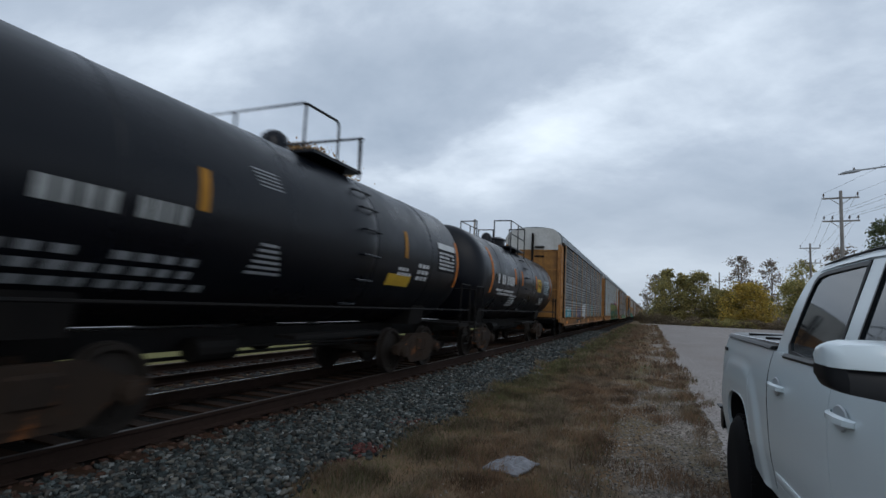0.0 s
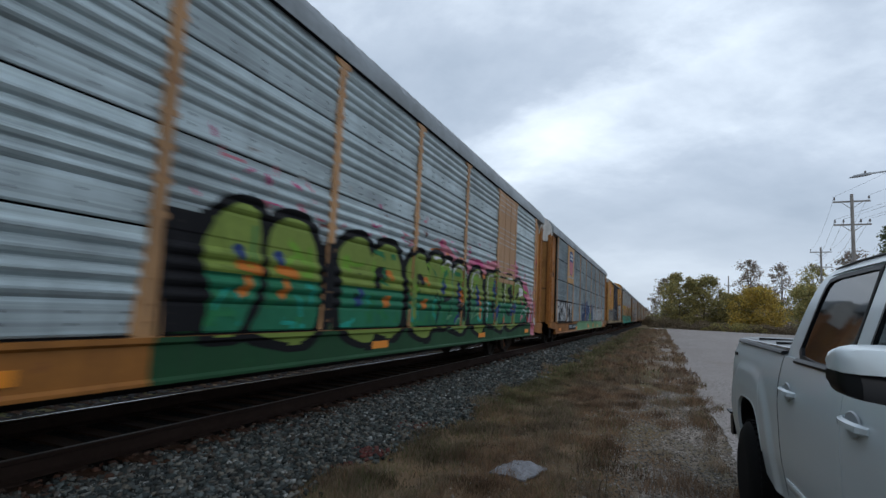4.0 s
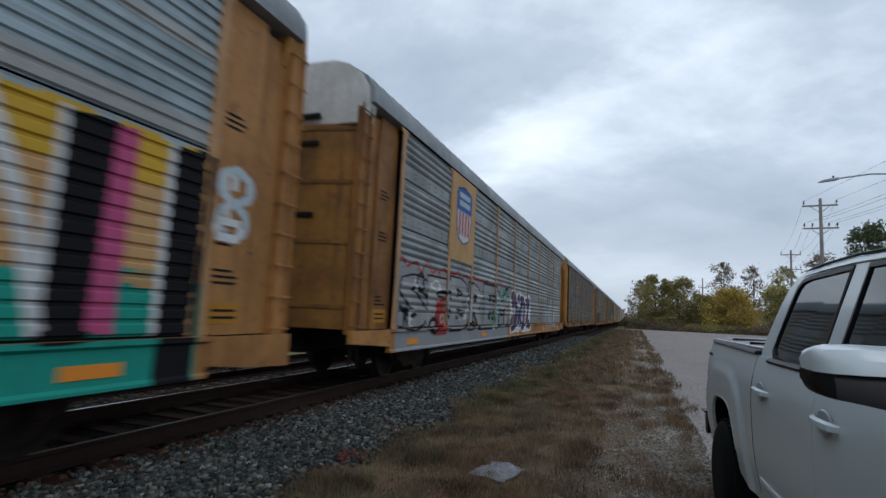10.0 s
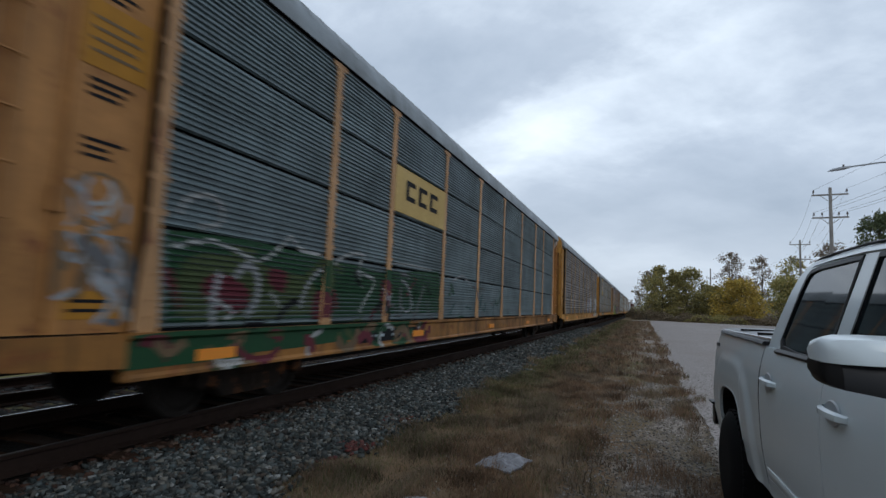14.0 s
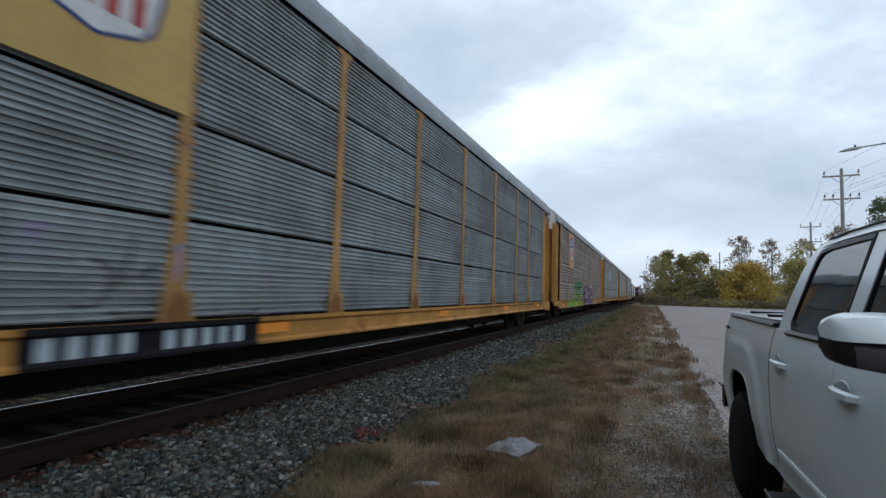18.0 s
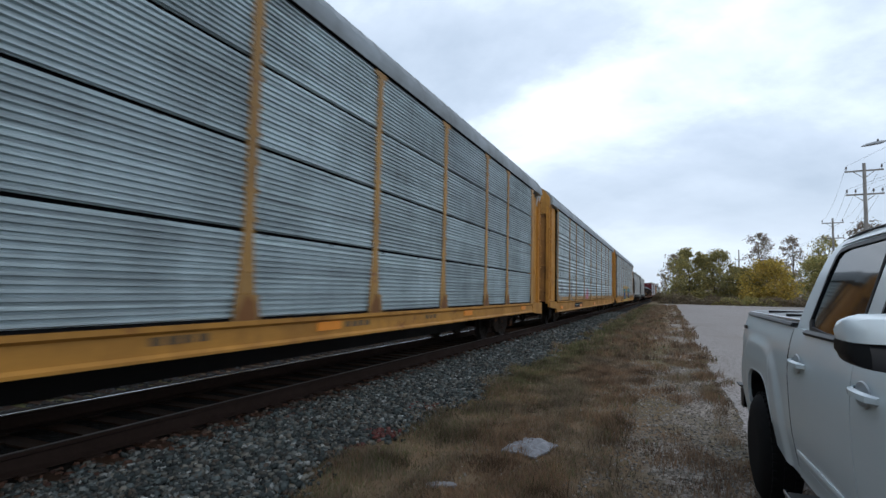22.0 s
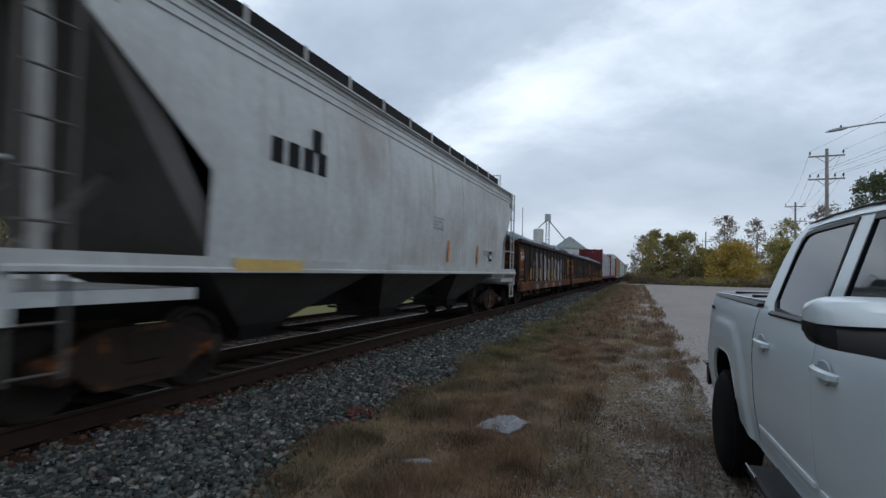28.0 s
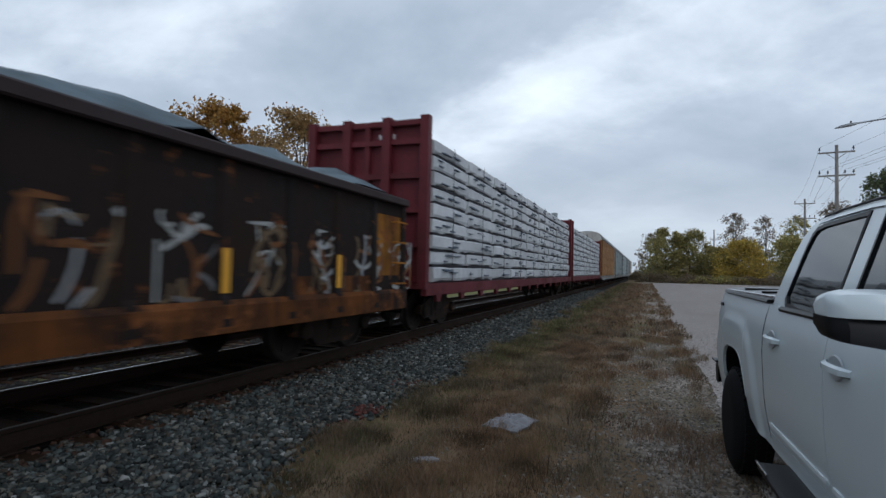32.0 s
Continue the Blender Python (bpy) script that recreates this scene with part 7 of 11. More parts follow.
def gondola_car(label, length, bays, seed):
    car = thing("gondola_car", label, "railway car", "cars of the freight train")
    r = random.Random(seed)
    h = length / 2 - 0.55
    part("floor", Geo().box(-1.4, 1.4, -h, h, 1.0, 1.08), steel_black, car)
    part("centre_sill", Geo().box(-0.28, 0.28, -h - 0.3, h + 0.3, 0.7, 1.0), steel_black, car)
    ys_ = np.linspace(-h + 0.05, h - 0.05, bays + 1)
    for s in (1, -1):
        part("top_chord", Geo().box(*sorted((s * 1.40, s * 1.56)), -h, h, 2.62, 2.76, 0.02), gon_cap, car)
        part("side_sill", Geo().extrude([(s * 1.42, 0.68), (s * 1.54, 0.68), (s * 1.54, 0.98), (s * 1.5, 1.04), (s * 1.42, 1.04)], -h, h), gon_rust, car)
        for k, (y0, y1) in enumerate(zip(ys_, ys_[1:])):
            m = gon_orange if k == bays - 1 else gon_rust if k == 0 and s > 0 and seed != 3 else gon_black
            part("side_sheet", Geo().box(*sorted((s * 1.40, s * 1.44)), y0, y1, 1.3, 2.40), m, car)
            part("side_sheet", Geo().box(*sorted((s * 1.40, s * 1.438)), y0, y1, 2.40, 2.63), gon_black, car)
            part("side_sheet", Geo().box(*sorted((s * 1.40, s * 1.4395)), y0, y1, 1.02, 1.3), gon_rust if k % 5 == 1 or k == bays - 2 else gon_black, car)
        for k, y in enumerate(ys_):
            m = gon_black
            part("stake", Geo().loft([[(s * 1.44, y - 0.10, z), (s * (1.44 + d), y - 0.07, z), (s * (1.44 + d), y + 0.07, z), (s * 1.44, y + 0.10, z)] for z, d in ((0.75, 0.105), (1.02, 0.09), (1.1, 0.055), (2.62, 0.035))]), m, car)
            if 0 < k < (9 if seed == 1 else bays) and k % 2 == 0 and seed != 2:
                part("reflector", Geo().box(*sorted((s * 1.496, s * 1.503)), y - 0.055, y + 0.055, 1.12, 1.62), reflector, car)
    for e in (1, -1):
        g = Geo().box(-1.44, 1.44, *sorted((e * (h - 0.06), e * h)), 1.0, 2.72)
        part("end_wall", g, gon_rust, car, "rust-stained end wall")
        for z in (1.2, 1.65, 2.1, 2.6):
            part("end_rib", Geo().box(-1.44, 1.44, *sorted((e * h, e * (h + 0.1))), z - 0.07, z + 0.07), gon_black, car)
        for s in (1, -1):
            for k in range(4):
                part("ladder_rung", Geo().pipe([(s * 1.45, e * (h - 0.5), 1.15 + k * 0.38), (s * 1.55, e * (h - 0.5), 1.15 + k * 0.38), (s * 1.55, e * (h - 0.08), 1.15 + k * 0.38), (s * 1.45, e * (h - 0.08), 1.15 + k * 0.38)], 0.013, 5), gon_orange, car)
            part("step", Geo().pipe([(s * 1.45, e * (h - 0.45), 0.75), (s * 1.45, e * (h - 0.45), 0.38), (s * 1.45, e * (h - 0.05), 0.38), (s * 1.45, e * (h - 0.05), 0.75)], 0.016), steel_black, car)
        coupler(car, e * length / 2, e)
        bogie(car, e * (h - 1.75), bogie_steel)
    # heaped load under a blue-grey cover
    nx, ny = 9, 60
    load = Geo()
    v = []
    for j in range(ny + 1):
        y = -h + 0.12 + (2 * h - 0.24) * j / ny
        endf = min(1.0, (h - abs(y)) / 0.6)
        for i in range(nx + 1):
            x = -1.38 + 2.76 * i / nx
            q = 1 - (x / 1.38) ** 2
            z = 2.55 + endf * (0.24 + 0.34 * q) * (0.7 + 0.6 * (noise.noise((x * 1.2, y * 0.9, seed)) + 0.5)) + 0.05 * noise.noise((x * 4, y * 4, seed))
            v.append((x, y, z))
    load.add(v, [(j * (nx + 1) + i, j * (nx + 1) + i + 1, (j + 1) * (nx + 1) + i + 1, (j + 1) * (nx + 1) + i) for j in range(ny) for i in range(nx)])
    part("load_cover", smooth(load), scrap_tarp, car, "blue-grey cover over a heaped load")
    # rolled cover ends arch over both ends of the car
    for e in (1, -1):
        rings = []
        for q, top in ((0.05, 0.50 + 0.2 * (seed == 2)), (0.35, 0.58 + 0.2 * (seed == 2)), (0.8, 0.50), (1.4, 0.34), (2.0, 0.12)) if e < 0 else ((0.05, 0.20), (0.35, 0.24), (0.8, 0.24), (1.4, 0.2), (2.0, 0.1)):
            y = e * (h - q)
            arc = [(1.30 * math.cos(a), y, 2.56 + top * math.sin(a) ** 0.8 + 0.03 * noise.noise((a * 2, y * 2, seed))) for a in np.linspace(0, math.pi, 15)]
            rings.append(arc + [(x * 0.93, yy, z - 0.05) for x, yy, z in reversed(arc)])
        part("cover_roll", smooth(Geo().loft(rings)), scrap_tarp, car, "rolled blue-grey cover end")
    return car


def centerbeam_car(label, length, layers=9):
    car = thing("centerbeam_car", label, "railway car", "cars of the freight train")
    h = length / 2 - 0.5
    part("deck", Geo().box(-1.5, 1.5, -h, h, 1.0, 1.1).box(-0.35, 0.35, -h - 0.2, h + 0.2, 0.68, 1.0), beam_maroon, car)
    for s in (1, -1):
        part("side_sill", Geo().box(*sorted((s * 1.40, s * 1.52)), -h, h, 0.86, 1.12), beam_maroon, car)
        for y in np.linspace(-h + 0.8, h - 0.8, 14):
            part("sill_bracket", Geo().extrude([(y - 0.2, 0.9), (y + 0.2, 0.9), (y + 0.08, 0.7), (y - 0.08, 0.7)], s * 1.42, s * 1.5, axis="x"), beam_maroon, car)
    part("centre_truss", Geo().box(-0.06, 0.06, -h, h, 1.1, 4.6), beam_maroon, car)
    part("top_chord", Geo().box(-0.75, 0.75, -h, h, 4.55, 4.68), beam_maroon, car)
    for e in (1, -1):
        y = e * (h - 0.15)
        part("bulkhead_sheet", Geo().box(-1.40, 1.40, y - 0.04, y + 0.04, 1.1, 4.68), beam_maroon, car)
        for x in (-1.42, -0.5, 0.5, 1.42):
            part("bulkhead_post", Geo().box(x - 0.1, x + 0.1, *sorted((y + e * 0.03, y + e * 0.22)), 1.0, 4.74), beam_maroon, car)
        for z in (1.2, 1.95, 2.7, 3.45, 4.2, 4.62):
            part("bulkhead_beam", Geo().box(-1.42, 1.42, *sorted((y + e * 0.03, y + e * 0.16)), z - 0.06, z + 0.06), beam_maroon, car)
        part("step", Geo().pipe([(1.45, e * (h - 0.5), 0.85), (1.45, e * (h - 0.5), 0.4), (1.45, e * (h - 0.1), 0.4), (1.45, e * (h - 0.1), 0.85)], 0.016), steel_black, car)
        coupler(car, e * length / 2, e)
        bogie(car, e * (h - 1.9), bogie_steel)
    return car


# ---- paintwork on the cars: lettering, signs and graffiti follow the surface that carries them ----
def colour_paint(name, c, rough=0.6):
    return paint("spray_" + name, c, dirt=tuple(0.4 * q + 0.02 for q in c), dirty=0.35, rough=rough, grain=12, vary=0.12, spec=0.08 if max(c) < 0.05 else 0.22)


SPRAY = {k: colour_paint(k, c) for k, c in dict(
    white=(0.62, 0.63, 0.63), grey=(0.30, 0.31, 0.32), black=(0.012, 0.012, 0.014), navy=(0.02, 0.045, 0.16), blue=(0.015, 0.10, 0.34), cyan=(0.02, 0.30, 0.42),
    teal=(0.012, 0.30, 0.23), green=(0.018, 0.17, 0.06), lime=(0.17, 0.36, 0.035), mint=(0.16, 0.32, 0.17), darkgreen=(0.012, 0.06, 0.022), yellow=(0.56, 0.345, 0.035), straw=(0.55, 0.38, 0.13),
    tan=(0.50, 0.30, 0.13), orange=(0.55, 0.17, 0.025), pink=(0.52, 0.09, 0.22), rose=(0.55, 0.20, 0.25), red=(0.38, 0.035, 0.03), purple=(0.06, 0.045, 0.12), lavender=(0.30, 0.26, 0.40), ice=(0.42, 0.50, 0.54), royal=(0.022, 0.065, 0.20), maroon=(0.12, 0.02, 0.03), dirtywhite=(0.36, 0.37, 0.36), dimteal=(0.036, 0.09, 0.085), dimtan=(0.15, 0.10, 0.055), dimgrey=(0.13, 0.13, 0.135), dimrose=(0.12, 0.055, 0.05), gonrust=(0.16, 0.06, 0.018), olive=(0.06, 0.085, 0.03), moss=(0.19, 0.26, 0.05), emerald=(0.014, 0.15, 0.075), buff=(0.40, 0.235, 0.125), amber=(0.42, 0.19, 0.02), haze=(0.275, 0.24, 0.185), coral=(0.45, 0.07, 0.09), slate=(0.11, 0.12, 0.125), dimlavender=(0.135, 0.12, 0.165), footrust=(0.20, 0.085, 0.028)).items()}


def rect(y0, y1, z0, z1):
    return poly([(y0, z0), (y1, z0), (y1, z1), (y0, z1)])


def poly(pts):
    return [(a, b) for a, b in zip(pts, pts[1:] + pts[:1])]


def oval(y, z, a, b, n=20):
    return poly([(y + a * math.cos(2 * math.pi * k / n), z + b * math.sin(2 * math.pi * k / n)) for k in range(n)])


def oval_points(y, z, a, b, n=14):
    return [(y + a * math.cos(2 * math.pi * k / n), z + b * math.sin(2 * math.pi * k / n)) for k in range(n)]


def wavy(y0, y1, z0, z1, amp, seed, step=0.16):
    """A block whose upper edge runs unevenly, as sprayed fill does."""
    n = max(3, int((y1 - y0) / step))
    top = [(y0 + (y1 - y0) * k / n, z1 + amp * noise.noise((k * 0.45, seed, 2.0)) * 2) for k in range(n + 1)]
    return poly([(y0, z0), (y1, z0)] + top[::-1])


def lettering(text, y0, y1, z0, z1, fat=0.0, slant=0.0):
    """Outline of a word in the built-in font, fitted to a box."""
    cu = bpy.data.curves.new("word", "FONT")
    cu.body, cu.offset, cu.resolution_u, cu.shear = text, fat, 2, slant
    ob = bpy.data.objects.new("word", cu)
    me = ob.to_mesh()
    v = [(p.co.x, p.co.y) for p in me.vertices]
    count = {}
    for p in me.polygons:
        for a, b in p.edge_keys:
            count[(a, b)] = count.get((a, b), 0) + 1
    edges = [(v[a], v[b]) for (a, b), k in count.items() if k == 1]
    ob.to_mesh_clear()
    bpy.data.objects.remove(ob)
    bpy.data.curves.remove(cu)
    xs_ = [p[0] for e in edges for p in e]
    ys_ = [p[1] for e in edges for p in e]
    ax, bx, ay, by = min(xs_), max(xs_), min(ys_), max(ys_)
    to = lambda p: (y0 + (p[0] - ax) / (bx - ax) * (y1 - y0), z0 + (p[1] - ay) / (by - ay) * (z1 - z0))
    return [(to(a), to(b)) for a, b in edges]


def spans(segs, z):
    cut = []
    for (ya, za), (yb, zb) in segs:
        if (za > z) != (zb > z):
            cut.append(ya + (z - za) / (zb - za) * (yb - ya))
    cut.sort()
    return list(zip(cut[::2], cut[1::2]))


def lay(g, segs, line, lift, y_lim=None, step=0.05):
    """Cover the strips of a face line (x, z) that lie within the outline."""
    zmin = min(p[1] for s in segs for p in s)
    zmax = max(p[1] for s in segs for p in s)
    for (xa, za), (xb, zb) in zip(line, line[1:]):
        if zb <= zmin or za >= zmax or zb - za < 1e-4:
            continue
        n = max(1, int(math.ceil((zb - za) / step)))
        for k in range(n):
            z0, z1 = za + (zb - za) * k / n, za + (zb - za) * (k + 1) / n
            x0, x1 = xa + (xb - xa) * k / n + lift, xa + (xb - xa) * (k + 1) / n + lift
            lo, hi = spans(segs, z0 + 1e-4), spans(segs, z1 - 1e-4)
            if len(lo) != len(hi):
                lo = hi = spans(segs, (z0 + z1) / 2)
            for (a, b), (c, d) in zip(lo, hi):
                if y_lim:
                    a, b, c, d = (min(max(q, y_lim[0]), y_lim[1]) for q in (a, b, c, d))
                if b - a > 1e-3 or d - c > 1e-3:
                    m = len(g.v)
                    g.v += [(x0, a, z0), (x0, b, z0), (x1, d, z1), (x1, c, z1)]
                    g.f.append((m, m + 1, m + 2, m + 3))


def weld(g):
    """Join the strips of one painted shape along their common edges."""
    place, keep, to = {}, [], []
    for x, y, z in g.v:
        key = (round(x / 0.002), round(y / 0.004), round(z / 0.001))
        if key not in place:
            place[key] = len(keep)
            keep.append((x, y, z))
        to.append(place[key])
    faces = [tuple(dict.fromkeys(to[i] for i in f)) for f in g.f]
    g.v, g.f = keep, [f for f in faces if len(f) > 2]
    return g


def blob(pts, n=5):
    """A closed smooth curve through the points."""
    out = []
    for k in range(len(pts)):
        a, b, c, d = (Vector(pts[(k + j) % len(pts)]) for j in (-1, 0, 1, 2))
        for i in range(n):
            t = i / n
            p = 0.5 * (2 * b + (c - a) * t + (2 * a - 5 * b + 4 * c - d) * t * t + (3 * b - a - 3 * c + d) * t ** 3)
            out.append((p.x, p.y))
    return out


def sides(pts, w):
    """The two edges of a painted line of width w."""
    left, right = [], []
    for k, p in enumerate(pts):
        a, b = Vector(pts[max(0, k - 1)]), Vector(pts[min(len(pts) - 1, k + 1)])
        d = (b - a).normalized()
        left.append((p[0] - d.y * w / 2, p[1] + d.x * w / 2))
        right.append((p[0] + d.y * w / 2, p[1] - d.x * w / 2))
    return left, right


def stroke(pts, w, n=4):
    """A brushed line through the points."""
    ends = [pts[0]] + list(pts) + [pts[-1]]
    line = []
    for k in range(1, len(ends) - 2):
        a, b, c, d = (Vector(ends[k + j]) for j in (-1, 0, 1, 2))
        for i in range(n):
            t = i / n
            p = 0.5 * (2 * b + (c - a) * t + (2 * a - 5 * b + 4 * c - d) * t * t + (3 * b - a - 3 * c + d) * t ** 3)
            line.append((p.x, p.y))
    line.append(tuple(pts[-1]))
    left, right = sides(line, w)
    return poly(left + right[::-1])


def ring(pts, w):
    """A closed brushed line."""
    line = blob(pts)
    left, right = sides(line + line[:2], w)
    return poly(left[1:-1]) + poly(right[1:-1])


RACK = {}


def rack_line(ribs, seams=True):
    if ribs not in RACK:
        out = []
        for z0, z1 in zip(ROWS_Z, ROWS_Z[1:]):
            out += [(SIDE - 0.03 + x, z) for x, z in rib_profile(ribs, z0 + 0.012, z1 - 0.012)]
        RACK[ribs] = out
    return RACK[ribs]


def spray(car, ribs, segs, colour, layer=1, sill=0.62, name="graffiti", label="", posts=True, sheets=False):
    """Paint an outline on an autorack's side: panels, posts and sill."""
    g = Geo()
    lift = 0.0025 * layer
    lay(g, segs, rack_line(ribs), lift, (-12.12, 12.12))
    lay(g, segs, [(1.562, sill + 0.0), (1.562, sill + 0.03), (1.532, sill + 0.06), (1.532, 0.98), (1.572, 1.01), (1.572, 1.06)], lift, (-12.3, 12.3))
    if posts:
        for y in BAYS:
            w = 0.068 if abs(y) < 12 else 0.056
            lay(g, segs, [(SIDE + 0.022, 2.0), (SIDE + 0.022, 4.85)], lift, (y - w, y + w), 0.1)
            lay(g, segs, [(SIDE + 0.022, 1.07), (SIDE + 0.022, 2.0)], lift, (y - 0.11, y + 0.11), 0.1)
    if sheets:
        for e in (1, -1):
            lay(g, segs, [(1.422, 1.07), (1.422, 4.95)], lift, tuple(sorted((e * 12.2, e * 12.95))), 0.1)
            lay(g, segs, [(1.442, 1.0), (1.442, 4.9)], lift, tuple(sorted((e * 13.42, e * 13.72))), 0.1)
    if g.f:
        part(name, weld(g), SPRAY[colour], car, label)


def on_plane(car, x, segs, colour, layer=1, name="marking", label="", step=0.12):
    g = Geo()
    z0, z1 = min(p[1] for s in segs for p in s), max(p[1] for s in segs for p in s)
    lay(g, segs, [(x, z0), (x, z1)], 0.003 * layer, None, step)
    if g.f:
        part(name, weld(g), SPRAY[colour], car, label)


def on_barrel(car, radius, axis_z, segs, colour, layer=1, name="marking", label=""):
    z0, z1 = min(p[1] for s in segs for p in s), max(p[1] for s in segs for p in s)
    n = max(2, int((z1 - z0) / 0.06))
    line = [(math.sqrt(max(0.01, radius ** 2 - (z - axis_z) ** 2)), z) for z in (z0 + (z1 - z0) * k / n for k in range(n + 1))]
    g = Geo()
    lay(g, segs, line, 0.006 * layer, None, 0.1)
    part(name, g, SPRAY[colour], car, label)


def bars(put, y, z, n, w, h, colour, gap=0.35, rows=1, lead=1.6, seed=1, name="lettering"):
    """Unreadable lettering: a row of plain blocks."""
    r = random.Random(seed)
    segs = []
    for k in range(rows):
        for i in range(n):
            if r.random() < 0.9:
                ya = y + i * w * (1 + gap)
                segs += rect(ya, ya + w * r.uniform(0.75, 1.0), z - k * h * lead, z - k * h * lead + h)
    # rows are painted one by one, since blocks of a row share their height
    for k in range(rows):
        row = [s for s in segs if z - k * h * lead - 1e-6 <= s[0][1] <= z - k * h * lead + h + 1e-6]
        if row:
            put(row, colour)


def throw_up(car, ribs, word, y0, y1, z0, z1, fill, edge, back=None, sill=0.62, fat=0.03, layer=1, seed=1, label="bubble graffiti letters", sheets=False):
    """A word in fat letters: backing, dark or light edge, fill."""
    if back:
        spray(car, ribs, wavy(y0 - 0.15, y1 + 0.15, z0 - 0.1, z1 + 0.10, 0.10, seed), back, layer, sill, "graffiti_backing", sheets=sheets)
    n = len(word)
    w = (y1 - y0) / n
    r = random.Random(seed)
    for k, ch in enumerate(word):
        a, b = y0 + k * w - 0.02, y0 + (k + 1) * w + 0.06
        dz0, dz1 = r.uniform(-0.05, 0.05), r.uniform(-0.12, 0.08)
        spray(car, ribs, lettering(ch, a - 0.05, b + 0.05, z0 + dz0 - 0.05, z1 + dz1 + 0.05, fat + 0.045), edge, layer + 1, sill, "graffiti_edge", sheets=sheets)
        f = fill[k % len(fill)] if isinstance(fill, (list, tuple)) else fill
        spray(car, ribs, lettering(ch, a, b, z0 + dz0, z1 + dz1, fat), f, layer + 2, sill, "graffiti_letter", label if k == 0 else "", sheets=sheets)


def swell(pts, k):
    cy, cz = sum(p[0] for p in pts) / len(pts), sum(p[1] for p in pts) / len(pts)
    return [(cy + (a - cy) * (1 + k / max(0.2, abs(a - cy))) if abs(a - cy) > 1e-3 else a, cz + (b - cz) * (1 + k / max(0.2, abs(b - cz))) if abs(b - cz) > 1e-3 else b) for a, b in pts]


def tagger(car, ribs, sill=0.62, sheets=False):
    """A painter for one car: outline, colour, layer."""
    def put(segs, colour, layer=1, label=""):
        spray(car, ribs, segs, colour, layer, sill, "graffiti_edge" if colour in ("black", "white") else "graffiti_fill", label, sheets=sheets)
    return put


def curls(put, y0, y1, z0, z1, colours, seed, count, width=(0.03, 0.07), layer=1, reach=0.32):
    """Loose hand-drawn lines that bend as they run."""
    r = random.Random(seed)
    for k in range(count):
        y, z, a = r.uniform(y0, y1), r.uniform(z0, z1), r.uniform(0, 6.28)
        bend, step = r.uniform(-1.1, 1.1), reach * r.uniform(0.35, 0.8)
        pts = []
        for q in range(r.randint(3, 5)):
            pts.append((min(y1, max(y0, y)), min(z1, max(z0, z))))
            y, z, a = y + step * math.cos(a), z + step * math.sin(a) * 1.2, a + bend * r.uniform(0.6, 1.3)
        pts = [p for i, p in enumerate(pts) if not i or math.dist(p, pts[i - 1]) > 0.03]
        if len(pts) > 1:
            put(stroke(pts, r.uniform(*width), 3), r.choice(colours), layer + k % 3)


def scribble(car, ribs, y0, y1, z0, z1, colours, seed, count=14, sill=0.62, layer=1, put=None):
    """Loose overlapping strokes."""
    r = random.Random(seed)
    for k in range(count):
        y, z = r.uniform(y0, y1), r.uniform(z0, z1)
        a, b = r.uniform(0.12, 0.4), r.uniform(0.05, 0.28)
        kind = r.random()
        if kind < 0.4:
            o = oval(y, z, a, b, 12)
            i = oval(y, z, a * 0.62, b * 0.6, 12)
            segs = o + i
        elif kind < 0.7:
            t = r.uniform(0.04, 0.09)
            d = r.uniform(-0.3, 0.3)
            segs = poly([(y, z0 + r.uniform(0, 0.2)), (y + t, z0 + 0.1), (y + t + d, z1 - r.uniform(0, 0.3)), (y + d, z1 - 0.1)])
        else:
            ch = r.choice("SZRKEBO")
            segs = lettering(ch, y - a, y + a, z - b, z + b, 0.02)
        c = r.choice(colours)
        if put:
            put(segs, c, layer + k % 3)
        else:
            spray(car, ribs, segs, c, layer + k % 3, sill, "graffiti_stroke")


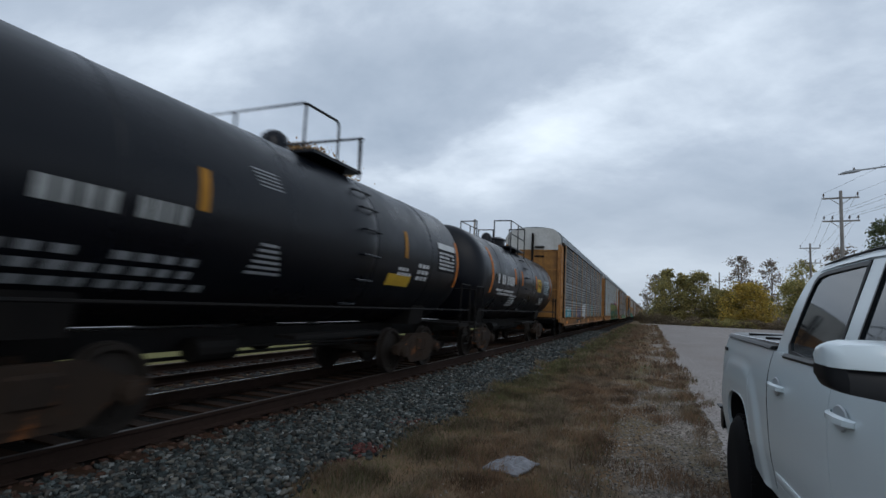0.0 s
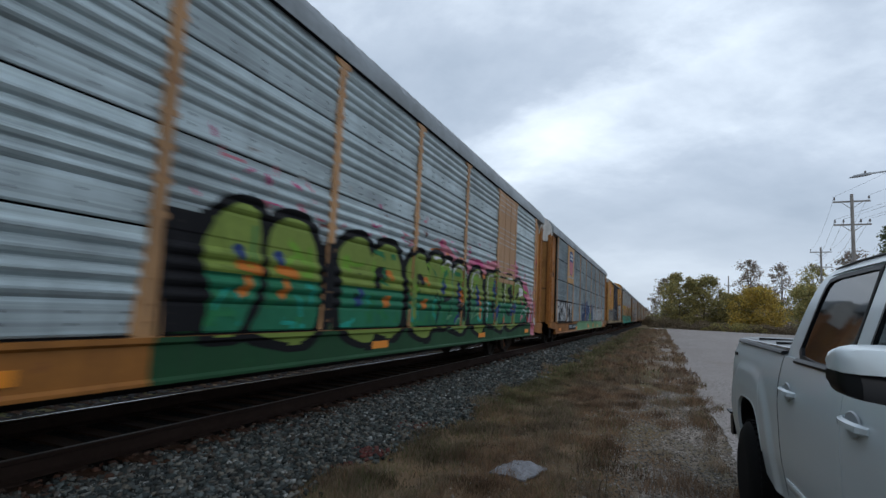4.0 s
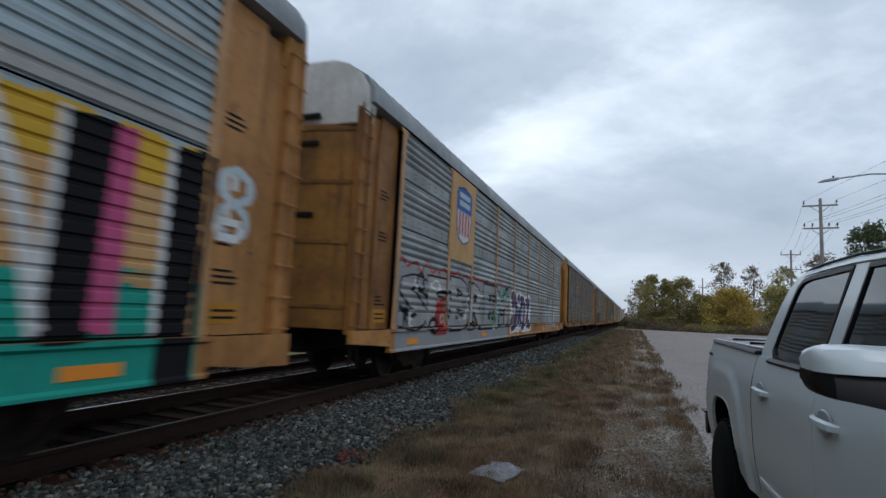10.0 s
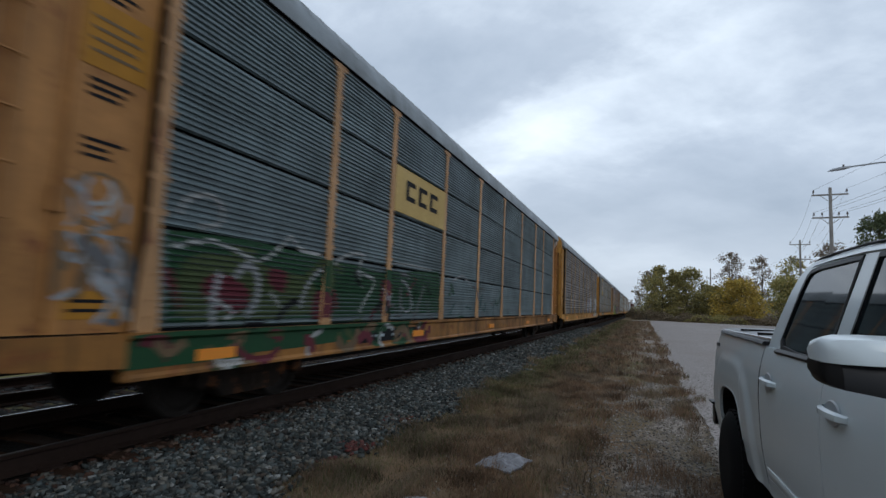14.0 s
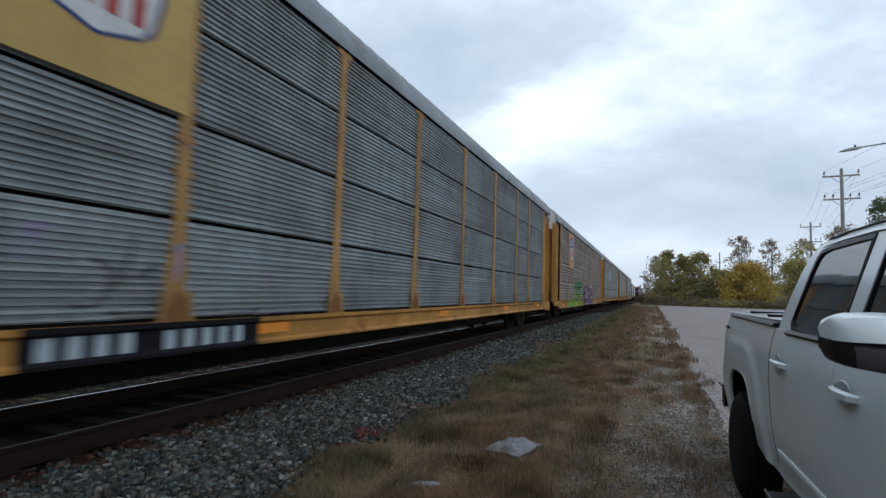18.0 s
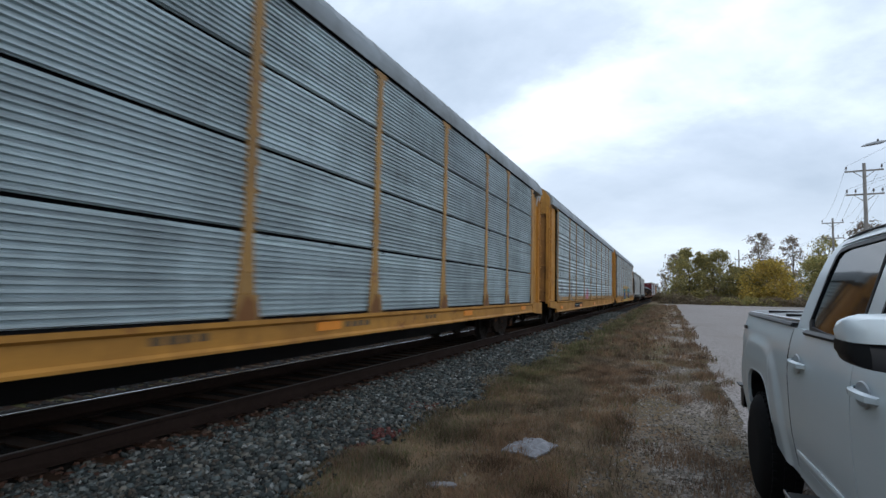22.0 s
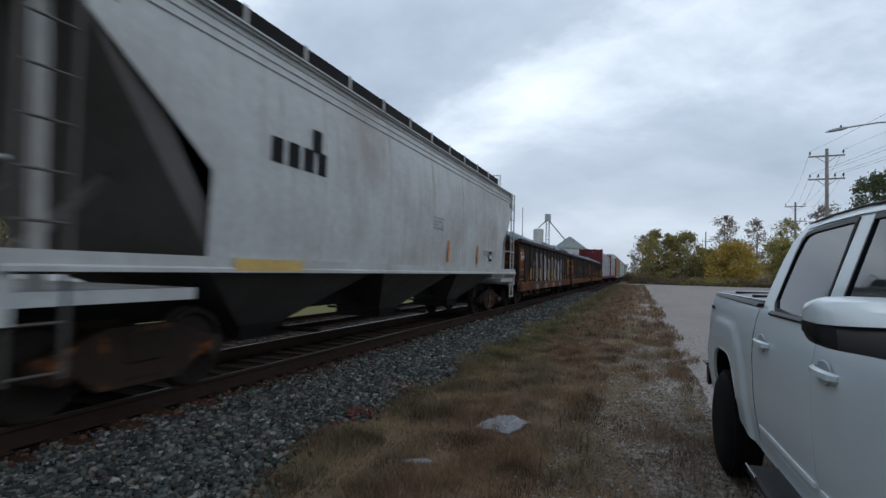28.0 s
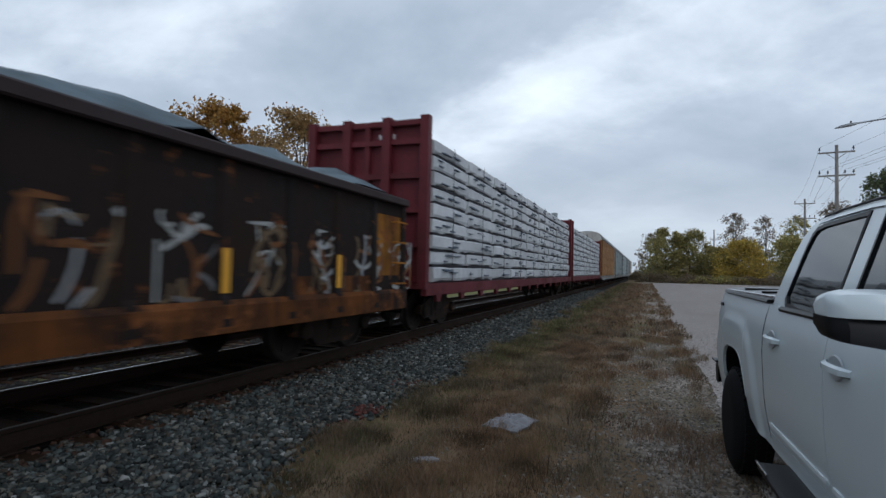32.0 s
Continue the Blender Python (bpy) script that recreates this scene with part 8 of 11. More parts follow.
def shield_sign(car, ribs, y0, y1, z0, z1, ground="tan", faded=False):
    """A flat sign plate with a striped shield, no lettering."""
    x = SIDE + 0.008
    plate = part("sign_plate", Geo().box(x, x + 0.02, y0, y1, z0, z1), SPRAY[ground], car, "plain sign plate with a striped shield")
    c, w = (y0 + y1) / 2, (y1 - y0) * 0.30
    t, b = z1 - 0.14 * (z1 - z0), z0 + 0.22 * (z1 - z0)
    shield = [(c - w, t - 0.08), (c - w * 0.55, t - 0.02), (c, t + 0.04), (c + w * 0.55, t - 0.02), (c + w, t - 0.08), (c + w * 0.98, b + 0.45 * (t - b)), (c + w * 0.8, b + 0.14), (c, b), (c - w * 0.8, b + 0.14), (c - w * 0.98, b + 0.45 * (t - b))]
    grow = [(c + (y - c) * 1.1, (t + b) / 2 + (z - (t + b) / 2) * 1.06) for y, z in shield]
    on_plane(car, x + 0.02, poly(grow), "navy", 1, "shield")
    on_plane(car, x + 0.02, poly(shield), "rose" if faded else "white", 2, "shield")
    mid = b + 0.58 * (t - b)
    on_plane(car, x + 0.02, poly([(c - w, t - 0.08), (c - w * 0.55, t - 0.02), (c, t + 0.04), (c + w * 0.55, t - 0.02), (c + w, t - 0.08), (c + w, mid), (c - w, mid)]), "navy" if faded else "blue", 3, "shield")
    for k in range(2):
        z = mid + (t - mid) * (0.22 + 0.36 * k)
        on_plane(car, x + 0.02, rect(c - w * 0.78, c + w * 0.78, z, z + 0.10 * (t - b)), "ice", 4, "shield_bar")
    if not faded:
        for k in range(4):
            y = c - w * 0.75 + k * w * 0.42
            on_plane(car, x + 0.02, rect(y, y + w * 0.2, b + 0.2, mid - 0.02), "red", 4, "shield_stripe")
    if faded:
        on_plane(car, x + 0.02, rect(y0 + 0.15, y1 - 0.1, z0 + 0.28, z0 + 0.36), "grey", 1, "sign_line")


def number_plate(car, ribs, y0, y1, sill, z=None, seed=1):
    """Dark strip on the sill with unreadable white characters."""
    z = z or (sill + 0.11, 0.94)
    spray(car, ribs, rect(y0, y1, *z), "black", 1, sill, "marking_strip", posts=False)
    n = 10
    w = (y1 - y0 - 0.3) / n
    for k in range(n):
        if k == 4:
            continue
        ya = y0 + 0.15 + k * w
        spray(car, ribs, rect(ya, ya + w * 0.55, z[0] + 0.075, z[1] - 0.075), "ice", 2, sill, "marking", posts=False)


def rusty_feet(car):
    """Brown stain on the flared foot of each post."""
    for y in BAYS:
        if abs(y) < 12:
            on_plane(car, SIDE + 0.035, poly([(y - 0.15, 1.065), (y + 0.15, 1.065), (y + 0.125, 1.26), (y + 0.06, 1.3), (y, 1.36), (y - 0.07, 1.27), (y - 0.13, 1.22)]), "footrust", 1, "rust_stain")


def end_placards(car, y, seed):
    """Small printed notices on the end sheets."""
    r = random.Random(seed)
    for e in (1, -1):
        x = 1.422
        ya, yb = sorted((e * 12.35, e * 12.85))
        for k in range(3):
            z = r.uniform(1.6, 4.2)
            for q in range(3):
                on_plane(car, x, rect(ya + 0.02, ya + r.uniform(0.25, 0.45), z - 0.07 * q, z - 0.07 * q + 0.03), "black", 1, "notice_line")
        on_plane(car, x, rect(ya, yb, 1.18, 1.42), "amber", 1, "notice")
        on_plane(car, x, rect(ya + 0.05, yb - 0.05, 1.24, 1.27), "black", 2, "notice_line")
        on_plane(car, x, rect(ya + 0.05, yb - 0.05, 1.32, 1.35), "black", 2, "notice_line")


# ---- the train: cars in order, by the place of each coupler at the start ----
SPEED = 15.86
TRAIN = []


def consist(car, y0, y1):
    TRAIN.append((car, (y0 + y1) / 2))



# tank cars
tk = tank_car("black tank car with pale lettering bars and orange stripes", 13.1, 1.42, 2.45, 4.05, 0.52)
consist(tk, 0.5, 13.6)
B = lambda segs, c, layer=1: on_barrel(tk, 1.42, 2.45, segs, c, layer)
for y, z in ((-2.77, 2.8), (-0.97, 2.78), (2.35, 2.86)):
    B(rect(y - 0.065, y + 0.065, 2.33, z), "amber")
bars(B, -4.45, 2.14, 4, 0.14, 0.2, "dirtywhite", 0.38)
bars(B, -3.52, 2.14, 4, 0.11, 0.2, "dirtywhite", 0.40, seed=3)
bars(B, -4.7, 1.74, 9, 0.2, 0.08, "grey", 0.35, rows=3, lead=1.7, seed=4)
for k in range(5):
    B(poly([(-1.98 + 0.03 * k, 3.04 - 0.05 * k), (-1.5 + 0.02 * k, 3.04 - 0.05 * k), (-1.5 + 0.02 * k, 3.02 - 0.05 * k), (-1.98 + 0.03 * k, 3.02 - 0.05 * k)]), "grey")
for k in range(6):
    B(rect(-1.78 - 0.02 * k, -1.46 + 0.045 * k, 2.08 - 0.07 * k, 2.115 - 0.07 * k), "grey")
B(rect(4.05, 5.15, 2.2, 2.86), "black")
B(rect(4.05, 5.15, 2.72, 2.86), "white", 2)
bars(lambda s, c: B(s, c, 2), 4.1, 2.6, 6, 0.13, 0.05, "white", 0.25, rows=5, lead=1.7, seed=7)
B(rect(1.75, 2.75, 1.78, 2.0), "yellow")
bars(lambda s, c: B(s, c, 2), 2.1, 2.08, 4, 0.13, 0.06, "white", 0.25, rows=2, seed=8)
bars(B, 3.0, 2.2, 3, 0.16, 0.08, "white", 0.25, rows=3, seed=9)
B(rect(5.25, 5.38, 1.9, 3.0), "orange")

tk2 = tank_car("glossy black tank car with a fenced top platform", 13.77, 1.42, 2.45, 4.45)
consist(tk2, 13.6, 27.37)
B2 = lambda segs, c, layer=1: on_barrel(tk2, 1.42, 2.45, segs, c, layer)
B2(rect(-4.95, -4.75, 1.9, 3.3), "orange")
bars(B2, -4.2, 2.22, 4, 0.2, 0.3, "white", 0.25, seed=11)
bars(B2, -3.05, 2.22, 6, 0.14, 0.3, "white", 0.25, seed=12)
bars(B2, -4.2, 1.98, 12, 0.16, 0.07, "white", 0.2, rows=2, seed=13)
bars(B2, -2.2, 1.85, 4, 0.22, 0.05, "white", 0.15, rows=5, seed=14)
for y in (-1.85, -0.75, 1.9):
    B2(rect(y - 0.1, y + 0.1, 2.3, 2.85), "orange")
B2(rect(2.15, 2.95, 2.18, 2.72), "yellow")
bars(lambda s, c: B2(s, c, 2), 2.22, 2.6, 4, 0.14, 0.04, "black", 0.15, rows=5, seed=15)
B2(rect(3.7, 4.75, 2.15, 2.72), "ice")
bars(lambda s, c: B2(s, c, 2), 3.78, 2.62, 6, 0.13, 0.045, "black", 0.2, rows=6, lead=1.9, seed=16)
bars(B2, 3.0, 1.9, 4, 0.2, 0.05, "white", 0.15, rows=4, seed=17)
B2(rect(5.2, 5.32, 1.9, 3.1), "orange")

A = autorack
CENTRES = (41.94, 71.16, 100.4, 150.73, 179.92, 209.04, 238.19, 267.37, 296.4, 325.47, 354.67, 383.73, 412.81)


def rack(n, *args, **more):
    car = autorack(*args, **more)
    TRAIN.append((car, CENTRES[n - 1]))
    if n < 11:
        end_placards(car, 0, n)
    return car


c = rack(1, "autorack car with dark grey panels, tan posts and white-topped end", "broad", galv_dull, post_tan, rack_tan, sill_grimy, feet=True)
spray(c, "broad", wavy(-6.9, -4.6, 1.08, 1.62, 0.1, 3), "dimlavender", 1)
throw_up(c, "broad", "RAZK", -6.85, -4.7, 1.1, 1.5, ("purple", "grey"), "purple", seed=4, fat=0.02)
spray(c, "broad", wavy(-6.8, -4.7, 1.66, 1.74, 0.06, 4), "dimtan", 1)
throw_up(c, "broad", "SEK", -3.9, -1.6, 1.12, 1.85, "white", "ice", seed=5, fat=0.02)
scribble(c, "broad", -3.9, -1.6, 1.0, 1.4, ("white", "ice", "orange"), 5, 8)
throw_up(c, "broad", "CO", 1.7, 3.7, 1.2, 1.85, "grey", "teal", seed=6, fat=0.01)
spray(c, "broad", wavy(-11.7, -9.4, 1.1, 1.62, 0.14, 7), "ice", 1)
throw_up(c, "broad", "EVO", -11.6, -9.5, 1.12, 1.55, ("cyan", "ice"), "teal", seed=7, fat=0.02)
number_plate(c, "broad", -6.95, -4.7, 0.62, seed=2)

c = rack(2, "pale autorack car covered with large green graffiti on pink spray", "broad", galv_light, post_tan, rack_tan, rack_brown)
for k in range(150):
    r = random.Random(100 + k)
    y, z = r.uniform(-4.0, 10.6), 2.45 + 0.75 * r.random() ** 2.2
    curls(lambda q, col, layer: spray(c, "broad", q, col, layer, name="graffiti_mist", posts=k % 3 == 0), y, y + 0.45, z, z + 0.12, ("pink", "rose", "rose", "dimrose", "dirtywhite"), 100 + k, 1, (0.02, 0.06), 1, 0.2)
spray(c, "broad", wavy(-4.2, 10.4, 0.62, 2.3, 0.1, 2), "black", 3, label="black graffiti outline")
spray(c, "broad", wavy(-4.2, 11.6, 0.62, 1.12, 0.05, 9), "darkgreen", 4)
tag = tagger(c, "broad", sheets=True)
tag(poly(blob([(9.7, 2.3), (10.55, 2.52), (11.09, 2.36), (11.7, 1.9), (12.15, 1.75), (12.17, 0.68), (11.13, 0.66), (9.7, 0.66)])), "rose", 3, "rose-pink sprayed field")
tag(poly(blob([(10.0, 2.24), (10.7, 2.38), (11.1, 2.25), (10.97, 2.03), (10.2, 1.98)])), "pink", 4)
tag(poly(blob([(11.27, 1.59), (11.75, 1.46), (11.71, 1.03), (11.24, 1.12)])), "pink", 4)
tag(poly(blob([(11.9, 1.75), (12.1, 1.6), (12.1, 1.1), (11.85, 1.2)])), "lavender", 5)
tag(poly(blob([(9.9, 1.95), (10.63, 1.9), (10.91, 1.9), (11.08, 1.73), (10.82, 1.49), (10.0, 1.4)])), "black", 6)
tag(poly(blob([(10.0, 1.92), (10.63, 1.86), (10.46, 1.74), (10.93, 1.76), (10.61, 1.55), (10.1, 1.53)])), "green", 7)
tag(poly(blob([(11.94, 1.19), (12.22, 1.24), (12.19, 1.01), (11.96, 1.03)])), "white", 6)
tag(poly([(12.2, 2.60), (12.85, 2.66), (12.88, 2.46), (12.2, 2.39)]), "dimrose", 1)
tag(poly(blob([(12.56, 1.59), (12.84, 1.6), (12.84, 1.03), (12.55, 1.09)])), "rose", 1)
tag(poly([(12.2, 1.85), (12.8, 1.89), (12.75, 1.73), (12.22, 1.74)]), "mint", 1)
curls(tag, 10.0, 12.1, 0.9, 2.2, ("white", "rose", "pink", "red", "orange"), 12, 18, (0.04, 0.12), 8)
tag(poly([(2.16, 2.65), (2.43, 2.71), (2.72, 2.72), (2.79, 2.61), (2.52, 2.61), (2.17, 2.54)]), "orange", 1)
tag(poly(blob([(2.64, 2.85), (2.87, 2.94), (3.35, 2.73), (3.65, 2.68), (3.55, 2.49), (3.27, 2.52), (2.82, 2.55)])), "rose", 1)
tag(poly(blob([(2.69, 2.89), (2.83, 2.9), (2.89, 2.78), (2.75, 2.78)])), "pink", 2)
tag(poly(blob([(3.05, 2.65), (3.22, 2.67), (3.21, 2.56), (3.05, 2.56)])), "orange", 2)
tag(poly(blob([(3.66, 2.63), (4.45, 2.59), (4.81, 2.47), (4.7, 2.29), (4.31, 2.38), (3.86, 2.54)])), "dimrose", 1)
tag(poly(blob([(3.85, 2.65), (4.02, 2.68), (4.1, 2.63), (3.93, 2.57)])), "orange", 2)
tag(poly(blob([(4.45, 2.56), (4.86, 2.75), (5.18, 2.58), (4.83, 2.31), (4.52, 2.35)])), "rose", 2)
tag(poly(blob([(4.69, 2.71), (5.71, 2.72), (5.85, 2.56), (5.29, 2.53), (4.75, 2.53)])), "pink", 2)
tag(poly(blob([(5.61, 2.59), (7.09, 2.91), (7.3, 2.59), (6.66, 2.54), (5.88, 2.3), (5.63, 2.41)])), "rose", 2)
tag(poly(blob([(5.7, 2.35), (5.99, 2.43), (6.07, 2.33), (5.77, 2.25)])), "orange", 3)
tag(poly(blob([(7.31, 2.5), (8.04, 2.7), (9.25, 3.11), (9.58, 2.6), (8.95, 2.52), (7.67, 2.51)])), "rose", 3)


def green_letter(outline, along=0.0):
    """A fat letter, moss green above and emerald below, edged in black."""
    pts = [(y + along, z) for y, z in outline]
    put = tagger(c, "broad")
    put(poly(blob(swell(pts, 0.11))), "black", 5, "black graffiti outline")
    full = poly(blob(pts))
    put(full, "moss", 6, "green graffiti letters")
    g = Geo()
    lay(g, full, [p for p in rack_line("broad") if p[1] < 1.74], 0.0025 * 7, (-12.1, 12.1))
    part("graffiti_shade", weld(g), SPRAY["emerald"], c)
    r = random.Random(int(pts[0][0] * 100))
    ys = [y for y, z in pts]
    curls(put, min(ys) + 0.15, max(ys) - 0.15, 1.15, 1.65, ("green", "teal", "emerald", "green"), r.randint(0, 999), 7, (0.04, 0.1), 8)
    curls(put, min(ys) + 0.15, max(ys) - 0.15, 1.8, 2.3, ("lime", "green", "moss", "lime"), r.randint(0, 999), 5, (0.04, 0.1), 8)


LETTER_G = [(2.26, 1.1), (2.2, 1.78), (2.16, 2.35), (2.31, 2.52), (2.53, 2.58), (2.73, 2.56), (2.78, 2.46), (2.7, 2.15), (2.58, 1.79), (2.54, 1.41), (2.67, 1.1)]
LETTER_A = [(2.71, 1.08), (2.77, 1.42), (2.63, 1.75), (2.6, 1.96), (2.68, 2.17), (2.84, 2.39), (3.04, 2.51), (3.28, 2.5), (3.43, 2.31), (3.48, 1.7), (3.34, 1.32), (3.17, 1.07)]
LETTER_O = [(3.29, 1.09), (3.44, 1.35), (3.51, 1.71), (3.48, 2.14), (3.58, 2.37), (3.81, 2.5), (4.15, 2.47), (4.43, 2.21), (4.56, 1.8), (4.56, 1.2), (4.2, 0.91), (3.74, 0.97)]
LETTER_N = [(4.89, 1.1), (4.82, 1.76), (4.71, 2.2), (5.04, 2.45), (5.37, 2.49), (5.61, 2.32), (5.83, 1.92), (5.91, 1.12), (5.66, 0.84)]
LETTER_K = [(6.18, 1.15), (6.09, 1.94), (6.12, 2.4), (6.34, 2.48), (6.78, 2.49), (6.97, 2.57), (7.35, 2.47), (7.69, 2.35), (7.7, 1.86), (7.95, 1.55), (7.69, 0.91), (6.86, 1.02)]
LETTER_S = [(7.94, 1.18), (7.97, 2.02), (8.01, 2.44), (8.8, 2.55), (8.97, 2.35), (9.62, 2.48), (10.21, 2.3), (10.54, 1.94), (11.36, 1.54), (10.8, 1.16), (9.64, 1.06), (8.7, 0.9)]
for outline in (LETTER_G, LETTER_A, LETTER_O, LETTER_N, LETTER_K, LETTER_S):
    green_letter(outline)
for outline, along in ((LETTER_N, -3.6), (LETTER_O, -3.6), (LETTER_N, -5.9), (LETTER_O, -6.2), (LETTER_A, -6.3)):
    green_letter(outline, along)
    curls(tag, outline[0][0] + along + 0.3, outline[0][0] + along + 0.8, 1.5, 2.0, ("navy", "black", "orange"), int(50 - along), 3, (0.1, 0.2), 9, 0.2)
tag(poly(blob([(2.84, 1.78), (2.85, 1.98), (2.97, 2.08), (3.07, 2.05), (3.07, 1.85), (2.92, 1.74)])), "navy", 9)
tag(poly([(2.78, 1.7), (3.5, 1.72), (3.51, 1.67), (2.8, 1.55)]), "black", 9)
tag(stroke([(2.63, 1.13), (2.74, 1.38), (2.82, 1.73)], 0.1), "black", 9)
tag(poly(blob([(3.83, 1.68), (3.82, 1.98), (3.95, 2.09), (4.12, 1.99), (4.25, 1.72), (4.38, 1.26), (4.1, 1.17), (3.91, 1.36)])), "black", 9)
tag(poly(blob([(3.83, 1.74), (3.84, 1.95), (3.94, 2.05), (4.04, 1.92), (4.01, 1.59)])), "navy", 10)
tag(poly(blob([(4, 1.86), (4.11, 1.9), (4.21, 1.71), (4.19, 1.57), (4.04, 1.64)])), "orange", 11)
tag(stroke([(3.92, 1.55), (4.19, 1.6)], 0.05), "dirtywhite", 11)
tag(poly(blob([(3.73, 1.1), (3.76, 1.33), (4.04, 1.39), (3.91, 1.15)])), "navy", 9)
tag(stroke([(3.81, 0.94), (3.84, 1.15), (4.09, 1.25), (4.25, 1.09), (4.21, 0.89)], 0.05), "mint", 10)
tag(poly(blob([(5.27, 1.53), (5.21, 1.97), (5.29, 2.1), (5.45, 1.92), (5.58, 1.47)])), "navy", 9)
tag(poly(blob([(5.45, 1.82), (5.59, 1.68), (5.72, 1.26), (5.59, 1.23)])), "orange", 10)
tag(stroke([(4.97, 1.19), (5.08, 1.42), (5.36, 1.52), (5.59, 1.37)], 0.05), "mint", 10)
tag(stroke([(5.1, 1.26), (5.43, 1.36), (5.71, 1.33)], 0.03), "mint", 10)
tag(poly(blob([(6.73, 2), (6.78, 2.26), (6.97, 2.32), (7.07, 2.03), (6.84, 1.76)])), "navy", 9)
tag(poly(blob([(6.57, 1.58), (6.76, 1.76), (6.87, 1.51), (6.66, 1.39)])), "black", 9)
tag(poly(blob([(6.82, 1.31), (7.02, 1.56), (7.43, 1.62), (7.29, 1.36), (6.99, 1.18)])), "navy", 10)
tag(stroke([(6.87, 0.94), (7.22, 1.27), (7.52, 1.54), (7.76, 1.82)], 0.05), "mint", 11)
tag(stroke([(7.69, 0.91), (8.03, 1.18), (7.91, 1.41)], 0.04), "dirtywhite", 11)
tag(poly(blob([(7.93, 1.27), (8.06, 1.32), (8.05, 1.04), (7.89, 1.09)])), "orange", 10)
tag(poly([(8.32, 2.15), (8.79, 2.3), (8.93, 1.89), (8.59, 1.67)]), "black", 9)
tag(stroke([(8.03, 1.55), (8.63, 1.37), (9.4, 1.92), (10.35, 2.22)], 0.09), "black", 9)
tag(poly(blob([(8.66, 1.47), (8.92, 1.79), (9.37, 1.76), (9.33, 1.49), (8.87, 1.28)])), "navy", 10)
tag(stroke([(8.57, 0.98), (9.16, 1.28), (9.44, 1.6), (9.04, 1.78), (8.61, 1.52)], 0.06), "mint", 11)
tag(poly([(9.76, 2.23), (10.28, 2.24), (10.44, 2.01), (9.85, 1.95)]), "white", 11)
tag(stroke([(10.41, 1.75), (11.43, 1.54), (10.55, 1.14)], 0.05), "black", 10)
tag(stroke([(2.32, 2.47), (2.52, 2.52), (2.72, 2.51)], 0.06), "white", 10)
tag(stroke([(2.89, 2.38), (3.06, 2.48), (3.26, 2.46), (3.39, 2.3)], 0.07), "white", 10)
tag(stroke([(3.53, 2.25), (3.63, 2.36), (3.84, 2.45), (4.14, 2.41), (4.37, 2.21)], 0.06), "white", 10)
tag(stroke([(3.54, 1.66), (3.51, 1.96), (3.53, 2.25)], 0.07), "mint", 10)
tag(stroke([(4.89, 1.77), (4.89, 2.19), (5.08, 2.39), (5.35, 2.42), (5.53, 2.29)], 0.06), "white", 10)
tag(stroke([(4.97, 1.19), (4.88, 1.7)], 0.05), "mint", 10)
tag(stroke([(6.27, 1.26), (6.21, 1.88), (6.23, 2.31), (6.39, 2.41), (6.74, 2.4)], 0.05), "white", 10)
tag(stroke([(7.18, 2.44), (7.61, 2.3)], 0.05), "white", 10)
tag(stroke([(8.05, 1.65), (8.08, 2.37), (8.76, 2.47)], 0.05), "white", 10)
tag(stroke([(9.07, 2.3), (9.6, 2.42), (10.04, 2.31)], 0.05), "white", 10)
tag(stroke([(2.96, 2.21), (3.2, 2.21)], 0.09), "green", 9)
tag(stroke([(3.71, 2.23), (4.04, 2.24)], 0.1), "green", 9)
tag(stroke([(4.97, 2.24), (5.43, 2.23)], 0.1), "lime", 9)
tag(stroke([(6.28, 2.2), (6.86, 2.23)], 0.06), "lime", 9)
tag(stroke([(3.25, 1.2), (3.39, 1.28), (3.64, 1.29)], 0.06), "mint", 9)
tag(stroke([(3.18, 0.98), (3.48, 1.02)], 0.05), "mint", 9)
panel = part("patch_panel", Geo().box(SIDE + 0.004, SIDE + 0.012, 7.1, 9.1, 2.3, 5.0), SPRAY["buff"], c, "tan replacement panel")
for y in (7.75, 8.4):
    part("seam", Geo().box(SIDE + 0.012, SIDE + 0.02, y, y + 0.05, 2.3, 5.0), SPRAY["buff"], panel)
for y, z in ((12.3, 1.4), (12.3, 2.2), (13.45, 1.7), (12.5, 3.0)):
    for k in range(7):
        r = random.Random(z * 10 + k)
        spray(c, "broad", oval(y + r.uniform(0.1, 0.5), z + r.uniform(0.0, 0.5), r.uniform(0.04, 0.16), r.uniform(0.04, 0.16), 9), r.choice(("rose", "dimrose", "red", "dimrose")), 1 + k % 2, name="graffiti_mist", sheets=True)

c = rack(3, "silver autorack car with blue graffiti and a mint-green painted sill", "fine", galv_mid, post_tan, rack_brown, rack_brown, 0.53)
shield_sign(c, "fine", -9.1, -7.1, 3.08, 5.0, "tan", True)
spray(c, "fine", rect(-12.0, -7.25, 1.0, 2.12), "black", 1, 0.53)
for k, ch in enumerate("PONZY"):
    y = -11.95 + k * 0.94
    spray(c, "fine", lettering(ch, y + 0.05, y + 0.88, 1.1, 2.05, 0.03), "white", 2, 0.53, "graffiti_letter", "white block graffiti letters" if k == 0 else "")
spray(c, "fine", rect(-5.4, 9.4, 0.56, 1.06), "mint", 1, 0.53, "sill_paint", posts=False)
tag = tagger(c, "fine", 0.53)
tag(poly([(-2.82, 2.22), (-2.65, 2.28), (-2.55, 2.13), (-2.89, 1.57), (-3.21, 1.53), (-3.25, 1.82), (-3.07, 1.89)]), "royal", 2, "royal-blue graffiti letters")
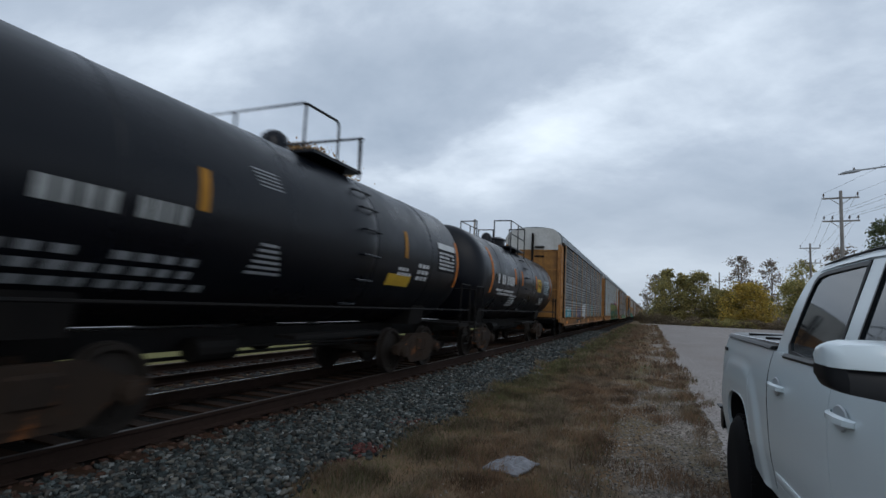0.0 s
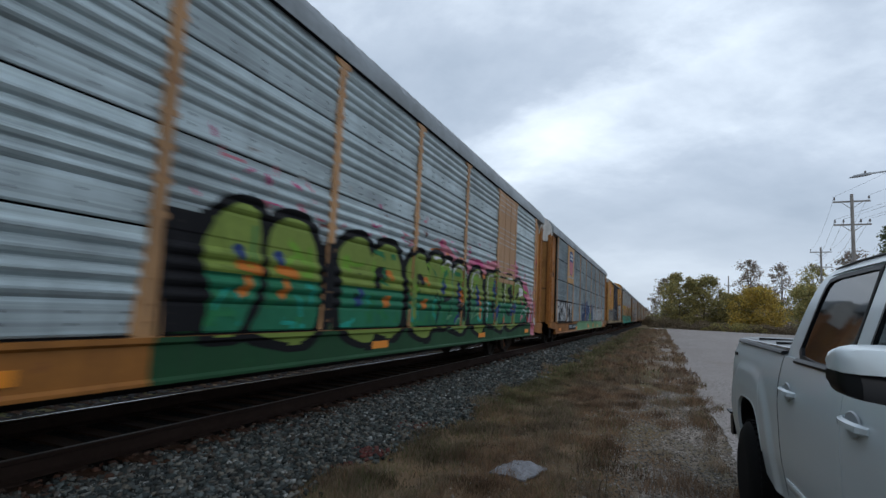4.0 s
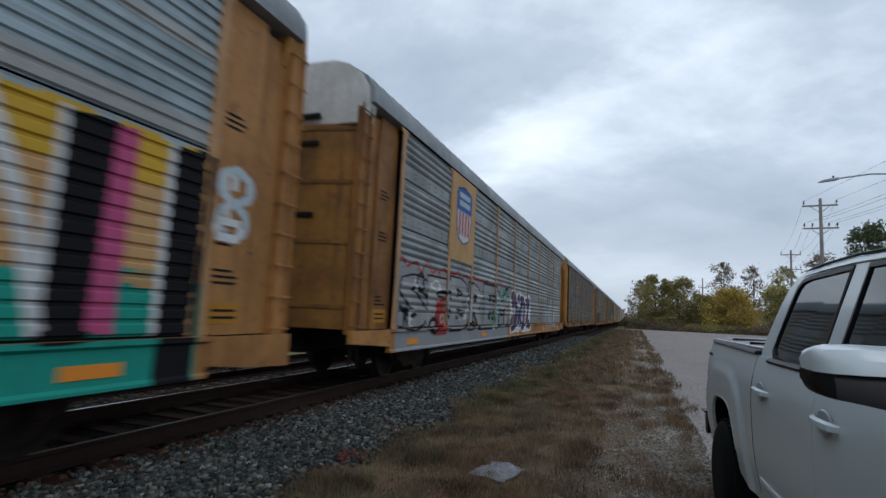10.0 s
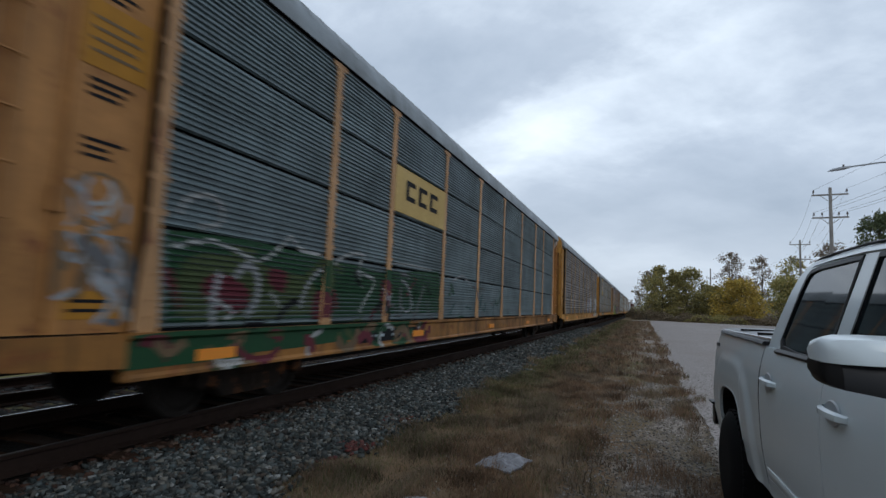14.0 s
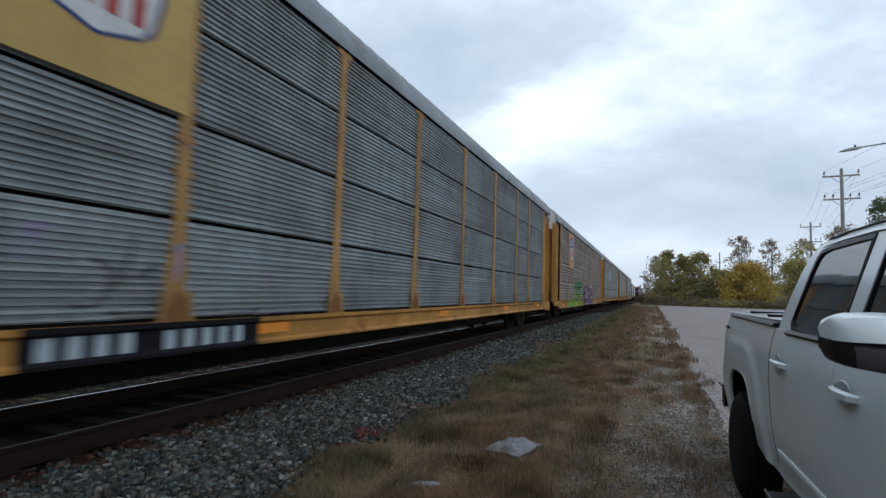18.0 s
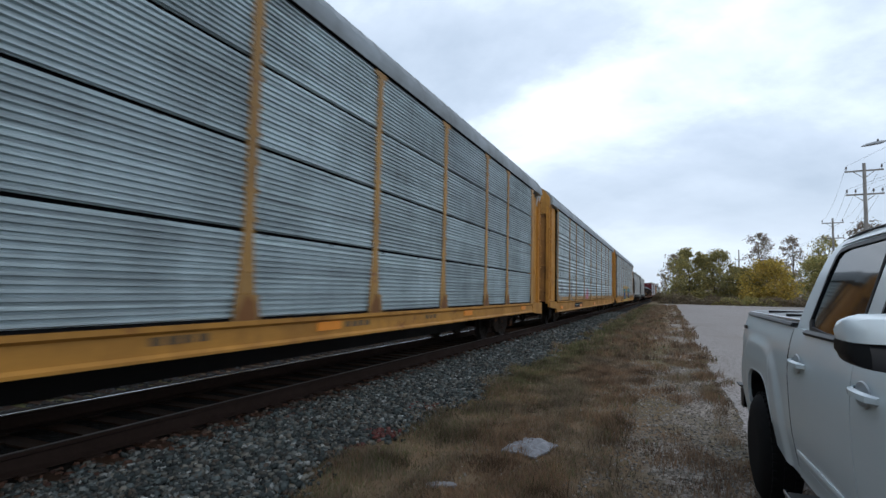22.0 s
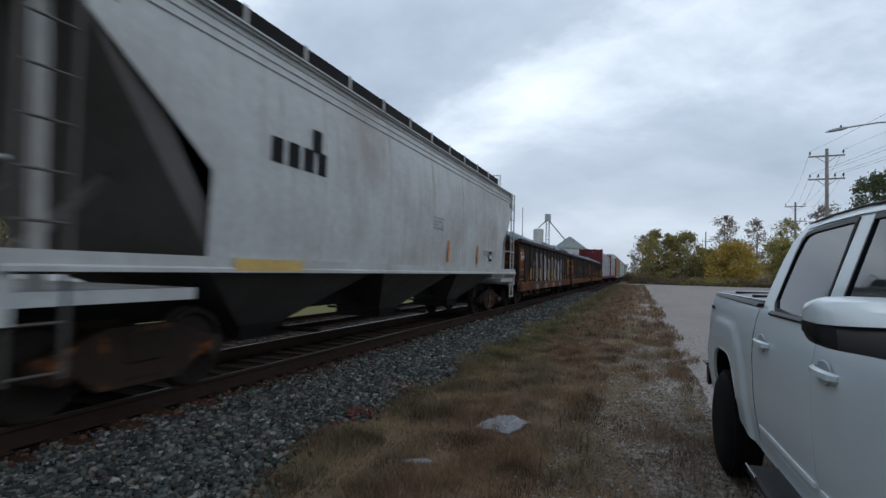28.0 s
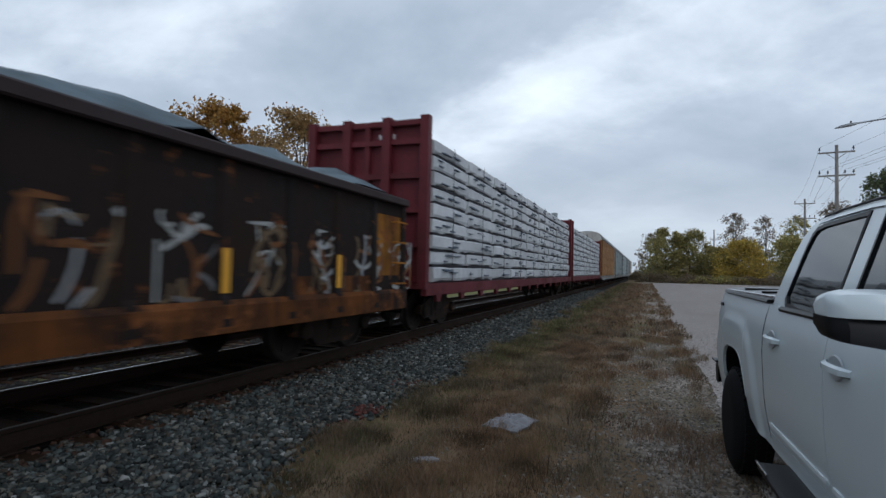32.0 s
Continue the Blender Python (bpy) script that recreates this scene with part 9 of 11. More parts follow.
tag(poly(blob([(-3.21, 1.49), (-3.02, 1.52), (-2.59, 1.58), (-2.34, 1.66), (-2.1, 1.97), (-1.76, 2.27), (-1.52, 2.34), (-1.39, 2.15), (-1.44, 1.55), (-1.43, 1.08), (-2.96, 1.1), (-3.15, 1.09)])), "royal", 2)
tag(poly(blob([(-1.3, 2.14), (-0.86, 2.27), (-0.37, 2.42), (-0.32, 2.08), (0.65, 2.03), (0.89, 1.61), (0.01, 1.12), (-0.69, 1.1), (-1.34, 1.11), (-1.36, 1.65)])), "royal", 2)
tag(poly(blob([(1.59, 2.09), (2.6, 2.13), (2.68, 1.09), (1.44, 1.1), (1.52, 1.57)])), "royal", 2)
tag(stroke([(-3.02, 1.53), (-2.75, 1.58), (-2.38, 1.6), (-2.08, 1.6)], 0.06), "ice", 3)
tag(stroke([(-1.36, 2.13), (-1.34, 1.76), (-1.38, 1.39)], 0.05), "ice", 3)
tag(stroke([(-0.6, 2.07), (-0.67, 1.77), (-0.58, 1.36)], 0.07), "ice", 3)
tag(stroke([(0.77, 2.04), (0.47, 1.66), (0.08, 1.38), (-0.03, 1.12)], 0.07), "ice", 3)
tag(poly(blob([(0.55, 1.46), (1.09, 1.62), (1.38, 1.49), (1.37, 1.1), (0.66, 1.1)])), "mint", 3)
tag(poly([(1.37, 1.6), (1.58, 1.61), (1.59, 1.06), (1.31, 1.07)]), "mint", 4)
scribble(c, "fine", 2.8, 11.0, 0.8, 2.1, ("white", "white", "ice", "lavender"), 24, 34, 0.53, 1)
spray(c, "fine", wavy(3.0, 8.8, 1.1, 1.7, 0.2, 25), "ice", 1, 0.53)
throw_up(c, "fine", "WORM", 3.2, 9.6, 1.1, 1.95, "white", "grey", None, 0.53, 0.02, seed=26, layer=2)
number_plate(c, "fine", -8.4, -5.45, 0.53, seed=3)
for y in (2.6, -0.4):
    spray(c, "fine", wavy(y, y + 0.7, 0.62, 0.9, 0.05, y), "orange", 2, 0.53, posts=False)

# boxcar
bx = box_car("yellow boxcar with dark blue doors and grey graffiti", 21.2)
consist(bx, 115.0, 136.2)
P = lambda segs, c, layer=1: on_plane(bx, 1.487, segs, c, layer)
for a, b in (((-7.55, 4.5), (-6.3, 3.5)), ((-7.55, 3.47), (-6.28, 4.5))):
    P(stroke([a, b], 0.36), "blue", 1 + (a[1] < 4))
    P(stroke([(a[0] - 0.06, a[1] + 0.04), (b[0] - 0.1, b[1] + 0.02)], 0.20), "rose", 3)
bars(P, -7.6, 2.72, 4, 0.24, 0.24, "black", 0.55, seed=31)
bars(P, -8.3, 2.25, 6, 0.15, 0.18, "black", 1.6, seed=32)
for y, z in ((-8.6, 4.0), (-6.25, 3.45)):
    bars(P, y, z, 5, 0.1, 0.06, "navy", 0.2, rows=3, seed=33)
P(rect(6.35, 8.65, 3.55, 4.2), "black", 1)
bars(lambda s, q: P(s, q, 2), 6.6, 3.68, 3, 0.5, 0.4, "white", 0.25, seed=34)
P(lettering("Rail Car Pooling", 6.35, 8.6, 3.12, 3.38), "black", 1)
P(lettering("Experts", 6.95, 8.1, 2.84, 3.06), "black", 1)
def tag_box(segs, colour, layer=1):
    on_plane(bx, 1.517, segs, colour, layer, "graffiti_stroke", step=0.04)
tag_box(wavy(-8.9, -2.4, 1.0, 1.85, 0.16, 41), "haze", 1)
tag_box(poly([(-7.3, 1.75), (-6.0, 1.62), (-4.2, 1.66), (-2.9, 1.75), (-2.9, 2.08), (-4.4, 1.98), (-6.2, 2.0), (-7.2, 2.05)]), "slate", 1)
tag_box(wavy(-4.6, -2.7, 1.2, 2.3, 0.2, 42), "haze", 1)
curls(tag_box, -8.8, -2.7, 1.0, 2.1, ("dirtywhite", "dirtywhite", "dimgrey", "grey", "slate"), 41, 54, (0.05, 0.15), 2)
curls(tag_box, -9.0, -2.7, 1.0, 2.25, ("black", "black", "dimgrey", "black", "dirtywhite"), 42, 72, (0.03, 0.07), 5)


# white wedge letters with black edges on the bare yellow side
tag_box(poly(swell([(3.93, 2.7), (4.13, 2.7), (4.1, 2.03), (4.05, 1.86), (3.86, 1.83), (3.74, 2.68)], 0.085)), "black", 1)
tag_box(poly([(3.93, 2.7), (4.13, 2.7), (4.1, 2.03), (4.05, 1.86), (3.86, 1.83), (3.74, 2.68)]), "dirtywhite", 3)
tag_box(poly(swell([(4.2, 2.66), (4.74, 2.71), (4.62, 2.04), (4.45, 1.45), (4.19, 1.43), (4.17, 2.04)], 0.085)), "black", 2)
tag_box(poly([(4.2, 2.66), (4.74, 2.71), (4.62, 2.04), (4.45, 1.45), (4.19, 1.43), (4.17, 2.04)]), "dirtywhite", 3)
tag_box(poly(swell([(4.94, 2.75), (5.5, 2.74), (5.34, 2.13), (5.24, 1.45), (5.69, 1.08), (4.92, 1.11), (4.89, 1.82), (4.95, 2.3)], 0.085)), "black", 1)
tag_box(poly([(4.94, 2.75), (5.5, 2.74), (5.34, 2.13), (5.24, 1.45), (5.69, 1.08), (4.92, 1.11), (4.89, 1.82), (4.95, 2.3)]), "dirtywhite", 4)
tag_box(poly(swell([(3.94, 1.29), (4.13, 1.35), (4.49, 1.47), (4.8, 1.62), (4.9, 1.45), (4.83, 1.09), (4.16, 1.11), (3.97, 1.09)], 0.085)), "black", 2)
tag_box(poly([(3.94, 1.29), (4.13, 1.35), (4.49, 1.47), (4.8, 1.62), (4.9, 1.45), (4.83, 1.09), (4.16, 1.11), (3.97, 1.09)]), "dirtywhite", 3)
tag_box(poly(swell([(5.75, 2.73), (6.46, 2.79), (6.51, 2.09), (6.44, 1.54), (5.79, 1.72)], 0.085)), "black", 1)
tag_box(poly([(5.75, 2.73), (6.46, 2.79), (6.51, 2.09), (6.44, 1.54), (5.79, 1.72)]), "dirtywhite", 4)
tag_box(poly(swell([(5.7, 1.68), (6.13, 1.69), (6.03, 1.07), (5.76, 1.08)], 0.085)), "black", 2)
tag_box(poly([(5.7, 1.68), (6.13, 1.69), (6.03, 1.07), (5.76, 1.08)]), "grey", 3)
tag_box(poly([(6.1, 1.63), (6.25, 1.64), (6.25, 1.13), (6.1, 1.13)]), "orange", 5)
tag_box(poly(swell([(6.56, 2.72), (7.22, 2.77), (7.32, 2.13), (7.08, 1.58), (6.87, 1.06), (6.55, 1.09), (6.57, 1.79)], 0.085)), "black", 2)
tag_box(poly([(6.56, 2.72), (7.22, 2.77), (7.32, 2.13), (7.08, 1.58), (6.87, 1.06), (6.55, 1.09), (6.57, 1.79)]), "dirtywhite", 3)
tag_box(poly(swell([(7.33, 2.76), (7.95, 2.82), (8.14, 1.19), (7.16, 1.12), (7.34, 2)], 0.085)), "black", 1)
tag_box(poly([(7.33, 2.76), (7.95, 2.82), (8.14, 1.19), (7.16, 1.12), (7.34, 2)]), "dirtywhite", 4)
tag_box(poly(swell([(8.06, 2.81), (8.49, 2.84), (8.71, 1.23), (8.29, 1.2)], 0.085)), "black", 2)
tag_box(poly([(8.06, 2.81), (8.49, 2.84), (8.71, 1.23), (8.29, 1.2)]), "dirtywhite", 3)
tag_box(stroke([(6.07, 2.32), (6.29, 2.24), (6.47, 2.15)], 0.08), "black", 6)
tag_box(ring([(6.93, 2.54), (7.02, 2.66), (7.18, 2.66), (7.23, 2.5), (7.06, 2.4)], 0.06), "black", 6)
tag_box(stroke([(7.09, 2.17), (7.41, 2.25)], 0.1), "black", 6)
tag_box(stroke([(7.36, 1.86), (7.67, 2.11), (8.1, 1.86)], 0.1), "black", 6)
tag_box(poly([(7.47, 1.56), (7.91, 1.61), (7.92, 1.33), (7.48, 1.31)]), "black", 6)
tag_box(poly([(7.53, 1.5), (7.84, 1.52), (7.84, 1.46), (7.54, 1.43)]), "dirtywhite", 7)
tag_box(poly([(4.99, 2.6), (5.33, 2.62), (5.31, 2.38), (5.07, 2.37)]), "dimgrey", 5)
tag_box(poly([(4.3, 1.66), (4.49, 1.76), (4.45, 1.47), (4.22, 1.45)]), "dimgrey", 5)
tag_box(poly([(4.19, 2.45), (4.43, 2.48), (4.4, 1.79), (4.25, 1.77)]), "grey", 5)
tag_box(stroke([(4.15, 1.22), (4.48, 1.24)], 0.1), "black", 6)
tag_box(stroke([(4.93, 1.23), (5.3, 1.22)], 0.12), "black", 6)
tag_box(stroke([(8.69, 2.77), (8.94, 1.27)], 0.07), "black", 6)
tag_box(stroke([(8.8, 2.08), (9.13, 2.16)], 0.07), "black", 6)
tag_box(stroke([(9.05, 2.83), (9.33, 1.36)], 0.07), "black", 6)
tag_box(stroke([(9.09, 2.81), (9.36, 2.67), (9.16, 2.38)], 0.07), "black", 6)
tag_box(poly(blob([(4.23, 2.82), (4.28, 2.9), (4.33, 2.82), (4.34, 2.65), (4.24, 2.63)])), "red", 8)
tag_box(poly(blob([(5.76, 3.24), (5.83, 3.3), (5.91, 3.09), (5.85, 2.97), (5.77, 3.02)])), "maroon", 8)
tag_box(poly(blob([(6.59, 2.99), (6.65, 3.07), (6.73, 2.93), (6.68, 2.78)])), "maroon", 8)
tag_box(poly(blob([(4.88, 1.56), (4.95, 1.62), (4.99, 1.5), (4.95, 1.41), (4.88, 1.43)])), "red", 8)
tag_box(poly(blob([(5.92, 0.92), (5.99, 0.97), (6.08, 0.8), (6.01, 0.65), (5.93, 0.76)])), "maroon", 8)
scribble(bx, "fine", -2.4, 2.3, 1.2, 2.4, ("grey", "black", "ice"), 43, 16, put=lambda s, q, l: on_plane(bx, 1.58, s, q, l, "graffiti_stroke"))
for y in (-2.0, 0.5):
    for k in range(4):
        on_plane(bx, 1.58, rect(y + 0.3, y + 0.9, 4.0 - k * 0.13, 4.06 - k * 0.13), "ice", 1, "notice_line")

c = rack(4, "autorack car sprayed teal, tan and yellow with tall black-edged letters", "bands", galv_mid, post_tan, rack_tan, rack_tan, hood=rack_yellow, door_paint=hood_white)
spray(c, "bands", rect(-12.12, 12.12, 1.6, 2.5), "tan", 1, name="graffiti_ground")
spray(c, "bands", wavy(-12.12, 12.12, 2.5, 3.0, 0.03, 50), "yellow", 1, name="graffiti_ground")
spray(c, "bands", rect(-12.12, 12.12, 0.62, 1.62), "teal", 2, name="graffiti_ground", label="teal spray-painted lower side")
for k in range(40):
    r = random.Random(500 + k)
    spray(c, "bands", oval(r.uniform(-12, 12), r.uniform(1.58, 1.68), r.uniform(0.2, 0.5), 0.05, 10), r.choice(("teal", "tan")), 3, name="graffiti_ground", posts=False)
tag = tagger(c, "bands", sheets=True)
tag(poly(blob([(-2.77, 1.71), (-2.74, 1.96), (-2.59, 2.11), (-2.36, 1.98), (-2.35, 1.77), (-2.57, 1.79)])), "black", 6, "black-edged graffiti letters")
tag(poly(blob([(-2.76, 0.72), (-2.75, 1.15), (-2.64, 1.38), (-2.42, 1.47), (-2.22, 1.21), (-2.26, 0.72)])), "black", 6)
tag(stroke([(-4.3, 0.71), (-4.05, 1.09), (-3.72, 1.5), (-3.54, 2.05), (-3.45, 2.55), (-3.28, 2.89), (-2.9, 3.15)], 0.15), "black", 6)
tag(stroke([(-2.9, 3.15), (-2.23, 3.23), (-1.85, 3.12), (-1.66, 2.78), (-1.62, 2.32), (-1.43, 1.9), (-1.07, 1.63)], 0.16), "black", 6)
tag(stroke([(-4.22, 0.82), (-3.97, 1.14), (-3.64, 1.54), (-3.44, 2.06), (-3.33, 2.58), (-3.15, 2.86), (-2.8, 3.06), (-2.34, 3.12)], 0.1), "white", 7)
tag(poly([(-4.12, 3), (-3.34, 3.03), (-3.47, 2.69), (-3.57, 2.23), (-3.74, 1.61), (-4.06, 1.13), (-4.2, 1.09), (-4.2, 1.69), (-4.17, 2.51)]), "pink", 4)
tag(poly([(-4.41, 3.19), (-4.21, 3.26), (-4.18, 2.12), (-4.18, 1.05), (-4.29, 1.06), (-4.34, 2.09)]), "white", 8)
tag(stroke([(-1.55, 3.03), (-1.43, 2.6), (-1.45, 2.1), (-1.18, 1.75), (-0.51, 1.66)], 0.2), "black", 6)
tag(stroke([(-0.65, 3.04), (-0.57, 2.56), (-0.58, 2.11), (-0.29, 1.67), (0.56, 1.17), (0.74, 0.71)], 0.2), "black", 6)
tag(stroke([(-1.41, 2.85), (-1.29, 3.09), (-0.91, 3.16), (-0.71, 2.98)], 0.14), "white", 7)
tag(stroke([(-0.55, 2.92), (-0.4, 3.12), (0.04, 3.17), (0.22, 2.93)], 0.16), "white", 7)
tag(stroke([(0.27, 3.04), (0.82, 2.77), (1.35, 2.3), (1.43, 1.76)], 0.45), "black", 6)
tag(poly([(0.3, 3.15), (1.48, 3.19), (1.48, 2.82), (0.62, 2.85)]), "pink", 5)
tag(stroke([(0.25, 2.59), (0.2, 2.09), (0.55, 1.52), (0.89, 0.81)], 0.22), "black", 6)
tag(stroke([(-1.53, 1.17), (-1.13, 0.97), (-1, 0.71)], 0.22), "black", 6)
tag(stroke([(1.56, 2.66), (1.5, 1.98), (1.77, 1.33), (2.19, 0.87)], 0.22), "black", 6)
tag(stroke([(1.55, 2.75), (1.84, 3.09), (2.39, 3.1), (2.7, 2.81)], 0.2), "white", 7)
tag(stroke([(2.7, 2.81), (2.95, 2.09), (3, 1.34), (3.51, 0.84)], 0.24), "black", 6)
tag(stroke([(2.85, 2.96), (3.12, 3.22), (3.63, 3.13), (3.87, 2.83)], 0.2), "white", 7)
tag(stroke([(3.87, 2.83), (4.06, 2.17), (4.53, 1.36), (4.82, 0.94)], 0.28), "black", 6)
tag(stroke([(5.16, 3.06), (5.59, 2.28), (5.75, 1.37)], 0.3), "black", 6)
tag(stroke([(5.77, 3.06), (6.49, 2.02), (6.9, 0.98)], 0.24), "black", 6)
tag(stroke([(7.13, 3.14), (7.42, 2.24), (7.59, 1.23)], 0.24), "black", 6)
tag(stroke([(7.78, 3.13), (8.66, 2.13), (9.3, 1.04)], 0.24), "black", 6)
tag(stroke([(9.38, 3.21), (9.57, 2.18), (9.76, 1.13)], 0.24), "black", 6)
tag(stroke([(5.46, 3.07), (6.01, 2.3), (6.16, 1.38)], 0.14), "white", 5)
tag(stroke([(7.38, 3.17), (7.93, 2.27), (8.25, 1.23)], 0.14), "white", 5)
tag(stroke([(9.79, 3.25), (10.23, 2.21), (10.51, 1.13)], 0.14), "white", 5)
tag(poly([(-5.51, 2.63), (-5.08, 2.66), (-5.07, 2.31), (-5.48, 2.27)]), "black", 5)
tag(poly([(-5.5, 2.45), (-5.23, 2.46), (-5.24, 2.36), (-5.49, 2.32)]), "pink", 6)
tag(poly([(-5.5, 2.25), (-5.07, 2.27), (-5.07, 2.22), (-5.49, 2.2)]), "white", 5)
tag(poly([(-5.41, 1.58), (-4.85, 1.58), (-4.83, 1.42), (-5.38, 1.41)]), "black", 5)
tag(poly([(-5.38, 1.38), (-4.84, 1.38), (-4.84, 1.33), (-5.37, 1.33)]), "white", 5)
tag(poly([(-11.67, 2.5), (-10.88, 2.55), (-10.68, 1.46), (-11.47, 1.44)]), "black", 5)
tag(poly([(-11.24, 2.28), (-10.84, 2.3), (-10.73, 1.72), (-11.13, 1.71)]), "teal", 6)
tag(poly([(-9.21, 2.96), (-8.79, 2.99), (-8.47, 1.43), (-8.91, 1.42)]), "black", 5)
tag(poly([(-7.3, 2.84), (-6.69, 2.88), (-6.53, 1.45), (-7.08, 1.45)]), "black", 5)
tag(poly([(-7.13, 2.69), (-6.86, 2.71), (-6.72, 1.7), (-6.99, 1.7)]), "pink", 6)
tag(poly([(10.49, 2.99), (10.57, 2.98), (10.53, 1.09), (10.43, 1.1)]), "white", 5)
tag(poly([(10.57, 2.96), (11.03, 2.99), (10.95, 1.04), (10.5, 1.03)]), "black", 5)
tag(poly([(11, 2.96), (11.22, 2.99), (11.16, 1.1), (10.89, 1.12)]), "pink", 6)
tag(poly([(11.56, 2.97), (11.66, 2.98), (11.63, 1.06), (11.54, 1.06)]), "white", 5)
tag(poly([(11.66, 2.98), (12.16, 3.01), (12.12, 2.43), (12.09, 1.53), (12.07, 0.62), (11.6, 0.62), (11.63, 1.51), (11.65, 2.33)]), "black", 6)
for z0, z1 in ((3.09, 3.32), (4.04, 4.19)):
    spray(c, "bands", rect(-12.12, 12.12, z0, z1), "dirtywhite", 1, name="pale_band", posts=False)
spray(c, "bands", wavy(2.0, 4.6, 3.25, 3.36, 0.03, 3), "red", 2)
spray(c, "bands", wavy(-13.7, -12.2, 0.9, 2.1, 0.1, 5), "teal", 1, sheets=True)
scribble(c, "bands", 12.3, 12.85, 2.2, 3.0, ("white", "ice"), 58, 5, put=lambda s_, q, l: on_plane(c, 1.422, s_, q, l, "graffiti_stroke"))
spray(c, "bands", wavy(-13.7, -13.2, 1.0, 2.8, 0.2, 6), "pink", 2, sheets=True)
spray(c, "bands", wavy(-12.95, -12.7, 0.9, 3.2, 0.2, 7), "black", 2, sheets=True)

c = rack(5, "grey autorack car with a striped shield sign and pale graffiti", "broad", galv_grey, post_tan, rack_rust, rack_tan)
shield_sign(c, "broad", -9.1, -7.1, 2.75, 5.0, "tan")
spray(c, "broad", wavy(-12.1, -2.4, 0.62, 2.42, 0.12, 61), "red", 1)
spray(c, "broad", wavy(-12.1, -2.4, 0.62, 2.36, 0.12, 61), "grey", 2, label="pale grey graffiti fill")
throw_up(c, "broad", "SEBREM", -12.0, -2.5, 1.0, 2.25, ("grey", "dirtywhite"), "black", None, 0.62, 0.03, seed=62, layer=3)
scribble(c, "broad", -12.0, -2.6, 1.0, 2.2, ("white", "grey", "black", "teal"), 63, 26, 0.62, 6)
spray(c, "broad", wavy(-9.9, -9.1, 0.9, 1.7, 0.3, 64), "red", 7)
tag = tagger(c, "broad")
tag(poly(blob([(-1.99, 0.73), (-1.98, 1.26), (-2.09, 1.68), (-2.01, 2.03), (-1.9, 2.24), (-1.64, 2.36), (-1.26, 2.37), (-0.94, 2.25), (-0.63, 2.31), (-0.17, 2.33), (0.37, 2.27), (0.87, 2.22), (1.74, 2.29), (2.13, 2.16), (2.12, 1.71), (2.14, 1.27), (2.09, 0.79), (1.33, 0.74), (0.34, 0.72), (-0.18, 0.86), (-0.43, 0.7), (-0.69, 0.77), (-1.46, 0.76)])), "white", 8, "white cloud behind dark purple graffiti letters")
tag(poly(blob([(-1.86, 2.2), (-1.63, 2.3), (-1.18, 2.28), (-0.87, 2.09), (-0.68, 1.75), (-0.67, 1.26), (-0.88, 1.03), (-1.41, 0.84), (-1.83, 0.81), (-1.86, 1.26), (-1.63, 1.41), (-1.76, 1.71)])), "purple", 9)
tag(poly(blob([(-1.46, 1.68), (-1.25, 1.7), (-1.08, 1.6), (-1.22, 1.45), (-1.42, 1.49)])), "white", 10)
tag(poly([(-1.99, 1.64), (-1.56, 1.69), (-1.51, 1.58), (-1.57, 1.41), (-1.97, 1.33)]), "white", 10)
tag(poly(blob([(-0.68, 2.12), (-0.45, 2.28), (-0.19, 2.16), (-0.31, 1.92), (-0.6, 1.94)])), "purple", 9)
tag(poly([(-0.56, 1.7), (-0.24, 1.72), (-0.14, 1.26), (-0.24, 0.94), (-0.6, 1.02), (-0.6, 1.38)]), "purple", 9)
tag(poly(blob([(-0.14, 2.12), (0.38, 2.21), (0.77, 2.02), (0.9, 1.49), (0.71, 0.97), (0.22, 0.8), (-0.06, 1), (-0.17, 1.53)])), "purple", 9)
tag(poly(blob([(0.11, 1.74), (0.37, 1.8), (0.55, 1.56), (0.45, 1.19), (0.17, 1.19), (0.06, 1.47)])), "white", 10)
tag(poly(blob([(0.23, 1.65), (0.35, 1.68), (0.42, 1.51), (0.37, 1.33), (0.24, 1.33)])), "purple", 11)
tag(poly([(0.95, 2.12), (1.96, 2.18), (1.99, 1.92), (1.51, 1.6), (1.33, 1.27), (1.95, 1.27), (1.92, 0.84), (1.03, 0.92), (1.06, 1.26), (1.36, 1.67), (0.99, 1.81)]), "purple", 9)
tag(stroke([(-2.88, 2.42), (-2.76, 2.33), (-2.64, 2.28), (-2.47, 2.33), (-2.33, 2.47)], 0.1), "black", 9)
tag(poly(blob([(-2.16, 1.63), (-2.04, 1.69), (-2, 1.45), (-2.11, 1.26)])), "straw", 9)
scribble(c, "broad", 2.3, 6.0, 1.0, 1.9, ("grey", "black", "grey"), 66, 14)
throw_up(c, "broad", "MAR", 6.8, 10.2, 0.8, 1.7, "ice", "grey", None, seed=67, fat=0.01)

c = rack(6, "sooty autorack car with flared yellow posts and bubble graffiti", "broad", galv_dark, post_olive, rack_yellow, sill_grimy, 0.74, feet=True, hood=rack_yellow)
for k in range(3):
    y = -6.85 + k * 0.6
    spray(c, "broad", rect(y, y + 0.42, 3.45, 3.95) + rect(y + 0.14, y + 0.42, 3.6, 3.8), "orange", 1, name="faded_logo", posts=False)
spray(c, "broad", rect(-6.9, -5.1, 3.32, 3.39), "orange", 1, name="faded_logo", posts=False)
tag = tagger(c, "broad", 0.74)
tag(poly(blob([(-0.22, 1.15), (-0.31, 1.57), (-0.26, 1.88), (-0.12, 2.02), (0.07, 2.05), (0.28, 1.96), (0.4, 1.62), (0.45, 1.14)])), "dirtywhite", 1, "pale-edged black bubble graffiti letters")
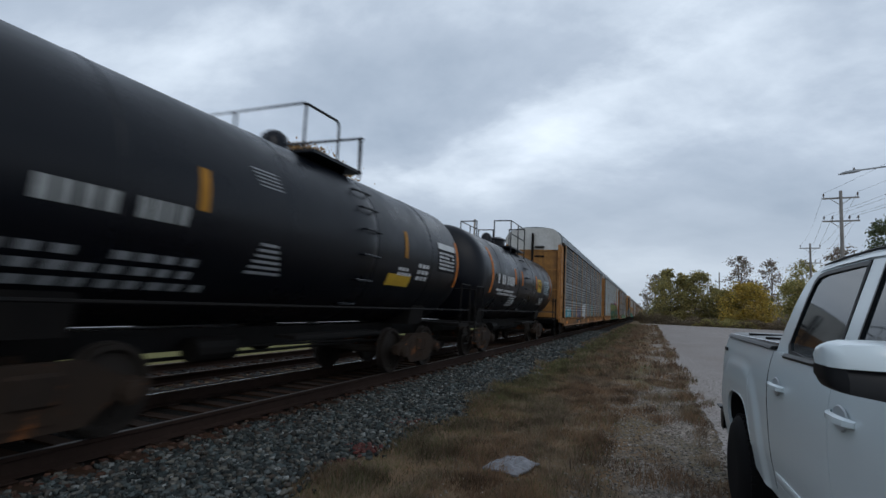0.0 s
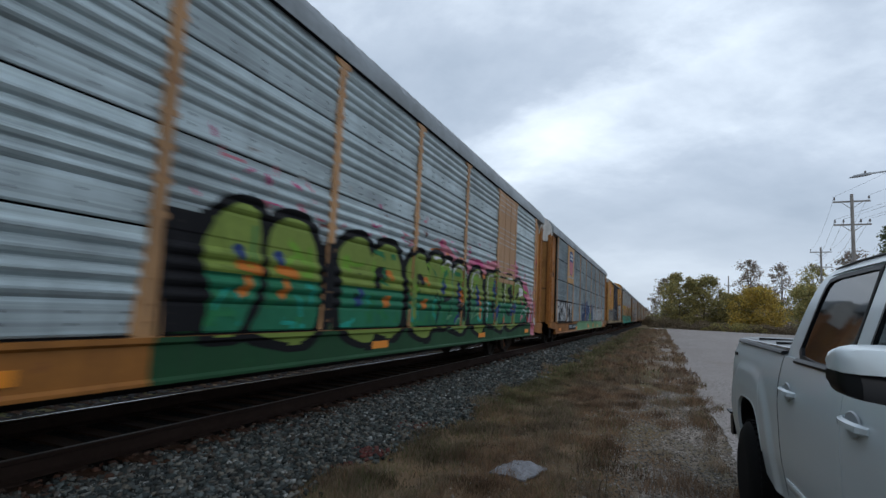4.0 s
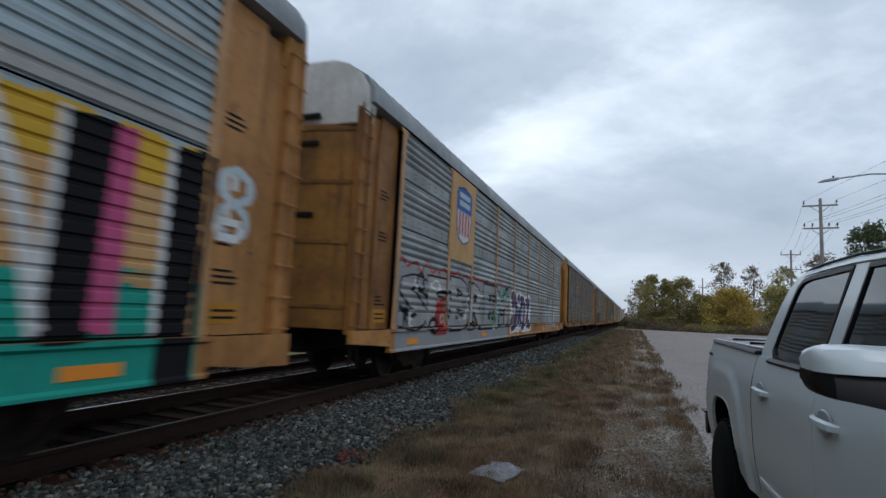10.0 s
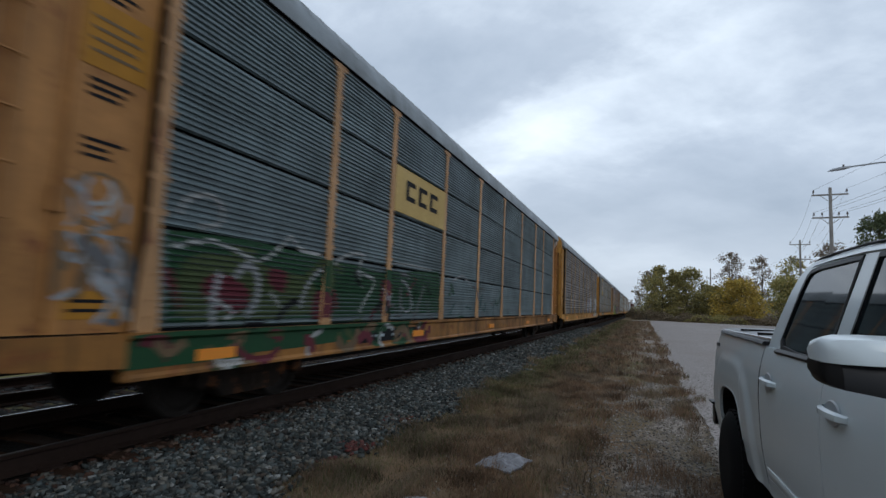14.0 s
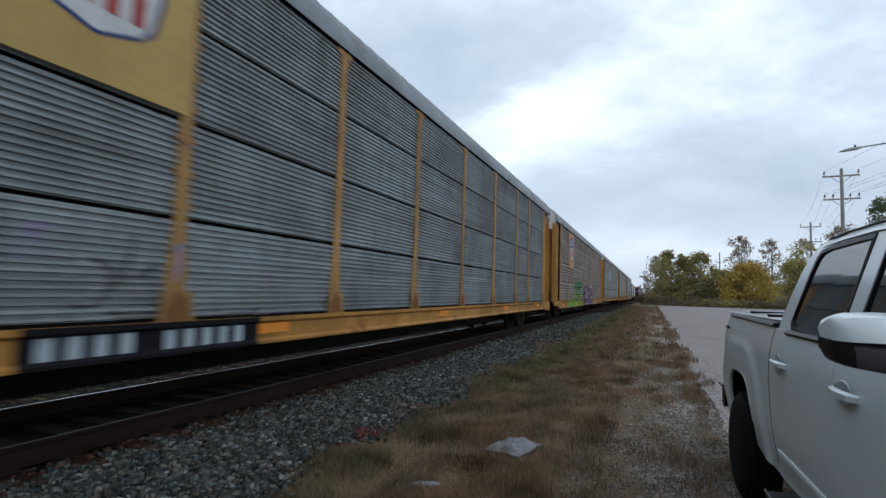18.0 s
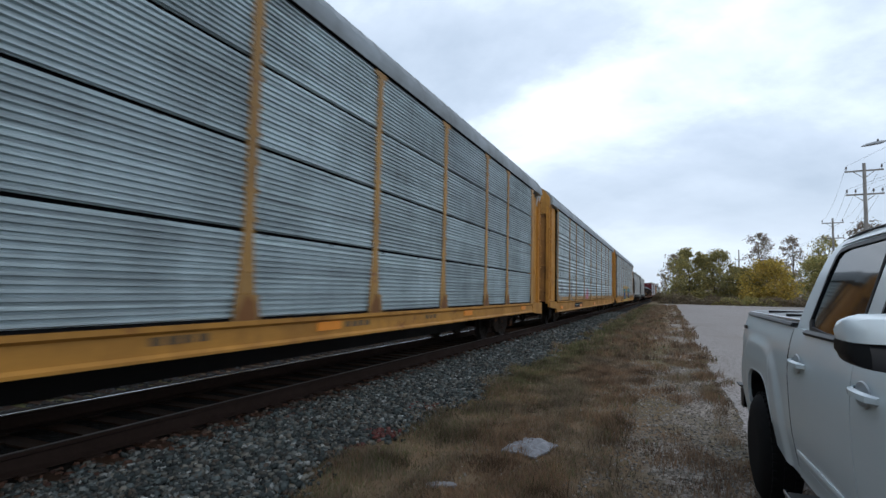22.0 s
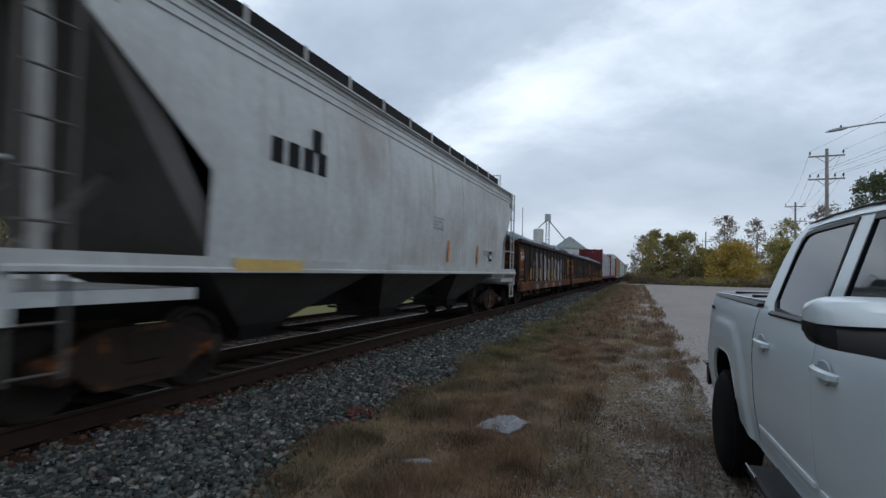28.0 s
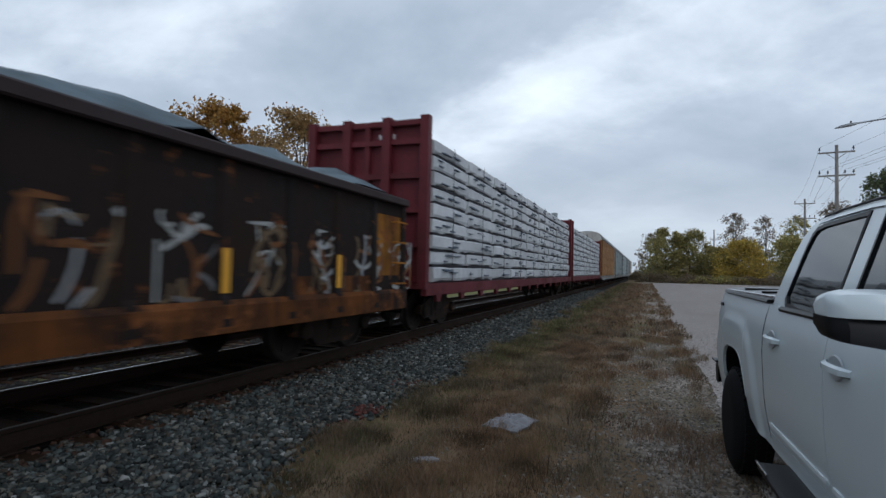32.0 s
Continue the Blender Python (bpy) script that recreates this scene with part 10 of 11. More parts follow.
tag(poly(blob([(-0.17, 1.16), (-0.23, 1.5), (-0.2, 1.85), (-0.08, 1.95), (0.06, 1.97), (0.22, 1.87), (0.32, 1.57), (0.37, 1.14)])), "black", 2)
tag(stroke([(-0.29, 1.42), (-0.2, 1.56), (-0.02, 1.59), (0.16, 1.48)], 0.08), "dirtywhite", 3)
tag(poly(blob([(-0.19, 1.31), (-0.15, 1.4), (0, 1.43), (0.1, 1.31), (0.03, 1.19), (-0.12, 1.19)])), "grey", 3)
tag(poly(blob([(0.49, 1.14), (0.42, 1.54), (0.46, 1.85), (0.59, 2.01), (0.82, 2.07), (1.01, 1.97), (1.12, 1.58), (1.23, 1.43), (1.24, 1.1)])), "dirtywhite", 1)
tag(poly(blob([(0.54, 1.14), (0.48, 1.54), (0.52, 1.82), (0.65, 1.95), (0.81, 1.98), (0.94, 1.86), (1.02, 1.52), (1.14, 1.37), (1.14, 1.12)])), "black", 2)
tag(poly(blob([(1.25, 1.27), (1.14, 1.68), (1.34, 1.91), (1.54, 1.99), (1.75, 2.13), (1.99, 2.13), (2.12, 1.94), (2.09, 1.69), (2.17, 1.34), (1.99, 1.13), (1.5, 1.11)])), "dirtywhite", 3)
tag(poly(blob([(1.34, 1.3), (1.24, 1.64), (1.38, 1.83), (1.59, 1.91), (1.8, 2.05), (1.96, 2.04), (1.98, 1.86), (1.88, 1.68), (2.02, 1.51), (2.01, 1.28), (1.79, 1.16), (1.45, 1.22)])), "black", 4)
tag(ring([(1.52, 1.28), (1.46, 1.49), (1.65, 1.64), (1.89, 1.59), (1.96, 1.34), (1.74, 1.22)], 0.07), "dirtywhite", 5)
tag(poly(blob([(1.66, 1.32), (1.66, 1.49), (1.78, 1.5), (1.81, 1.3)])), "grey", 5)
for y in (-1.6, -0.8, 0.3):
    tag(oval(y, 0.86, 0.35, 0.12), "black", 1)
sheet = lambda s_, q, l: on_plane(c, 1.422, s_, q, l, "graffiti_stroke", step=0.035)
for z0, z1, y1 in ((3.36, 3.9, -12.3), (1.62, 1.86, -12.4)):
    on_plane(c, 1.422, rect(-12.88, y1, z0, z1), "amber", 1, "notice")
    for z in (z0, z1):
        on_plane(c, 1.422, rect(-12.9, y1, z - 0.015, z + 0.015), "black", 2, "notice_line")
    for k in range(3):
        on_plane(c, 1.422, rect(-12.72 + 0.06 * k, y1 - 0.1, z1 - 0.1 - 0.07 * k, z1 - 0.075 - 0.07 * k), "dimtan", 2, "notice_line")
sheet(poly(blob([(-12.92, 2.95), (-12.86, 3.3), (-12.7, 3.26), (-12.6, 3.0), (-12.72, 2.86)])), "coral", 1)
curls(sheet, -12.9, -12.3, 2.85, 3.25, ("coral", "red", "coral"), 151, 14, (0.04, 0.08), 2, 0.25)
curls(sheet, -12.7, -12.3, 2.45, 2.68, ("red", "red"), 152, 5, (0.04, 0.07), 2, 0.2)
curls(sheet, -12.92, -12.25, 1.2, 1.52, ("dimgrey", "black", "dimgrey"), 153, 9, (0.02, 0.045), 1, 0.22)
spray(c, "broad", rect(5.6, 6.6, 0.82, 0.94), "red", 1, name="marking", posts=False)
number_plate(c, "broad", -7.2, -4.4, 0.74, seed=6)

c = rack(7, "weathered autorack car with seamed panels and faint green graffiti", "fine", galv_slate, post_tan, rack_tan, sill_grimy)
part("sign_plate", Geo().box(SIDE + 0.008, SIDE + 0.024, -7.02, -4.35, 3.12, 4.0), SPRAY["straw"], c, "pale straw-coloured sign plate")
for k in range(3):
    y = -6.55 + k * 0.62
    on_plane(c, SIDE + 0.024, rect(y, y + 0.46, 3.4, 3.8) + rect(y + 0.15, y + 0.46, 3.52, 3.68), "black", 1, "faded_logo")
tag = tagger(c, "fine", sheets=True)
tag(poly([(-11.98, 2.05), (-10.81, 2.09), (-9.4, 2.03), (-7.43, 1.94), (-4.45, 2.15), (-4.34, 1.22), (-11.89, 1.13)]), "darkgreen", 1)
tag(poly([(-12.8, 1.03), (-10.52, 1.1), (-5.69, 1.1), (-8.05, 0.81), (-11.16, 0.73), (-12.76, 0.74)]), "darkgreen", 1)
tag(poly(blob([(-11.71, 1.77), (-11.05, 1.88), (-10.19, 1.77), (-9.48, 1.67), (-9.43, 1.23), (-11.21, 1.17), (-11.78, 1.24)])), "olive", 2)
tag(poly(blob([(-11.47, 1.54), (-11.19, 1.67), (-10.74, 1.48), (-10.89, 1.24), (-11.3, 1.3)])), "maroon", 3)
tag(poly(blob([(-10.4, 1.78), (-10.06, 1.74), (-10.11, 1.5), (-10.38, 1.59)])), "maroon", 3)
tag(poly(blob([(-7.31, 1.78), (-6.99, 1.75), (-6.98, 1.32), (-7.31, 1.23)])), "maroon", 3)
tag(poly(blob([(-9.34, 1.53), (-8.92, 1.47), (-8.95, 1.16), (-9.42, 1.16)])), "maroon", 3)
tag(stroke([(-11.86, 2.22), (-11.76, 2.39), (-11.51, 2.48), (-11.31, 2.42), (-11.29, 2.21), (-11.58, 2.13)], 0.06), "dirtywhite", 4)
tag(stroke([(-11.91, 1.88), (-11.45, 2), (-11.06, 1.95), (-10.6, 1.86), (-10.18, 2.1), (-10.03, 2.23), (-9.78, 2.08), (-9.27, 2.06)], 0.05), "dirtywhite", 4)
tag(stroke([(-11.38, 1.41), (-10.98, 1.24), (-11.13, 1.17)], 0.05), "dirtywhite", 4)
tag(stroke([(-10.37, 1.5), (-10.14, 1.3)], 0.04), "dirtywhite", 4)
tag(stroke([(-8.97, 1.93), (-8.57, 2.13), (-8.03, 2.18), (-8.18, 1.91), (-7.61, 1.77), (-7.94, 1.4), (-8.1, 1.23)], 0.06), "dirtywhite", 4)
tag(stroke([(-6.82, 2.15), (-6.09, 2.16), (-4.94, 2.14)], 0.05), "dirtywhite", 4)
tag(stroke([(-3.52, 1.98), (-2.72, 2.16), (-2.01, 1.92)], 0.06), "grey", 4)
curls(tag, -11.9, -4.4, 1.1, 1.95, ("olive", "darkgreen", "dimgrey", "grey", "black", "maroon"), 82, 34, (0.04, 0.1), 2)
curls(tag, -4.2, 1.5, 1.1, 1.9, ("dimgrey", "dimteal", "darkgreen"), 83, 16, (0.04, 0.09), 2)
on_plane(c, 1.422, rect(-12.92, -12.25, 3.35, 3.95), "amber", 1, "notice")
for k in range(4):
    on_plane(c, 1.422, rect(-12.84, -12.36 - 0.05 * (k % 2), 3.48 + 0.1 * k, 3.51 + 0.1 * k), "dimtan", 2, "notice_line")
sheet = lambda s_, q, l: on_plane(c, 1.422, s_, q, l, "graffiti_stroke", step=0.035)
sheet(ring(oval_points(-12.62, 2.2, 0.26, 0.24), 0.04), "dimtan", 1)
curls(sheet, -12.9, -12.35, 1.95, 2.4, ("grey", "dirtywhite", "grey"), 141, 9, (0.03, 0.06), 2, 0.22)
curls(sheet, -12.92, -12.25, 1.15, 1.9, ("grey", "grey", "dimtan", "dimgrey", "dirtywhite"), 142, 26, (0.04, 0.10), 1, 0.25)
curls(tag, -12.9, -5.0, 0.68, 0.98, ("maroon", "olive", "darkgreen", "dirtywhite", "maroon", "dimtan"), 143, 40, (0.06, 0.16), 3, 0.35)
number_plate(c, "fine", -8.1, -5.6, 0.62, seed=7)

c = rack(8, "dark autorack car with pale blue bubble-letter graffiti", "broad", galv_umber, post_olive, rack_yellow, rack_yellow, feet=True, hood=rack_yellow)
tag = tagger(c, "broad")
tag(poly(blob([(4.16, 2.29), (4.51, 2.38), (4.71, 2.4), (4.98, 2.43), (5.29, 2.42), (5.6, 2.3), (5.98, 2.43), (6.23, 2.11), (6.09, 1.88), (6.02, 1.42), (5.94, 1.07), (4.63, 1.09), (4.22, 1.09)])), "dirtywhite", 1, "pale mottled graffiti cloud")
tag(poly(blob([(4.22, 2.17), (4.73, 2.25), (5.04, 2.19), (5.32, 2.11), (5.29, 1.93), (4.76, 1.9), (4.28, 1.86)])), "lavender", 2)
tag(poly(blob([(4.67, 1.39), (5.03, 1.48), (5.48, 1.41), (5.61, 1.09), (4.77, 1.1)])), "grey", 2)
tag(poly(blob([(5.81, 2.34), (5.95, 2.45), (6.11, 2.4), (6.05, 2.29), (5.88, 2.25)])), "white", 2)
tag(poly(blob([(6.03, 1.57), (6.18, 1.66), (6.33, 1.59), (6.26, 1.48), (6.1, 1.47)])), "white", 2)
tag(poly(blob([(8.37, 1.12), (8.4, 1.48), (8.91, 1.57), (9.2, 2.29), (10.11, 2.44), (11.85, 2.39), (12.22, 1.78), (11.97, 1.1), (9.88, 1.11)])), "dirtywhite", 1)
tag(poly(blob([(8.33, 0.91), (8.96, 1.03), (11.98, 1.05), (11.76, 0.75), (8.99, 0.73)])), "dirtywhite", 1)
scribble(c, "broad", 2.4, 6.6, 1.15, 2.2, ("white", "dirtywhite", "lavender", "dimgrey", "grey", "ice"), 92, 60, 0.62, 2)
scribble(c, "broad", 9.3, 12.0, 1.0, 1.95, ("white", "white", "black", "dirtywhite", "dimgrey"), 93, 40, 0.62, 2)
spray(c, "broad", rect(6.6, 7.6, 0.78, 0.95), "red", 1, name="marking", posts=False)

c = rack(9, "grey seamed autorack car with yellow posts and a shield sign", "fine", galv_grey, post_olive, rack_yellow, rack_yellow, 0.74, feet=True)
shield_sign(c, "fine", -9.1, -7.1, 3.1, 5.0, "straw")
rusty_feet(c)
curls(tagger(c, "fine", 0.74), -11.6, -5.6, 1.1, 1.85, ("grey", "dimgrey", "lavender", "dimgrey"), 101, 22, (0.03, 0.07))
number_plate(c, "fine", -8.5, -5.9, 0.74, (0.72, 1.05), seed=9)

c = rack(10, "brown-grey autorack car with green and purple graffiti", "broad", galv_brown, post_tan, rack_yellow, rack_yellow, 0.66)
shield_sign(c, "broad", -9.1, -7.1, 2.95, 4.95, "tan")
spray(c, "broad", rect(-9.2, -3.1, 0.68, 1.08), "lime", 1, 0.66, posts=False)
tag = tagger(c, "broad", 0.66)
tag(poly(blob([(-6, 2.07), (-5.8, 2.11), (-5.55, 2.24), (-5.29, 2.17), (-5.02, 2.26), (-4.58, 2.18), (-4.22, 2.3), (-3.93, 2.22), (-3.37, 2.22), (-2.61, 2.29), (-2.55, 1.27), (-4.06, 1.17), (-5.93, 1.14), (-6.28, 1.15), (-6.4, 2.04)])), "green", 2, "green graffiti fill shading to lime")
tag(poly([(-6.35, 1.68), (-5.97, 1.76), (-4.71, 1.71), (-2.6, 1.87), (-2.57, 1.53), (-4.7, 1.47), (-5.96, 1.5), (-6.33, 1.45)]), "mint", 3)
tag(poly([(-6.33, 1.38), (-5.95, 1.45), (-4.69, 1.4), (-2.57, 1.47), (-2.55, 1.18), (-5.93, 1.14), (-6.31, 1.12)]), "lime", 4)
tag(poly(blob([(-5.7, 1.79), (-5.56, 1.87), (-5.41, 1.78), (-5.35, 1.53), (-5.41, 1.24), (-5.58, 1.15), (-5.69, 1.16), (-5.63, 1.52)])), "black", 5)
tag(poly([(-4.47, 1.95), (-4.06, 2.06), (-4.04, 1.9), (-3.83, 1.86), (-3.9, 1.27), (-4.04, 1.27), (-4.03, 1.76), (-4.31, 1.76), (-4.31, 1.43), (-4.11, 1.38), (-4.12, 1.16), (-4.53, 1.15), (-4.55, 1.72)]), "black", 5)
tag(poly(blob([(-3.45, 1.91), (-3.08, 1.96), (-3.15, 1.83), (-3.39, 1.8)])), "black", 5)
tag(stroke([(-2.77, 1.72), (-2.9, 1.4), (-3.12, 1.26), (-3.38, 1.21)], 0.12), "dimgrey", 5)
tag(poly(blob([(-1.84, 1.48), (-1.58, 1.6), (-1.14, 1.54), (-1.27, 1.26), (-1.69, 1.22)])), "black", 5)
tag(poly(blob([(-5.29, 2.12), (-5.08, 2.17), (-5, 2.03), (-5.16, 1.98)])), "darkgreen", 3)
spray(c, "broad", wavy(-1.7, 4.6, 1.08, 2.05, 0.12, 112), "black", 1, 0.66)
spray(c, "broad", rect(-1.7, 4.6, 0.7, 1.06), "purple", 1, 0.66, posts=False)
curls(tag, -1.6, 4.5, 0.72, 1.02, ("lavender", "dirtywhite", "purple", "black", "lavender", "dimgrey"), 115, 26, (0.06, 0.14), 2, 0.4)
throw_up(c, "broad", "SKAVE", -1.6, 4.5, 1.15, 2.0, ("purple", "lavender", "pink"), "ice", None, 0.66, 0.02, seed=113, layer=2)
scribble(c, "broad", -1.6, 4.4, 0.8, 1.9, ("purple", "pink", "black", "lavender"), 114, 22, 0.66, 5)

c = rack(11, "bright silver autorack car with seamed panels and yellow sill", "fine", galv_light, post_olive, rack_gold, rack_gold, 0.74, feet=True)
part("sign_plate", Geo().box(SIDE + 0.008, SIDE + 0.02, -7.02, -4.35, 3.1, 4.02), SPRAY["ice"], c, "white sign plate with a dark emblem")
rusty_feet(c)
for y in (-2.6, 0.6, 3.4):
    bars(lambda q, col, layer=1: on_plane(c, 1.534, q, col, layer, "marking"), y, 0.88, 4, 0.14, 0.08, "dimtan", 0.3, seed=int(y * 10) + 40)
on_plane(c, SIDE + 0.02, oval(-5.65, 3.56, 0.42, 0.16) + oval(-5.65, 3.56, 0.28, 0.09), "black", 1, "emblem")
for y in (-6.3, -5.0):
    on_plane(c, SIDE + 0.02, rect(y, y + 0.07, 3.3, 3.85), "black", 1, "emblem")
number_plate(c, "fine", -7.6, -4.75, 0.74, seed=11)

c = rack(12, "silver autorack car with broad orange-yellow posts", "broad", galv_light, post_olive, rack_gold, rack_gold, 0.6, feet=True, hood=rack_yellow)
spray(c, "broad", oval(-6.25, 3.72, 0.42, 0.17) + oval(-6.25, 3.72, 0.28, 0.1), "grey", 1, 0.6, "emblem", posts=False)
for y in (-6.95, -5.55):
    spray(c, "broad", rect(y, y + 0.07, 3.42, 4.0), "grey", 1, 0.6, "emblem", posts=False)
spray(c, "broad", rect(-12.1, 12.1, 1.08, 1.24), "tan", 1, 0.6, "lower_strip", posts=False)
scribble(c, "broad", -11.5, -7.4, 1.3, 1.9, ("grey", "grey"), 121, 16, 0.6)
number_plate(c, "broad", -7.6, -5.0, 0.6, seed=12)
spray(c, "broad", poly([(-3.6, 1.1), (-2.9, 1.8), (-2.3, 1.1)]), "rose", 2, 0.6)

c = rack(13, "silver autorack car with orange posts and blue graffiti on yellow", "broad", galv_light, post_tan, rack_gold, rack_gold, 0.6, feet=True, hood=rack_gold)
spray(c, "broad", rect(-12.1, 12.1, 1.08, 1.22), "tan", 1, 0.6, "lower_strip", posts=False)
def shade_low(car, segs, top=1.5):
    """The blue lower half of a letter."""
    g = Geo()
    lay(g, segs, [p for p in rack_line("broad") if p[1] < top], 0.0025 * 6, (-12.1, 12.1))
    part("graffiti_shade", weld(g), SPRAY["blue"], car)


tag = tagger(c, "broad", 0.6)
spray(c, "broad", rect(-4.65, 1.4, 0.62, 2.3), "straw", 2, 0.6)
tag(poly([(1.63, 2.2), (2.08, 2.2), (5.75, 2.23), (5.7, 1.7), (5.63, 0.79), (2.16, 0.74), (1.71, 0.74)]), "straw", 2, "yellow backing with cyan and blue letters")
tag(poly([(2.25, 1.98), (2.91, 2), (2.9, 1.8), (2.59, 1.72), (2.58, 1.57), (2.82, 1.54), (2.69, 1.45), (2.67, 1.15), (2.24, 1.13), (2.24, 1.55)]), "cyan", 5)
shade_low(c, poly([(2.25, 1.98), (2.91, 2), (2.9, 1.8), (2.59, 1.72), (2.58, 1.57), (2.82, 1.54), (2.69, 1.45), (2.67, 1.15), (2.24, 1.13), (2.24, 1.55)]))
tag(poly(blob([(3.06, 2), (3.47, 2.01), (3.62, 1.79), (3.45, 1.53), (3.64, 1.33), (3.69, 1.12), (3.04, 1.13), (3.04, 1.51)])), "cyan", 5)
shade_low(c, poly(blob([(3.06, 2), (3.47, 2.01), (3.62, 1.79), (3.45, 1.53), (3.64, 1.33), (3.69, 1.12), (3.04, 1.13), (3.04, 1.51)])))
tag(poly([(3.96, 2.02), (4.38, 2.01), (4.66, 1.64), (4.68, 1.98), (5.37, 2.02), (5.15, 1.47), (4.85, 0.9), (4.37, 1.05), (3.92, 1.09)]), "cyan", 5)
shade_low(c, poly([(3.96, 2.02), (4.38, 2.01), (4.66, 1.64), (4.68, 1.98), (5.37, 2.02), (5.15, 1.47), (4.85, 0.9), (4.37, 1.05), (3.92, 1.09)]))
tag(poly(blob([(2.18, 1.99), (2.91, 2.05), (2.97, 1.78), (2.87, 1.46), (2.76, 1.06), (2.18, 1.07), (2.18, 1.55)])), "black", 4)
tag(poly(blob([(2.99, 2.02), (3.47, 2.06), (3.71, 1.8), (3.58, 1.53), (3.74, 1.33), (3.76, 1.04), (2.97, 1.07), (2.98, 1.51)])), "black", 4)
tag(poly(blob([(3.89, 2.06), (4.46, 2.08), (4.65, 1.89), (4.91, 2.07), (5.49, 2.07), (5.26, 1.41), (4.9, 0.84), (4.38, 0.98), (3.83, 1.01)])), "black", 4)
tag(poly([(1.69, 1.08), (2.14, 1.11), (4.89, 1.01), (4.81, 0.89), (2.15, 0.96), (1.7, 0.93)]), "black", 4)
tag(poly([(2.46, 0.97), (2.95, 0.96), (2.86, 0.92), (2.44, 0.92)]), "white", 5)
tag(poly([(3.76, 0.95), (4.46, 0.94), (4.38, 0.88), (3.74, 0.9)]), "white", 5)
tag(poly(blob([(2.55, 1.65), (2.72, 1.73), (2.93, 1.69), (2.82, 1.54), (2.69, 1.45), (2.53, 1.47)])), "dimtan", 7)
tag(poly(blob([(1.73, 1.96), (2.09, 1.96), (2.16, 1.66), (2.07, 1.17), (1.75, 1.13)])), "cyan", 5)
shade_low(c, poly(blob([(1.73, 1.96), (2.09, 1.96), (2.16, 1.66), (2.07, 1.17), (1.75, 1.13)])))
tag(poly(blob([(1.7, 1.99), (2.11, 2), (2.2, 1.66), (2.13, 1.09), (1.72, 1.08)])), "black", 4)
for k, ch in enumerate("ZEBRO"):
    y = -4.35 + k * 0.76
    spray(c, "broad", lettering(ch, y, y + 0.78, 0.85, 2.0, 0.06), "black", 3, 0.6, "graffiti_edge")
    w = lettering(ch, y + 0.04, y + 0.72, 0.95, 1.95, 0.035)
    spray(c, "broad", w, "cyan", 4, 0.6, "graffiti_letter", "cyan and blue graffiti letters" if k == 0 else "")
    g = Geo()
    lay(g, w, [p for p in rack_line("broad") if p[1] < 1.55], 0.0025 * 5, (-12.1, 12.1))
    part("graffiti_shade", g, SPRAY["blue"], c)
for k in range(4):
    spray(c, "broad", rect(0.1, 0.6, 0.75 + k * 0.36, 1.0 + k * 0.36), "maroon", 3, 0.6)
number_plate(c, "broad", -7.4, -4.9, 0.6, seed=13)

# covered hoppers
for label, y0, y1, seed in (("pale grey covered hopper car with a dark roof walkway", 427.3, 446.0, 1), ("stained pale grey covered hopper car with corner ladders", 446.0, 464.3, 2)):
    hp = hopper_car(label, y1 - y0)
    consist(hp, y0, y1)
    H = lambda segs, q, layer=1: on_plane(hp, 1.568, segs, q, layer)
    h = (y1 - y0) / 2
    bars(H, -h + 3.6, 3.05, 3, 0.3, 0.32, "black", 0.3, seed=seed)
    bars(H, -h + 3.5, 2.75, 5, 0.26, 0.32, "black", 0.3, seed=seed + 3)
    bars(H, 0.0, 2.6, 4, 0.14, 0.05, "grey", 0.2, rows=4, seed=seed + 5)
    bars(H, h - 5.0, 2.0, 5, 0.2, 0.06, "grey", 0.3, rows=2, seed=seed + 6)
    for y in (h - 8.2, h - 5.7):
        H(poly([(y, 1.65), (y + 0.13, 1.65), (y + 0.17, 2.15), (y + 0.05, 2.15)]), "orange")
    H(rect(h - 4.35, h - 4.05, 1.75, 2.05), "black")
    H(rect(h - 4.3, h - 4.1, 1.82, 1.92), "white", 2)
    on_plane(hp, 1.60, rect(-h + 2.9, -h + 4.2, 1.38, 1.52), "straw", 1, "reflector")

